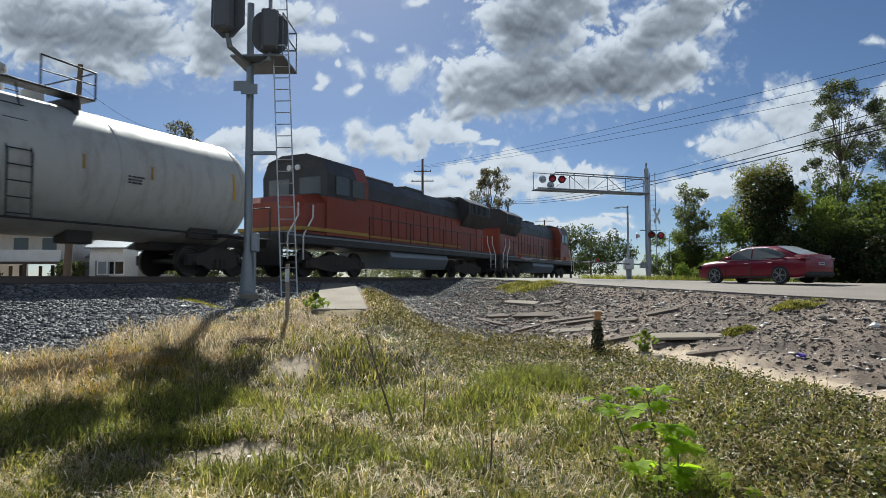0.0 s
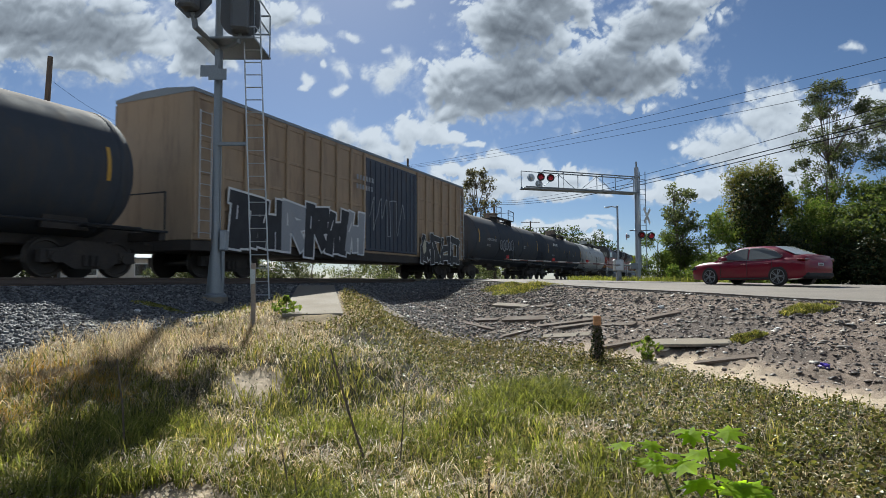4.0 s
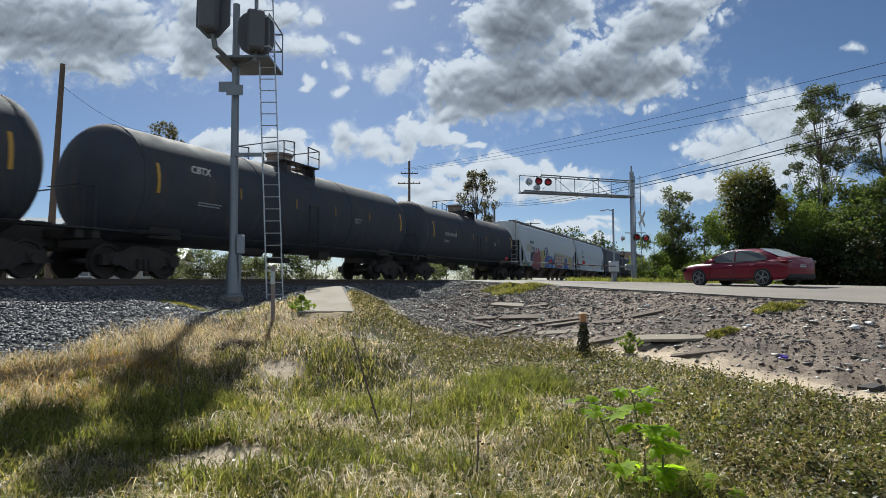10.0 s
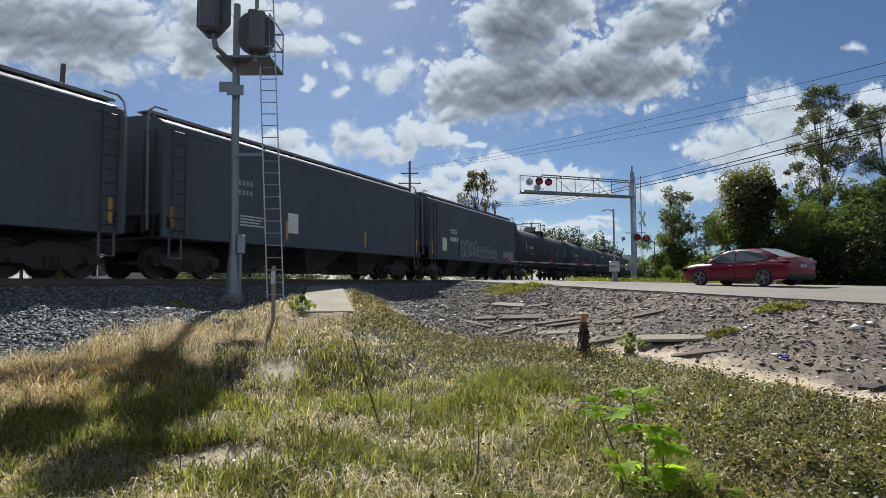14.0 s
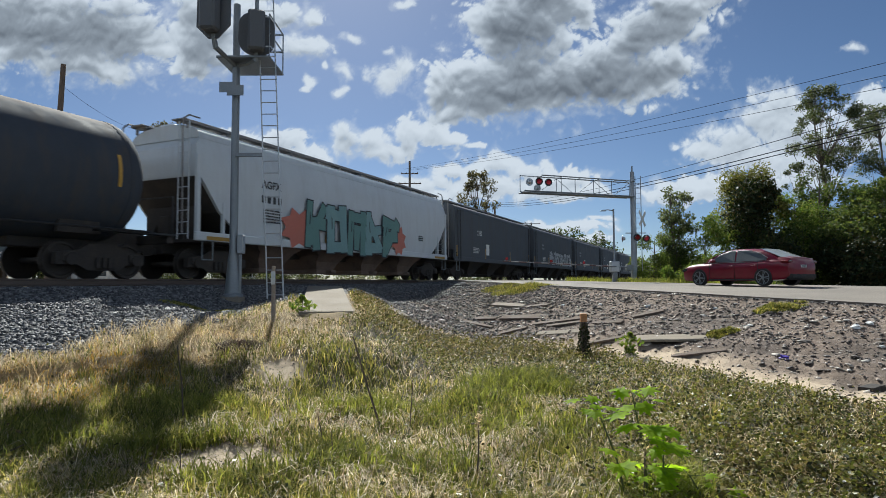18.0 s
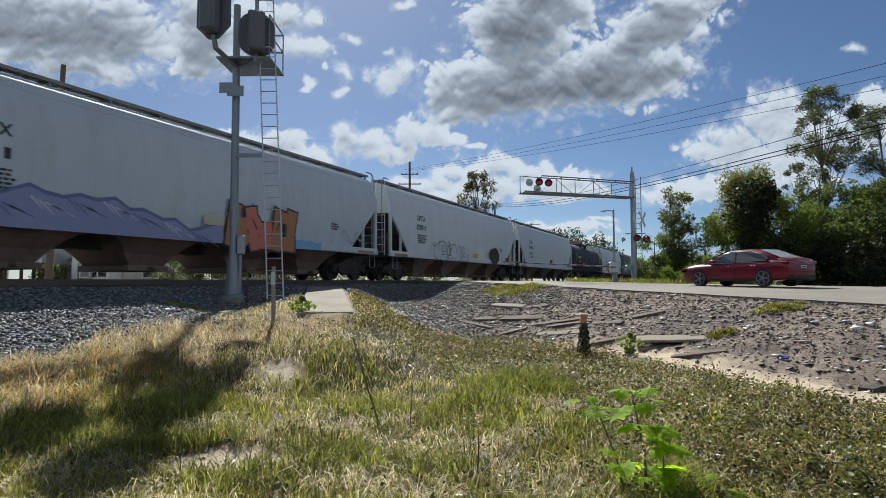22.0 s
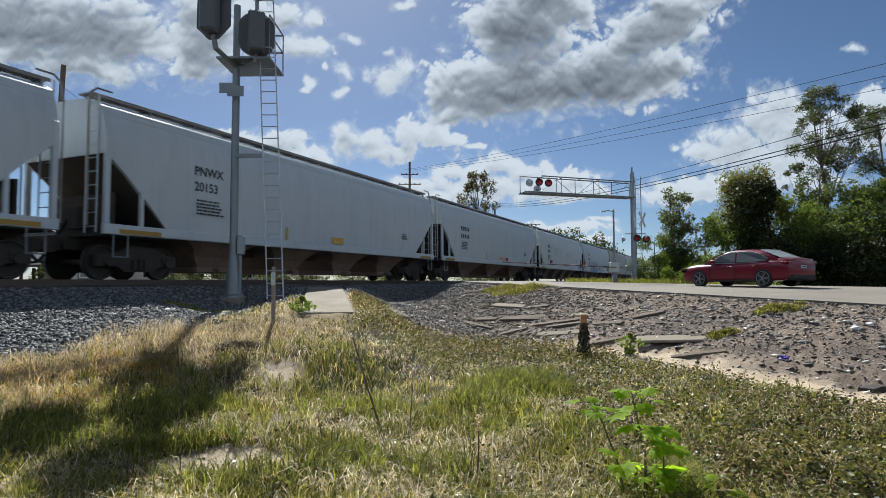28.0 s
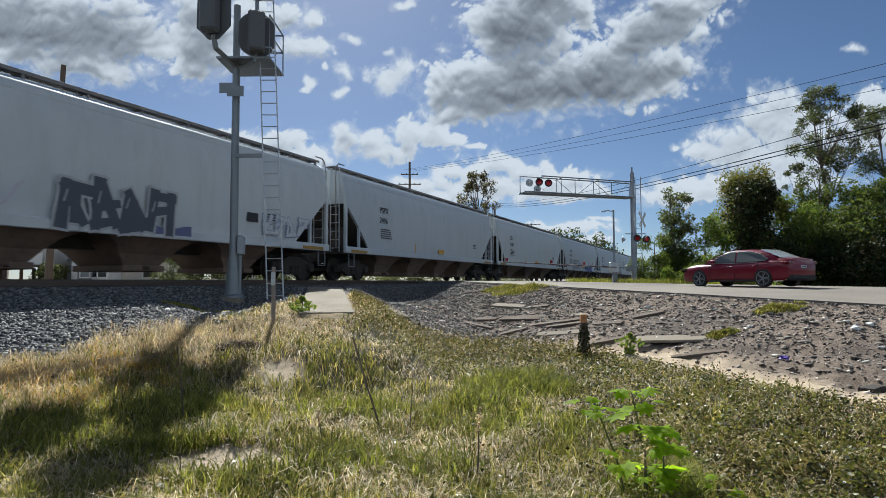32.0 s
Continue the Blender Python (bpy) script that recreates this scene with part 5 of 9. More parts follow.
        for cx in (1.4, 2.4, 3.4):
            cone = spray(car, "graffiti_cone", [(cx - 0.5, 1.15), (cx + 0.5, 1.15), (cx + 0.1, 2.35), (cx - 0.1, 2.35)], SP["red"], z - 0.006, "sprayed red cone with pale stripes")
            for zz in (1.45, 1.75, 2.05):
                hw = 0.5 - (zz - 1.15) * 0.33
                spray(cone, "stripe", [(cx - hw, zz), (cx + hw, zz), (cx + hw - 0.02, zz + 0.09), (cx - hw + 0.02, zz + 0.09)], SP["white"], z - 0.010)
        hoop = Build().path([(-3.0 + 0.65 * (1 - math.cos(a / 8 * math.pi)), z - 0.008, 2.1 + 0.75 * math.sin(a / 8 * math.pi)) for a in range(9)], 0.03, 4)
        part("graffiti", hoop, SP["black"], car, "sprayed black loop")
        spray(car, "graffiti_patch", [(-8.3, 2.3), (-6.7, 2.3), (-6.7, 2.85), (-8.3, 2.9)], SP["straw"], z + 0.05, "faded yellow patch behind the marks")
    elif i == 2:
        for x0, x1, sd in ((-5.2, -3.2, 51), (2.5, 3.9, 52)):
            rng2 = random.Random(sd)
            out = []
            for k in range(17):
                a = 2 * math.pi * k / 16
                r = 1.0 if k % 2 else 0.68
                out.append(((x0 + x1) / 2 + (x1 - x0) * 0.55 * r * math.cos(a), 1.8 + 0.85 * r * math.sin(a) * rng2.uniform(0.8, 1.0)))
            spray(car, "graffiti_flame", out, SP["rose"], z, "sprayed orange flames")
        graffiti(car, -3.9, 3.05, 1.05, 2.75, z - 0.01, [SP["sage"], SP["mist"], SP["sage"], SP["mist"], SP["sage"]], SP["black"], 53, 0.2, 5, 0.30, 0.12)
    elif i == 4:
        throw_up(car, -5.0, 1.1, z, SP["ink"], ((0.25, 0.80, 0.18, 0.10, -200, 60), (0.55, 0.40, 0.40, 0.35, 150, 290), (1.23, 0.70, 0.55, 0.33, -60, 215), (1.28, 0.62, 0.16, 0.17, 0, 360), (1.40, 0.25, 0.55, 0.28, -170, 75), (1.35, 0.26, 0.20, 0.06, 0, 180), (2.25, 0.45, 0.32, 0.42, 60, 250), (2.30, 0.20, 0.35, 0.12, 0, 200)))
        throw_up(car, -2.4, 1.1, z, SP["ink"], ((-0.45, 0.70, 0.30, 0.30, -20, 120), (0.25, 0.45, 0.35, 0.50, 0, 175), (0.20, 0.15, 0.35, 0.20, 180, 330), (1.00, 0.42, 0.30, 0.45, -40, 100), (1.05, 0.15, 0.25, 0.12, -120, 80), (1.70, 0.42, 0.33, 0.42, 50, 270), (1.78, 0.40, 0.14, 0.12, 0, 360), (1.85, 0.10, 0.30, 0.10, 180, 350), (2.45, 0.25, 0.20, 0.20, 60, 300)))
        spray(car, "dark_patch", roundish(4.8, 1.62, 0.95, 0.55, 14, 22, 0.12), M["under"], z - 0.004, "round black burnt patch")
    elif i == 5:
        ridge_line = [(-6.9, 1.25), (-6.3, 1.5), (-5.9, 1.85), (-5.35, 2.08), (-5.0, 1.95), (-4.6, 1.9), (-4.2, 2.0), (-3.8, 1.93), (-3.3, 2.03), (-2.9, 1.8), (-2.5, 1.84), (-1.9, 1.64), (-1.5, 1.68), (-1.0, 1.42), (-0.6, 1.5), (-0.2, 1.62), (0.25, 1.78)]
        band = [(-6.9, 1.08), (0.25, 1.08)]
        spray(car, "graffiti_patch", band + ridge_line[::-1], SP["dusk"], z, "sprayed dark blue mountain outline")
        spray(car, "graffiti_patch", band + [(q, h - 0.09) for q, h in ridge_line[::-1]], SP["haze"], z - 0.004, "sprayed violet-blue mountain range")
        for k, (q, h) in enumerate(ridge_line[2:15:2]):
            streak = Build()
            for j in range(4):
                stroke(streak, (q - 0.30 + 0.16 * j, h - 0.18 - 0.05 * j), (q - 0.05 + 0.24 * j, h - 0.42 - 0.10 * (j % 2)), 0.05, 0.02, z - 0.008)
            part("graffiti_mark", streak, SP["lilac"] if k % 2 else SP["dusk"], car, "thin sprayed slope strokes")
        spray(car, "graffiti_patch", jagged_band(-0.5, 0.3, 1.6, 1.95, 74, 5), SP["straw"], z - 0.012, "sprayed yellow patch")
        graffiti(car, 0.4, 3.5, 0.98, 2.22, z - 0.006, [SP["brown"], SP["rose"]], SP["black"], 65, 0.1, 3, 0.42, 0.14)
        spray(car, "graffiti_patch", jagged_band(3.4, 5.2, 1.1, 1.45, 66, 6), SP["sky"], z, "sprayed pale blue band")
        tag_scrawl(car, 6.6, 8.2, 1.55, 1.95, z, SP["grey"], 73, 0.06)
    elif i == 7:
        graffiti(car, -4.9, -0.7, 1.1, 2.25, z, [SP["ice"], SP["slate"]], SP["dusk"], 64, 0.2, 4, 0.34, 0.16)
        for k, (bx, bz, rx, rz) in enumerate(((1.45, 1.72, 0.5, 0.42), (2.05, 1.5, 0.42, 0.5), (2.5, 1.78, 0.4, 0.4), (3.1, 1.62, 0.5, 0.42), (3.7, 1.6, 0.3, 0.3))):
            ring = spray(car, "graffiti_bubble", starry(bx, bz, rx * 1.15, rz * 1.15, 90 + k), SP["dusk"], z - 0.002 * k, "pale lilac bubble with a dark outline")
            spray(ring, "graffiti_fill", starry(bx, bz, rx * 1.15 - 0.08, rz * 1.15 - 0.08, 90 + k), SP["lilac"], z - 0.002 * k - 0.001)
            spray(ring, "graffiti_mark", roundish(bx + 0.04, bz - 0.02, rx * 0.25, rz * 0.18, 95 + k, 8, 0.2), SP["dusk"], z - 0.002 * k - 0.0018)
    elif i == 8:
        tag_scrawl(car, -4.6, -1.4, 2.4, 3.1, z, SP["grey"], 66, 0.05)
        tag_scrawl(car, 0.5, 2.7, 2.45, 3.05, z, SP["grey"], 76, 0.05)
    elif i == 11:
        graffiti(car, -5.4, -1.6, 1.12, 2.15, z, [M["car_grey"]], SP["black"], 67, 0.2, 5, 0.20, 0.42)
        graffiti(car, 1.0, 5.6, 1.06, 1.72, z, [SP["blue"]], SP["ink"], 68, 0.2, 6, 0.36, 0.06)
    elif i == 14:
        graffiti(car, 5.7, 8.1, 1.5, 2.2, z + 0.05, [M["car_white"]], SP["haze"], 69, 0.2, 4, 0.2, 0.2)
        part("placard", Build().box(5.0, 5.5, z + 0.04, z + 0.05, 1.85, 2.15), SP["black"], car, "small black placard")
        graffiti(car, -1.05, 2.1, 1.2, 2.3, z, [SP["ink"]], SP["fog"], 81, 0.08, 4, 0.34, 0.22)
        spray(car, "graffiti_patch", jagged_band(1.0, 2.75, 1.2, 1.5, 82, 7), SP["dusk"], z + 0.004, "sprayed dark ragged band")
        tag_scrawl(car, -4.2, -1.7, 1.6, 2.4, z, SP["lilac"], 70, 0.04)
    put(car, c)


def motions():
    """The train runs past at a steady speed."""
    for car, v in TRAIN:
        turn = car.matrix_world.to_3x3().to_4x4()
        rows = []
        for t in (0.0, 32.0):
            rows.append((t, Matrix.Translation(along_track(v + SPEED * t, TRACK_D, RAIL_Z)) @ turn))
        walk(car, rows)


# ------------------------------------------------------------ railway signal by the track
def signal_mast():
    x, y, z = -5.53, 15.8, float(ground_z(-5.53, 15.8))
    s = thing("signal_mast", pose(x, y, z), "tall grey railway signal mast with two dark signal heads", "railway signal")
    H = 9.1 - z
    part("foundation", Build().box(-0.24, 0.24, -0.24, 0.24, -0.35, 0.10, 0.03), M["concrete"], s, "rough concrete footing")
    part("mast", Build().spin([(0.08, 0.26), (0.14, 0.26), (0.18, 0.21), (1.1, 0.14), (1.25, 0.11), (H, 0.09), (H + 0.02, 0.02)], (0, 0, 0), "z", 18), M["galv_dark"], s, smooth=True)
    head = Build()
    out = [(0.47 * math.cos(t), 0.24 * (1 if math.sin(t) > 0 else -1) + 0.47 * math.sin(t)) for t in [2 * math.pi * i / 28 for i in range(28)]]
    head.slab(out, -0.02, 0.02)
    head_me = head.mesh("background", M["head"])
    cut = [(x, z) for x, z in out if z > 0.1] + [(-0.47, -0.42), (-0.14, -0.74), (0.14, -0.74), (0.47, -0.42)]
    cut_me = Build().slab(cut, -0.02, 0.02).mesh("background", M["head"])
    hous = Build().box(-0.22, 0.22, 0.02, 0.40, -0.62, 0.62, 0.06).mesh("housing", M["head"])
    hood = Build()
    for zz in (-0.36, 0, 0.36):
        ring = []
        for yy, r in ((-0.02, 0.15), (-0.34, 0.14)):
            ring.append([(r * math.cos(t), yy, zz + r * math.sin(t)) for t in [math.pi * (i / 12 * 1.5 - 0.25) for i in range(13)]])
        hood.loft(ring, closed=False)
    hood_me = hood.mesh("hood", M["head"])
    # the topmost head is unseen, added for its shadow on the grass
    for hx, hy, hz, turn, k in ((-0.26, -0.95, H - 0.58, 22, 1.0), (0.66, -0.4, H - 0.98, 46, 0.84), (0.60, -0.4, H + 0.55, 46, 0.84)):
        h = part("signal_head", cut_me if hx < 0 else head_me, None, s, "black signal head seen from behind", m=pose(hx, hy, hz, 0, 0, turn + 150) @ Matrix.Diagonal((0.97, 0.97, k, 1)))
        part("housing", hous, None, h)
        part("hood", hood_me, None, h)
    arm = Build()
    arm.path([(0, 0, H - 1.7), (-0.10, -0.4, H - 1.62), (-0.24, -0.85, H - 1.5), (-0.26, -0.95, H - 1.2)], 0.065, 10)
    arm.path([(0, 0, H - 1.7), (0.4, -0.2, H - 1.7), (0.62, -0.38, H - 1.68), (0.66, -0.4, H - 1.5), (0.66, -0.4, H + 0.1)], 0.05, 10)
    part("bracket", arm, M["galv_dark"], s)
    part("platform", Build().box(-0.38, 1.02, -0.45, 0.95, H - 1.62, H - 1.56, 0.01), M["galv_dark"], s, "grated service platform")
    rail = Build()
    for zz in (H - 0.45, H - 0.95):
        rail.path([(1.0, -0.42, zz), (1.0, 0.92, zz), (0.2, 0.92, zz)], 0.018)
    rail.tube((1.0, -0.42, H - 1.6), (1.0, -0.42, H - 0.45), 0.018)
    rail.tube((1.0, 0.92, H - 1.6), (1.0, 0.92, H - 0.45), 0.018)
    part("guard_rail", rail, M["galv_dark"], s)
    for sx, zz, w in ((-0.18, H - 2.3, 0.44), (0.06, H - 2.42, 0.44)):
        part("number_plate", Build().box(sx - w / 2, sx + w / 2, -0.14 - 0.1 * (sx > 0), -0.12 - 0.1 * (sx > 0), zz - 0.14, zz + 0.14, 0.004), M["galv_dark"], s, "blank dark sign plate")
    part("junction_box", Build().box(0.12, 0.28, -0.12, 0.1, 1.22, 1.72, 0.02), M["galv_mid"], s, "grey junction box")
    part("conduit", Build().path([(0.18, -0.02, 0.0), (0.18, -0.02, 1.2)], 0.05, 8), M["galv_dark"], s)
    part("conduit", Build().tube((0.1, -0.04, 1.7), (0.1, -0.04, H - 1.6), 0.02, None, 6), M["galv_dark"], s)
    part("stand_off", Build().box(0.05, 0.78, -0.14, -0.08, H - 4.17, H - 4.07, 0.01), M["galv_dark"], s, "steel stand-off to the ladder")
    # ladder
    lo, hi = Vector((1.27, -0.55, 0.05)), Vector((0.78, -0.12, H + 0.6))
    wv = Vector((0.205, 0, 0))
    for k in (-1, 1):
        part("stile", Build().tube(lo + wv * k, hi + wv * k, 0.02, None, 6), M["galv"], s, "galvanised ladder stile")
    n = 27
    rung = Build().tube((-0.2, 0, 0), (0.2, 0, 0), 0.013, None, 6).mesh("rung", M["galv"])
    for i in range(n):
        q = lo.lerp(hi, (i + 0.3) / n)
        part("rung", rung, None, s, m=pose(*q))
    for zz in (H - 1.4, H - 0.6, H + 0.2):
        q = lo.lerp(hi, zz / (H + 0.6))
        hoop = Build().path([(q.x - 0.2, q.y, zz), (q.x - 0.2, q.y - 0.4, zz), (q.x + 0.2, q.y - 0.4, zz), (q.x + 0.2, q.y, zz)], 0.014)
        part("safety_hoop", hoop, M["galv"], s)
    return s


signal_mast()


def marker_post():
    x, y = -3.22, 11.4
    z = float(ground_z(x, y))
    p = thing("marker_post", pose(x, y, z - 0.1), "weathered grey wooden marker post", "post")
    part("post", Build().box(-0.034, 0.034, -0.034, 0.034, 0, 1.15, 0.008), M["wood_pale"], p)
    part("plate", Build().box(-0.04, 0.04, -0.046, -0.036, 0.8, 1.05, 0.003), M["galv"], p, "small pale metal plate")


marker_post()


# ------------------------------------------------------------ crossing signals
def lamp_unit(parent, at, turn, lit, back=False):
    """A round flashing-light unit with background and hood."""
    if back:
        turn += 180
    u = part("flasher", kept(("disc", back), lambda: Build().spin([(-0.03, 0.02), (-0.03, 0.23), (0.0, 0.26), (0.02, 0.26), (0.02, 0.02)], (0, 0, 0), "y", 24).mesh("background", M["galv" if back else "black_metal"])), None, parent, "round grey back of a flashing light" if back else "round black flashing-light unit", m=Matrix.Translation(at) @ pose(0, 0, 0, 0, 0, turn) @ Matrix.Scale(0.84, 4))
    part("lens", kept(("lens", lit), lambda: Build().spin([(-0.07, 0.02), (-0.06, 0.12), (-0.03, 0.165), (-0.02, 0.02)], (0, 0, 0), "y", 20).mesh("lens", M["lamp_on" if lit else "lamp_off"], True)), None, u, "lit red lens" if lit else "dark red lens")

    def hood():
        b = Build()
        rings = []
        for yy, r in ((-0.03, 0.18), (-0.30, 0.17)):
            rings.append([(r * math.cos(t), yy, r * math.sin(t)) for t in [math.pi * i / 12 for i in range(13)]])
        return b.loft(rings, closed=False).mesh("hood", M["black_metal"])
    if not back:
        part("hood", kept("flash_hood", hood), None, u)
    part("housing", kept(("flash_back", back), lambda: Build().spin([(0.02, 0.14), (0.16, 0.12), (0.2, 0.05)], (0, 0, 0), "y", 14).mesh("housing", M["galv" if back else "black_metal"])), None, u)
    return u


def cantilever():
    bx, by = 11.72, 36.8
    z = float(ground_z(bx, by))
    g = thing("crossing_cantilever", pose(bx, by, z), "galvanised cantilever with red flashing lights over the road", "crossing signal")
    H = 8.35 - z
    part("mast", Build().spin([(-0.3, 0.3), (0.04, 0.3), (0.05, 0.16), (H, 0.13), (H + 0.02, 0.03)], (0, 0, 0), "z", 16), M["galv_mid"], g, smooth=True)
    part("finial", Build().tube((0, 0, H), (0, 0, H + 0.35), 0.05, None, 8), M["galv_dark"], g)
    tip = Vector((4.62 - bx, 34.5 - by, 0))
    L = tip.length
    turn = math.degrees(math.atan2(tip.y, tip.x))
    z0, z1 = 6.78 - z, 7.72 - z
    frame_m = pose(0, 0, 0, 0, 0, turn)

    def bar(name, a, b, r, label=""):
        part(name, Build().tube(frame_m @ Vector(a), frame_m @ Vector(b), r, None, 8), M["galv_dark"], g, label)
    for y in (-0.3, 0.3):
        bar("chord", (0, y, z0), (L, y, z0 + 0.05), 0.042)
        bar("chord", (0, y, z1), (L - 1.1, y, z1 + 0.06), 0.036)
    n = 5
    for i in range(n + 1):
        x = i * (L - 1.1) / n
        bar("strut", (x, -0.3, z0), (x, -0.3, z1), 0.022)
        if i % 2 == 0:
            bar("strut", (x, 0.3, z0), (x, 0.3, z1), 0.018)
        bar("cross_tie", (x, -0.3, z1), (x, 0.3, z1), 0.022)
        if i < n:
            x2 = (i + 1) * (L - 1.1) / n
            up = i % 2
            bar("brace", (x, -0.3, z0 if up else z1), (x2, -0.3, z1 if up else z0), 0.017)
    part("catwalk", Build().box(0.2, L + 0.1, -0.32, 0.32, z0 - 0.06, z0 + 0.0, 0.01, frame_m), M["galv_dark"], g, "grated catwalk")
    bar("guard_rail", (L - 1.1, -0.3, z1 + 0.06), (L, -0.3, z1 + 0.08), 0.022)
    bar("guard_rail", (L, -0.3, z0), (L, -0.3, z1 + 0.08), 0.022)
    for x, zz, lit, yaw in ((L - 0.2, 7.27, False, 12), (L - 0.82, 7.34, True, -8), (L - 1.42, 7.32, True, -4)):
        q = frame_m @ Vector((x, 0.45, 0))
        lamp_unit(g, (q.x, q.y - 0.2, zz - z), yaw, lit, back=x > L - 0.5)
    lamp_unit(g, (tip.x + 0.95, tip.y + 0.55, 7.1 - z), 10, False, True)
    # crossbuck and low lights on the mast
    cb = part("crossbuck", Build().box(-0.62, 0.62, -0.02, 0.0, -0.11, 0.11, 0.006, pose(0, 0, 0, 0, 45, 0)), M["white_paint"], g, "white crossbuck sign", m=pose(0.5, -0.2, 5.42 - z, 0, 0, 48))
    part("blade", Build().box(-0.62, 0.62, -0.035, -0.021, -0.11, 0.11, 0.006, pose(0, 0, 0, 0, -45, 0)), M["white_paint"], cb)
    part("arm_bracket", Build().path([(-0.5, -0.1, 4.55 - z), (0.75, -0.1, 4.55 - z)], 0.03, 8), M["galv_dark"], g)
    lamp_unit(g, (0.15, -0.3, 4.27 - z), -10, False)
    lamp_unit(g, (0.72, -0.25, 4.22 - z), 0, True)
    lamp_unit(g, (-0.62, 0.12, 4.22 - z), 75, False, True)
    for k in (0.28, 0.62):
        part("stile", Build().tube((k, 0.3, 0.8), (k, 0.3, H - 0.2), 0.024, None, 6), M["galv_dark"], g)
    rung = Build().tube((0.28, 0.3, 0), (0.62, 0.3, 0), 0.012, None, 6).mesh("rung", M["galv_dark"])
    for i in range(18):
        part("rung", rung, None, g, m=pose(0, 0, 1.0 + i * 0.31))


cantilever()


def crossing_gate():
    bx, by = 10.3, 36.0
    z = float(ground_z(bx, by))
    g = thing("crossing_gate", pose(bx, by, z), "lowered crossing gate with red and white striped arm", "crossing gate")
    part("mast", Build().spin([(-0.2, 0.22), (0.05, 0.22), (0.06, 0.065), (5.95 - z, 0.055), (5.97 - z, 0.01)], (0, 0, 0), "z", 12), M["galv_mid"], g, smooth=True)
    part("lamp_arm", Build().path([(0, 0, 5.85 - z), (-0.35, -0.05, 5.9 - z), (-0.68, -0.1, 5.86 - z)], 0.03, 8).box(-0.8, -0.5, -0.15, -0.05, 5.8 - z, 5.86 - z, 0.01), M["galv"], g, "short bracket arm at the top")
    part("mechanism", Build().box(-0.28, 0.25, -0.25, 0.2, 0.65, 1.3, 0.04), M["galv"], g, "grey gate mechanism box")
    part("pedestal", Build().box(-0.14, 0.14, -0.14, 0.14, 0.0, 0.7, 0.02), M["galv_dark"], g)
    tip = Vector((3.1 - bx, 31.0 - by, 2.66 - z))
    root = Vector((-0.1, -0.3, 0.98))
    back = root + (root - tip).normalized() * 1.5
    part("counterweight_arm", Build().tube(root, back, 0.045, None, 8), M["galv_dark"], g)
    part("counterweight", Build().box(back.x - 0.3, back.x + 0.12, back.y - 0.16, back.y + 0.16, back.z - 0.2, back.z + 0.16, 0.03), M["galv_dark"], g, "steel counterweight")
    n = 16
    for i in range(n):
        a, b = root.lerp(tip, i / n), root.lerp(tip, (i + 1) / n)
        part("stripe", Build().tube(a, b, 0.045 - 0.018 * i / n, 0.045 - 0.018 * (i + 1) / n, 8), M["stripe_red" if i % 2 else "stripe_white"], g)
    lamp = Build().box(-0.07, 0.07, -0.06, 0.06, 0, 0.16, 0.02).mesh("gate_lamp", M["lamp_off"])
    for f in (0.3, 0.6, 0.97):
        part("gate_lamp", lamp, None, g, "small red gate lamp", m=Matrix.Translation(root.lerp(tip, f) + Vector((0, 0, 0.05))))


crossing_gate()



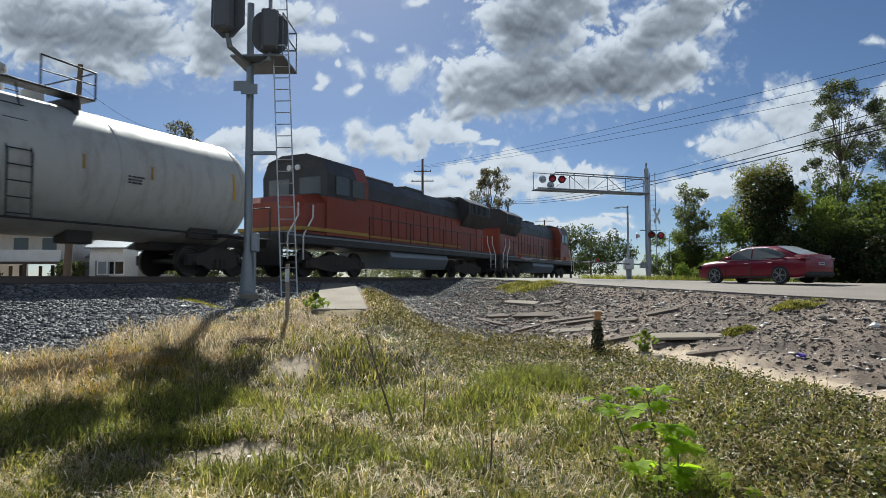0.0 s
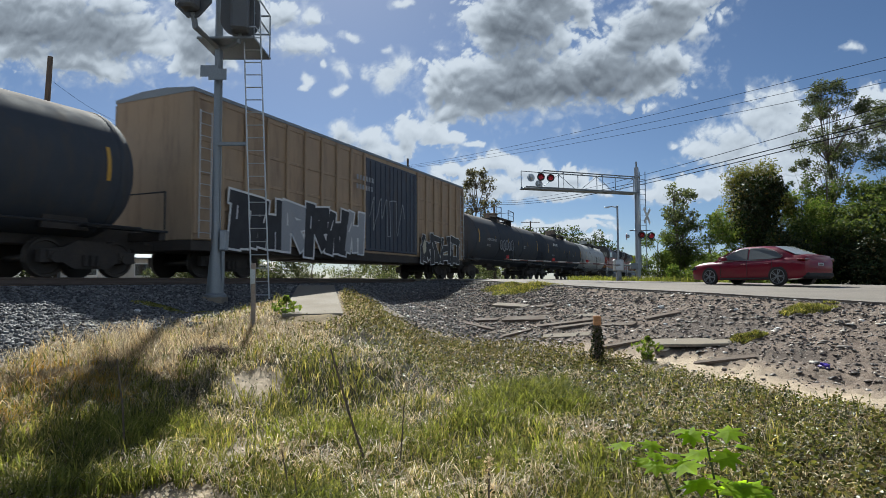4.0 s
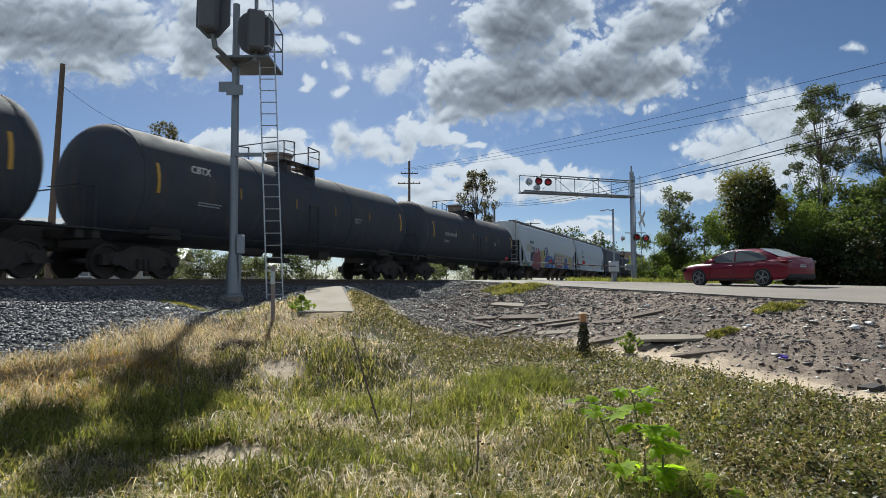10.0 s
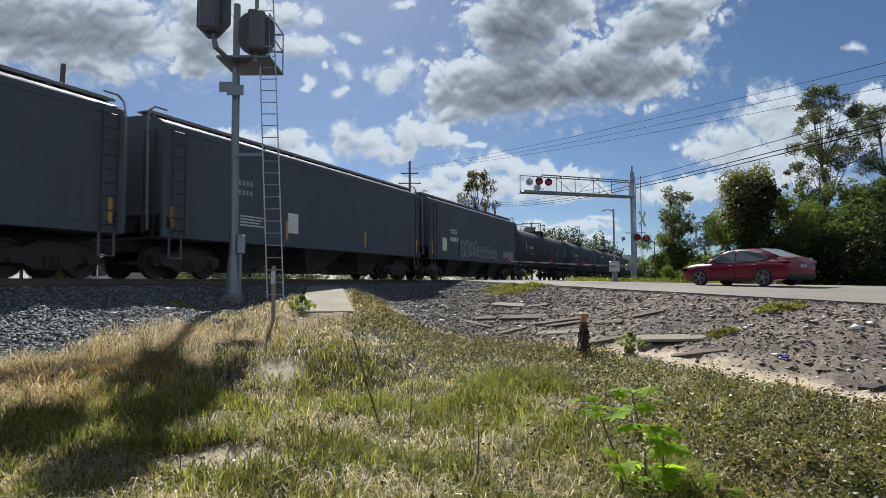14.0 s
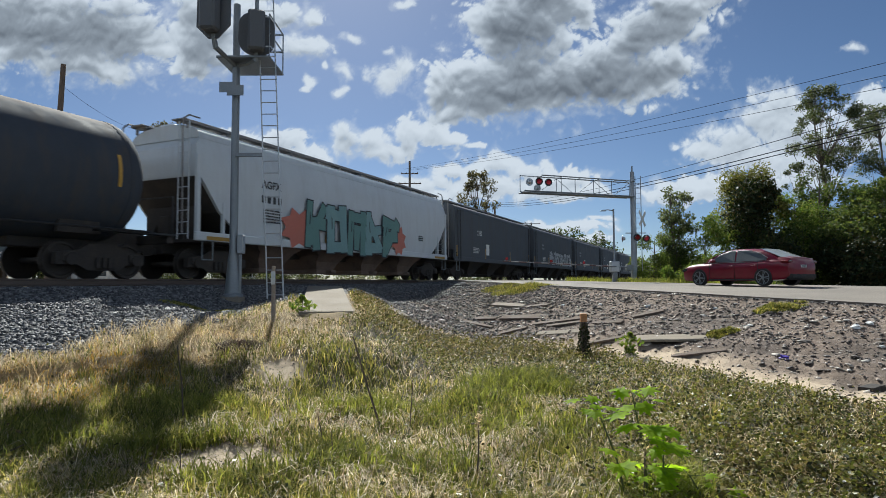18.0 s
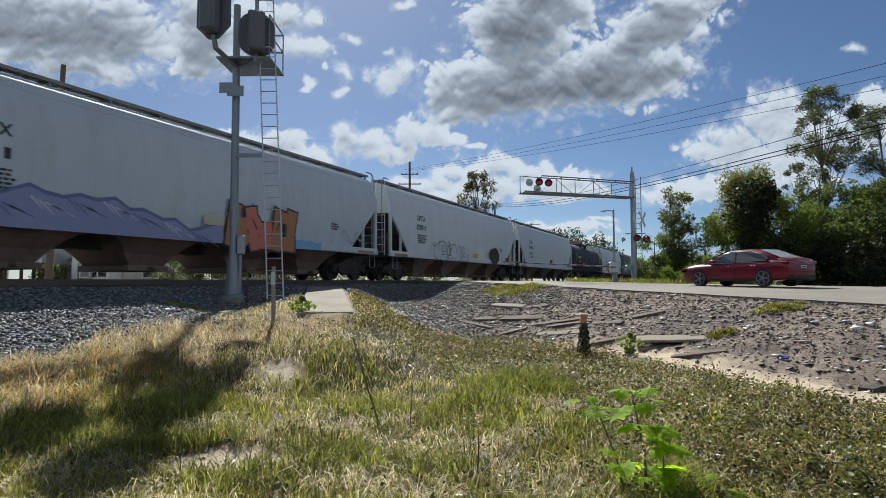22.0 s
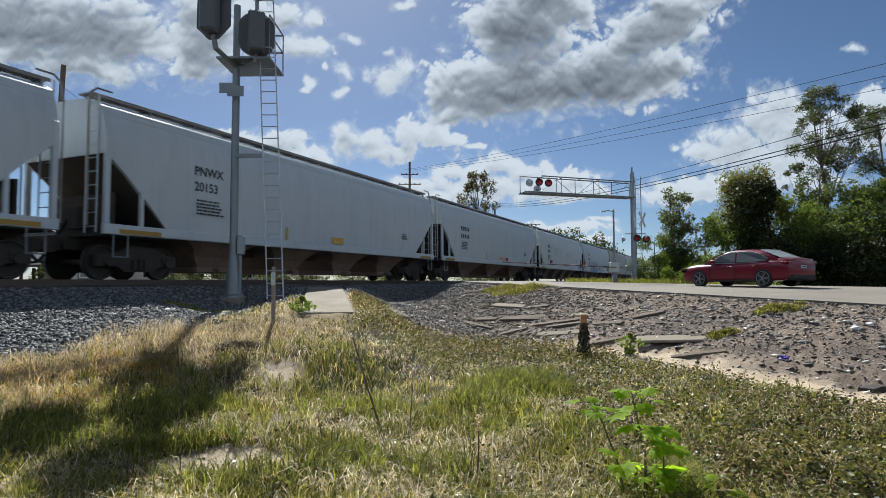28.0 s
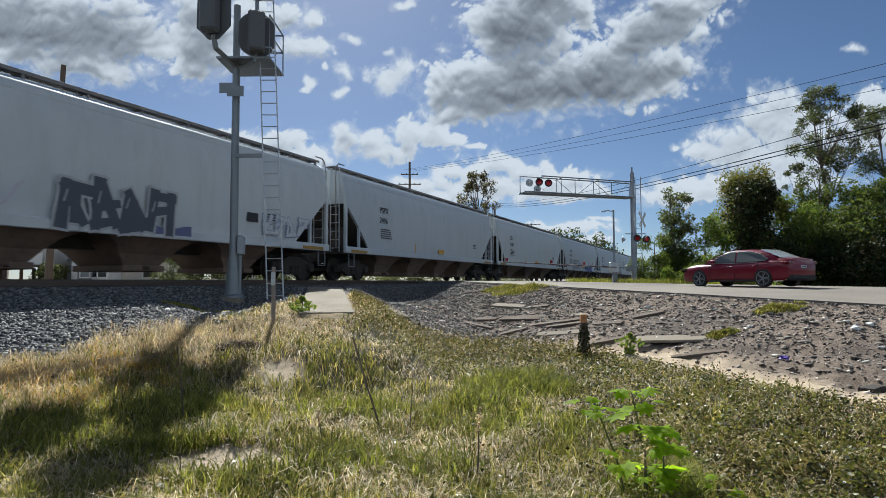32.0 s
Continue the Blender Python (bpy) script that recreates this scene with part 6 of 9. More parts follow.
# ------------------------------------------------------------ red sedan on the road
def sedan():
    paint_m, t, n, l, p = nodes_of("car_paint_red")
    p.inputs["Base Color"].default_value = (0.30, 0.006, 0.012, 1)
    p.inputs["Roughness"].default_value = 0.35
    p.inputs["Metallic"].default_value = 0.0
    p.inputs["Coat Weight"].default_value = 0.45
    p.inputs["Specular IOR Level"].default_value = 0.25
    p.inputs["Coat Roughness"].default_value = 0.03
    tcn = n.new("ShaderNodeTexCoord")
    dust = noise_at(n, l, tcn.outputs["Object"], 3.0, 5)
    dr = ramp(n, [(0.35, (0.13, 0.002, 0.015)), (0.75, (0.165, 0.003, 0.020))])
    l.new(dust.outputs["Fac"], dr.inputs["Fac"])
    l.new(dr.outputs["Color"], p.inputs["Base Color"])
    M["tail"] = surf("tail_lamp_dark", (0.10, 0.003, 0.006), 0.9, 10, 0.2, 0, 0.0)
    cx, cy = 12.3, 24.5
    head = math.degrees(math.atan2(ROAD.y, ROAD.x))
    zz = float(road_z(cx, cy))
    car = thing("sedan_car", pose(cx, cy, zz, 0, 0, head), "dark red four-door sedan waiting on the road", "car")
    st = [(-2.44, 0.70, 0.40, 0.86, 0.98), (-2.38, 0.84, 0.32, 0.92, 1.07), (-2.12, 0.90, 0.26, 0.965, 1.115), (-1.5, 0.92, 0.22, 0.955, 1.06), (-0.6, 0.92, 0.20, 0.925, 0.98), (0.4, 0.92, 0.20, 0.905, 0.97), (1.1, 0.92, 0.20, 0.885, 0.975), (1.6, 0.91, 0.20, 0.87, 0.955), (2.05, 0.88, 0.21, 0.82, 0.89), (2.32, 0.80, 0.24, 0.74, 0.79), (2.43, 0.62, 0.30, 0.62, 0.67)]
    rings = []
    for x, w, zb, zs, zt in st:
        half = [(0.90 * w, zb), (0.975 * w, zb + 0.10), (0.985 * w, zb + 0.22), (w, zs - 0.22), (0.99 * w, zs - 0.10), (0.94 * w, zs - 0.01), (0.82 * w, zt - 0.03), (0.4 * w, zt)]
        rings.append([(x, -y, z) for y, z in half] + [(x, y, z) for y, z in reversed(half)])
    part("body", Build().loft(rings), paint_m, car, smooth=True)
    # cabin
    lv = [(0.90, -2.16, 1.30, 0.82), (1.10, -1.86, 0.92, 0.785), (1.28, -1.48, 0.54, 0.715), (1.40, -1.10, 0.24, 0.645), (1.462, -0.78, 0.0, 0.53), (1.478, -0.60, -0.1, 0.36)]
    rings = []
    for z, x0, x1, w in lv:
        rings.append([(x0, -w, z), ((x0 + x1) / 2, -w - 0.015, z), (x1, -w, z), (x1 + 0.06, -w * 0.5, z), (x1 + 0.08, 0, z), (x1 + 0.06, w * 0.5, z), (x1, w, z), ((x0 + x1) / 2, w + 0.015, z), (x0, w, z), (x0 - 0.05, w * 0.5, z), (x0 - 0.06, 0, z), (x0 - 0.05, -w * 0.5, z)])
    part("cabin", Build().loft(rings), paint_m, car, smooth=True)

    def side_w(z):
        return float(np.interp(z, [q[0] for q in lv], [q[3] for q in lv]))

    def side_glass(name, pts, s):
        vs = [(x, s * (side_w(z) + 0.052), z) for x, z in pts]
        vs2 = [(x, s * (side_w(z) + 0.020), z) for x, z in pts]
        k = len(pts)
        fs = [tuple(range(k)), tuple(range(2 * k - 1, k - 1, -1))] + [(i, (i + 1) % k, (i + 1) % k + k, i + k) for i in range(k)]
        part(name, Build().add(vs + vs2, fs), M["tint"], car, "dark tinted side window")
    for s in (-1, 1):
        side_glass("front_window", [(0.98, 0.965), (0.46, 1.26), (0.12, 1.385), (-0.16, 1.40), (-0.2, 0.965)], s)
        side_glass("rear_window", [(-0.26, 0.965), (-0.24, 1.40), (-0.80, 1.385), (-1.24, 1.25), (-1.56, 1.07), (-1.48, 0.985)], s)

    def end_glass(name, lo, hi, label):
        (x0, w0, z0), (x1, w1, z1) = lo, hi
        sgn = 1 if x0 > 0 else -1
        o = Vector((sgn * 0.055, 0, 0.055))
        ring = [[(x0 - sgn * 0.06, -w0, z0), (x0 + sgn * 0.0, -w0 * 0.5, z0), (x0 + sgn * 0.02, 0, z0), (x0, w0 * 0.5, z0), (x0 - sgn * 0.06, w0, z0)], [(x1 - sgn * 0.06, -w1, z1), (x1, -w1 * 0.5, z1), (x1 + sgn * 0.02, 0, z1), (x1, w1 * 0.5, z1), (x1 - sgn * 0.06, w1, z1)]]
        ring = [[tuple(Vector(q) + o) for q in r] for r in ring]
        part(name, Build().loft(ring, closed=False), M["tint"] if sgn > 0 else M["sky_tone_glass"], car, label)
    end_glass("windshield", (1.26, 0.72, 0.98), (0.34, 0.58, 1.395), "sloping windscreen")
    end_glass("back_glass", (-2.02, 0.70, 1.05), (-1.14, 0.58, 1.40), "rear window with reflected sky painted pale")
    seam = Build()
    for s in (-1, 1):
        for x, z0, z1 in ((0.92, 0.32, 0.92), (-0.22, 0.28, 0.95), (-1.22, 0.55, 0.95)):
            seam.box(x - 0.006, x + 0.006, s * 0.922 - 0.006, s * 0.922 + 0.004, z0, z1)
        seam.box(-1.25, 0.95, s * 0.915 - 0.012, s * 0.915 + 0.012, 0.22, 0.29)
    part("trim", seam, M["black_metal"], car, "door gaps and black sill trim")
    belt = Build()
    for s in (-1, 1):
        belt.box(-1.36, 0.9, s * 0.845 - 0.012, s * 0.845 + 0.012, 0.93, 0.95, 0.004)
    part("belt_trim", belt, M["galv"], car, "thin chrome belt line")
    rim_line = Build()
    for s in (-1, 1):
        rim_line.path([(x, s * (side_w(z) + 0.054), z) for x, z in ((1.0, 0.97), (0.47, 1.275), (0.12, 1.40), (-0.2, 1.415), (-0.82, 1.40), (-1.26, 1.265), (-1.6, 1.075), (-1.5, 0.975))], 0.007, 5)
    part("window_trim", rim_line, M["galv_dark"], car, "thin metal window surround")
    handle = Build().box(-0.11, 0.11, -0.02, 0.02, -0.016, 0.016, 0.008).mesh("door_handle", paint_m)
    for s in (-1, 1):
        for x in (-0.05, -1.05):
            part("door_handle", handle, None, car, m=pose(x, s * 0.93, 0.80))
        part("mirror", Build().box(0.62, 0.8, s * 0.98 - 0.1, s * 0.98 + 0.1, 0.95, 1.09, 0.04), paint_m, car)
        part("headlamp", Build().slab([(1.95, 0.66), (2.3, 0.6), (2.38, 0.66), (2.2, 0.74), (1.9, 0.78)], s * 0.80 - 0.06, s * 0.80 + 0.06), M["glass"], car, "clear headlamp")
        part("tail_lamp", Build().box(-2.43, -2.10, s * 0.70 - 0.2, s * 0.70 + 0.19, 0.86, 0.96, 0.03), M["tail"], car, "dark red tail lamp")
    part("bumper", Build().box(-2.47, -2.2, -0.80, 0.80, 0.24, 0.50, 0.08), M["rubber"], car, "black lower rear bumper")
    part("licence_plate", Build().box(-2.455, -2.43, -0.17, 0.17, 0.70, 0.80, 0.004), M["galv"], car, "white licence plate with a plain dark bar")
    part("plate_bar", Build().box(-2.462, -2.456, -0.12, 0.12, 0.73, 0.77), M["letter_dark"], car)
    # black disc on the uncut body side, in place of the arch's shade
    arch = Build().spin([(-0.03, 0.02), (-0.03, 0.352), (0.012, 0.352), (0.012, 0.02)], (0, 0, 0), "y", 28).mesh("arch_shade", M["black_metal"])
    tyre = Build().spin([(-0.085, 0.262), (-0.105, 0.30), (-0.09, 0.327), (0.09, 0.327), (0.105, 0.30), (0.085, 0.262)], (0, 0, 0), "y", 32).mesh("wheel", M["rubber"], True)
    rim = Build()
    for i in range(10):
        a = 2 * math.pi * (i // 2) / 5 + (0.16 if i % 2 else -0.16)
        rim.box(0.04, 0.262, -0.105, -0.09, -0.013, 0.013, 0.003, pose(0, 0, 0, 0, math.degrees(a), 0))
    rim.path([(0.258 * math.cos(2 * math.pi * k / 24), -0.095, 0.258 * math.sin(2 * math.pi * k / 24)) for k in range(25)], 0.012, 5)
    rim.spin([(-0.112, 0.01), (-0.112, 0.055), (-0.08, 0.06)], (0, 0, 0), "y", 16)
    rim_me = rim.mesh("rim", M["galv_dark"])
    back = Build().spin([(-0.06, 0.01), (-0.06, 0.25), (-0.04, 0.25)], (0, 0, 0), "y", 24).mesh("brake", M["rubber"])
    for s in (-1, 1):
        for x in (-1.42, 1.43):
            w = part("wheel", tyre, None, car, "black tyre", m=pose(x, s * 0.835, 0.335, 0, 0, 0 if s < 0 else 180))
            part("rim", rim_me, None, w, "silver rim with five split spokes")
            part("brake", back, None, w)
            part("arch_shade", arch, None, car, m=pose(x, s * 0.905, 0.355))


sedan()


# ------------------------------------------------------------ trees and shrubs
LEAF = {
    "mid": leafy("leaves_mid_green", [(0.066, 0.096, 0.0288), (0.096, 0.13, 0.0384), (0.132, 0.168, 0.0432), (0.18, 0.198, 0.06)], 0.5, 0.6, clumped=0.35),
    "dark": leafy("leaves_dark_green", [(0.0432, 0.0672, 0.024), (0.066, 0.0936, 0.0312), (0.09, 0.114, 0.0336), (0.132, 0.138, 0.048)], 0.5, 0.6, clumped=0.35),
    # vine green taken near black, with the shade of hollow and thicket in it
    "vine": leafy("leaves_vine_shaded", [(0.012, 0.022, 0.009), (0.022, 0.036, 0.013), (0.036, 0.05, 0.017), (0.08, 0.055, 0.022)], 0.15),
    "bright": leafy("leaves_bright", [(0.072, 0.12, 0.024), (0.12, 0.18, 0.036), (0.18, 0.228, 0.054), (0.24, 0.24, 0.072)], 0.5, 0.6, clumped=0.35),
    "hazy": leafy("leaves_grey_green", [(0.06, 0.078, 0.042), (0.096, 0.114, 0.06), (0.144, 0.156, 0.09), (0.24, 0.24, 0.156)], 0.5, 0.6, clumped=0.35),
    "ashen": leafy("leaves_dull_green", [(0.036, 0.0504, 0.0264), (0.066, 0.0816, 0.0432), (0.102, 0.114, 0.0624), (0.156, 0.156, 0.096)], 0.5, 0.6, clumped=0.35),
    "olive": leafy("leaves_olive", [(0.084, 0.09, 0.0264), (0.132, 0.138, 0.0384), (0.192, 0.186, 0.054), (0.252, 0.204, 0.072)], 0.5, 0.6, clumped=0.35),
    "dusty": leafy("leaves_dusty", [(0.055, 0.052, 0.034), (0.085, 0.078, 0.05), (0.12, 0.105, 0.07), (0.20, 0.17, 0.13)], 0.4, 0.6, clumped=0.35),
    "far": leafy("leaves_far", [(0.036, 0.054, 0.024), (0.06, 0.078, 0.0336), (0.09, 0.102, 0.048)], 0.5, 0.6, clumped=0.35),
}


for _m in LEAF.values():
    _m.node_tree.nodes["Principled BSDF"].inputs["Specular IOR Level"].default_value = 0.15


def leaf_sheet(name, centres, size, material, seed, flat=0.0, slim=0.55):
    """Many small leaves, each a folded diamond."""
    rng = np.random.default_rng(seed)
    n = len(centres)
    u = rng.normal(size=(n, 3))
    u[:, 2] *= (1 - flat)
    u /= np.linalg.norm(u, axis=1)[:, None]
    w = rng.normal(size=(n, 3))
    w -= (w * u).sum(1)[:, None] * u
    w /= np.linalg.norm(w, axis=1)[:, None]
    q = np.cross(u, w)
    s = size * rng.uniform(0.6, 1.35, n)[:, None]
    v = np.stack([centres - u * s, centres + w * s * slim + q * s * 0.15, centres + u * s, centres - w * s * slim + q * s * 0.15], 1).reshape(-1, 3)
    i = np.arange(n)[:, None] * 4
    tri = np.concatenate([i + np.array([[0, 1, 2]]), i + np.array([[0, 2, 3]])], 1).reshape(-1, 3)
    return sheet_mesh(name, v, tri, material)


def limb(b, pts, r0, r1, sides=7):
    k = len(pts) - 1
    for i in range(k):
        b.tube(pts[i], pts[i + 1], r0 + (r1 - r0) * i / k, r0 + (r1 - r0) * (i + 1) / k, sides, False)


def tree(x, y, height, crown, low, leaves, leaf, kind, label, seed, clumps=26, gap=0.30, trunk=0.16, squash=1.0, name="tree", group="trees by the road"):
    """Trunk, limbs and a crown of leaf clumps inside an uneven envelope. low: where the crown begins, as a share of the height."""
    rng = random.Random(seed)
    if leaf == 0.10:
        leaf, leaves = 0.075, int(leaves * 1.6)
    z = float(ground_z(x, y)) - 0.1
    t = thing(name, pose(x, y, z), label, "tree" if name == "tree" else "shrub", group)
    b = Build()
    lean = Vector((rng.uniform(-0.06, 0.06), rng.uniform(-0.06, 0.06), 1))
    top = [lean * height * f + Vector((rng.uniform(-1, 1), rng.uniform(-1, 1), 0)) * 0.02 * height for f in (0, 0.25, 0.5, 0.72, 0.92)]
    top[0] = Vector((0, 0, 0))
    limb(b, top, trunk, trunk * 0.2, 9)
    spots = []
    mid_z, half_z = height * (1 + low) / 2, height * (1 - low) / 2
    for i in range(clumps):
        a, f = rng.uniform(0, 2 * math.pi), rng.uniform(-0.95, 0.97)
        r = crown * math.sqrt(max(0.05, 1 - abs(f) ** 2.2)) * rng.uniform(0.35, 1.0)
        c = Vector((math.cos(a) * r, math.sin(a) * r * squash, mid_z + half_z * f))
        spots.append((c, rng.uniform(0.6, 1.25) * gap * crown))
        s = max(0.1, min(0.9, (c.z / height) - rng.uniform(0.12, 0.3)))
        k = s * 4
        i0 = min(3, int(k / 0.92)) if k > 0 else 0
        start = top[i0].lerp(top[i0 + 1], 0.5)
        half = start.lerp(c, 0.5) + Vector((rng.uniform(-1, 1), rng.uniform(-1, 1), rng.uniform(-0.2, 0.6))) * 0.08 * crown
        limb(b, [start, half, c], trunk * 0.22, trunk * 0.05, 5)
    part("trunk", b, M["bark"], t, "grey-brown trunk and limbs", True)
    nr = np.random.default_rng(seed)
    pts = []
    tot = sum(r ** 2 for _, r in spots)
    for c, r in spots:
        n = int(leaves * r * r / tot)
        d = nr.normal(size=(n, 3))
        d /= np.linalg.norm(d, axis=1)[:, None]
        rad = r * nr.uniform(0.25, 1.0, n) ** 0.5 * (1 + 0.25 * np.sin(d[:, 0] * 5 + c.x) + 0.2 * np.cos(d[:, 2] * 7))
        q = np.array(c) + d * rad[:, None] * np.array([1, 1, 0.8])
        pts.append(q)
    part("crown", leaf_sheet("crown", np.concatenate(pts), leaf, LEAF[kind], seed), None, t, "uneven leafy crown with gaps")
    return t


tree(18.7, 48.0, 8.0, 1.5, 0.30, 5200, 0.09, "hazy", "slender grey-green tree beside the road", 1, 44, 0.30)
tree(19.3, 48.6, 5.0, 2.0, 0.05, 7000, 0.10, "mid", "rounded green tree beside the road", 17, 26, 0.36)
tree(17.2, 49.0, 4.2, 1.5, 0.0, 5000, 0.10, "mid", "low green shrub beside the road", 2, 18, 0.4, 0.08, name="shrub")
tree(20.8, 47.0, 5.4, 1.9, 0.0, 7000, 0.10, "bright", "yellow-green leafy shrub beside the road", 3, 22, 0.4, 0.09, name="shrub")
tree(23.4, 45.8, 8.9, 2.2, 0.1, 15000, 0.10, "olive", "olive-green tree round a dark vine-smothered hollow", 4, 34, 0.42, 0.2)
# fills the tree's dark hollow, whose shade is put into the leaf colour
tree(22.5, 43.0, 7.3, 1.5, 0.40, 9400, 0.113, "vine", "column of vine, the hollow's shade in its near-black leaves", 41, 40, 0.55, 0.12)
tree(22.0, 44.0, 4.6, 2.2, 0.0, 9000, 0.10, "bright", "yellow-green leafy shrub beside the road", 5, 24, 0.4, 0.09, name="shrub")
tree(26.6, 45.0, 7.0, 2.4, 0.0, 13000, 0.10, "bright", "broad green tree beside the road", 6, 30, 0.38, 0.16)
tree(29.5, 46.5, 9.0, 2.6, 0.0, 9400, 0.113, "dark", "dark green tree beside the road", 7, 30, 0.36, 0.18)
tree(33.0, 51.0, 17.2, 2.7, 0.52, 9500, 0.10, "ashen", "tall thin tree with an open crown", 8, 64, 0.20, 0.20)
tree(37.0, 50.0, 15.0, 2.8, 0.38, 10000, 0.10, "ashen", "tall thin tree with an open crown", 9, 64, 0.21, 0.20)
tree(31.2, 52.0, 11.5, 1.6, 0.3, 2600, 0.10, "ashen", "sparse half-bare tree with thin twigs", 10, 20, 0.22, 0.12)
tree(32.2, 43.5, 7.6, 2.8, 0.0, 11700, 0.113, "dark", "broad dark green roadside tree", 11, 32, 0.38, 0.16)
# shade beneath the roadside trees, put into near-black shrub leaves
tree(22.6, 41.0, 3.4, 2.0, 0.0, 6200, 0.113, "vine", "dense shrub with the thicket's shade in its near-black leaves", 18, 22, 0.42, 0.08, name="shrub")
tree(27.0, 39.0, 3.6, 2.4, 0.0, 7000, 0.113, "vine", "dense shrub with the thicket's shade in its near-black leaves", 19, 24, 0.42, 0.08, name="shrub")
tree(31.0, 37.5, 4.2, 2.6, 0.0, 7800, 0.113, "vine", "dense shrub with the thicket's shade in its near-black leaves", 20, 24, 0.42, 0.08, name="shrub")
tree(29.0, 41.5, 5.6, 2.5, 0.0, 9400, 0.113, "dark", "dense dark green shrub beside the road", 12, 28, 0.4, 0.1, name="shrub")
tree(25.4, 42.0, 4.4, 2.2, 0.0, 7000, 0.113, "dark", "dense dark green shrub beside the road", 13, 24, 0.4, 0.1, name="shrub")
tree(33.5, 39.5, 6.2, 2.6, 0.0, 8600, 0.113, "dark", "broad dark green tree beside the road", 14, 28, 0.4, 0.14)
tree(37.5, 43.0, 9.0, 3.2, 0.0, 9400, 0.124, "dark", "broad dark green roadside tree", 15, 30, 0.38, 0.18)
tree(43.0, 46.0, 10.0, 3.6, 0.0, 8600, 0.136, "dark", "broad dark green roadside tree", 16, 30, 0.38, 0.2)
# weeds beyond the road's far edge
for i, (x, y, h, r) in enumerate(((13.2, 35.2, 1.1, 0.8), (14.6, 34.6, 1.3, 0.9), (16.0, 34.4, 1.2, 0.9), (17.3, 33.8, 1.0, 0.8), (18.6, 36.0, 1.6, 1.1), (16.6, 38.0, 1.9, 1.2))):
    tree(x, y, h, r, 0.0, 1900, 0.07, "bright" if i % 2 == 0 else "mid", "clump of tall yellow-green weeds", 30 + i, 12, 0.45, 0.02, name="shrub", group="weeds by the road")
# far trees beyond the track
tree(6.4, 110, 20.5, 4.0, 0.40, 5600, 0.17, "dusty", "distant tree with an airy crown", 50, 70, 0.20, 0.26, group="distant trees")
tree(-37.7, 80, 23.2, 2.6, 0.62, 2300, 0.15, "dusty", "distant tall thin tree behind the track", 51, 16, 0.34, 0.3, group="distant trees")
for i, (x, y, h, r) in enumerate(((32.4, 170, 16.5, 7.0), (24.0, 172, 14.0, 6.0), (15.5, 175, 12.0, 6.5), (40, 178, 12, 7), (-2, 150, 9.5, 6), (-14, 145, 8.5, 6), (48, 190, 13, 8))):
    tree(x, y, h, r, 0.15, 3200, 0.34, "far", "distant round-crowned tree on the horizon", 60 + i, 22, 0.34, 0.35, group="distant trees")
for i, (x, y, h, r) in enumerate(((-22.0, 49, 3.0, 1.6), (-19.3, 47, 3.1, 1.7), (-17.2, 47, 2.5, 1.6), (-15.0, 46, 3.0, 1.8), (-12.6, 48, 2.7, 1.8), (-10.3, 49, 2.9, 1.8), (-30.9, 47, 2.0, 1.2), (-7.8, 52, 3.0, 2.0), (-36.5, 45, 2.2, 1.4), (-5.2, 56, 2.9, 2.1), (-2.5, 60, 3.0, 2.2), (0.4, 63, 3.1, 2.3), (3.2, 67, 3.2, 2.4), (6.4, 71, 3.3, 2.5), (9.6, 75, 3.5, 2.7))):
    tree(x, y, h, r, 0.0, 2600, 0.10, "hazy" if i % 2 else "ashen", "dull green shrub behind the track", 80 + i, 16, 0.42, 0.05, name="shrub", group="shrubs behind the track")


# ------------------------------------------------------------ buildings behind the track
def shed(x, y, w, dep, h, turn, wall, roof_m, label, seed):
    z = float(ground_z(x, y))
    s = thing("shed", pose(x, y, z, 0, 0, turn), label, "building")
    part("wall", Build().box(-w / 2, w / 2, -dep / 2, dep / 2, -0.3, h, 0.03), wall, s)
    rise = dep * 0.16
    prof = [(-dep / 2 - 0.35, h - 0.05), (0, h + rise), (dep / 2 + 0.35, h - 0.05), (dep / 2 + 0.35, h + 0.08), (0, h + rise + 0.14), (-dep / 2 - 0.35, h + 0.08)]
    part("roof", Build().loft([[(q, yy, zz) for yy, zz in prof] for q in (-w / 2 - 0.3, w / 2 + 0.3)]), roof_m, s, "metal roof")
    d = part("door", Build().box(-w * 0.32, -w * 0.32 + 1.1, -dep / 2 - 0.05, -dep / 2, 0.0, 2.1, 0.02), M["galv_dark"], s)
    part("handle", Build().box(-w * 0.32 + 0.92, -w * 0.32 + 1.0, -dep / 2 - 0.1, -dep / 2 - 0.05, 0.95, 1.1, 0.01), M["galv"], d)
    for k in (0.0, 0.28):
        wn_ = part("window", Build().box(w * k - 0.6, w * k + 0.6, -dep / 2 - 0.03, -dep / 2, 1.0, 2.0, 0.01), M["glass"], s)
        part("frame", Build().box(w * k - 0.7, w * k + 0.7, -dep / 2 - 0.06, -dep / 2 - 0.031, 0.9, 1.0).box(w * k - 0.7, w * k + 0.7, -dep / 2 - 0.06, -dep / 2 - 0.031, 2.0, 2.1).box(w * k - 0.7, w * k - 0.6, -dep / 2 - 0.06, -dep / 2 - 0.031, 1.0, 2.0).box(w * k + 0.6, w * k + 0.7, -dep / 2 - 0.06, -dep / 2 - 0.031, 1.0, 2.0), M["white_paint"], wn_)


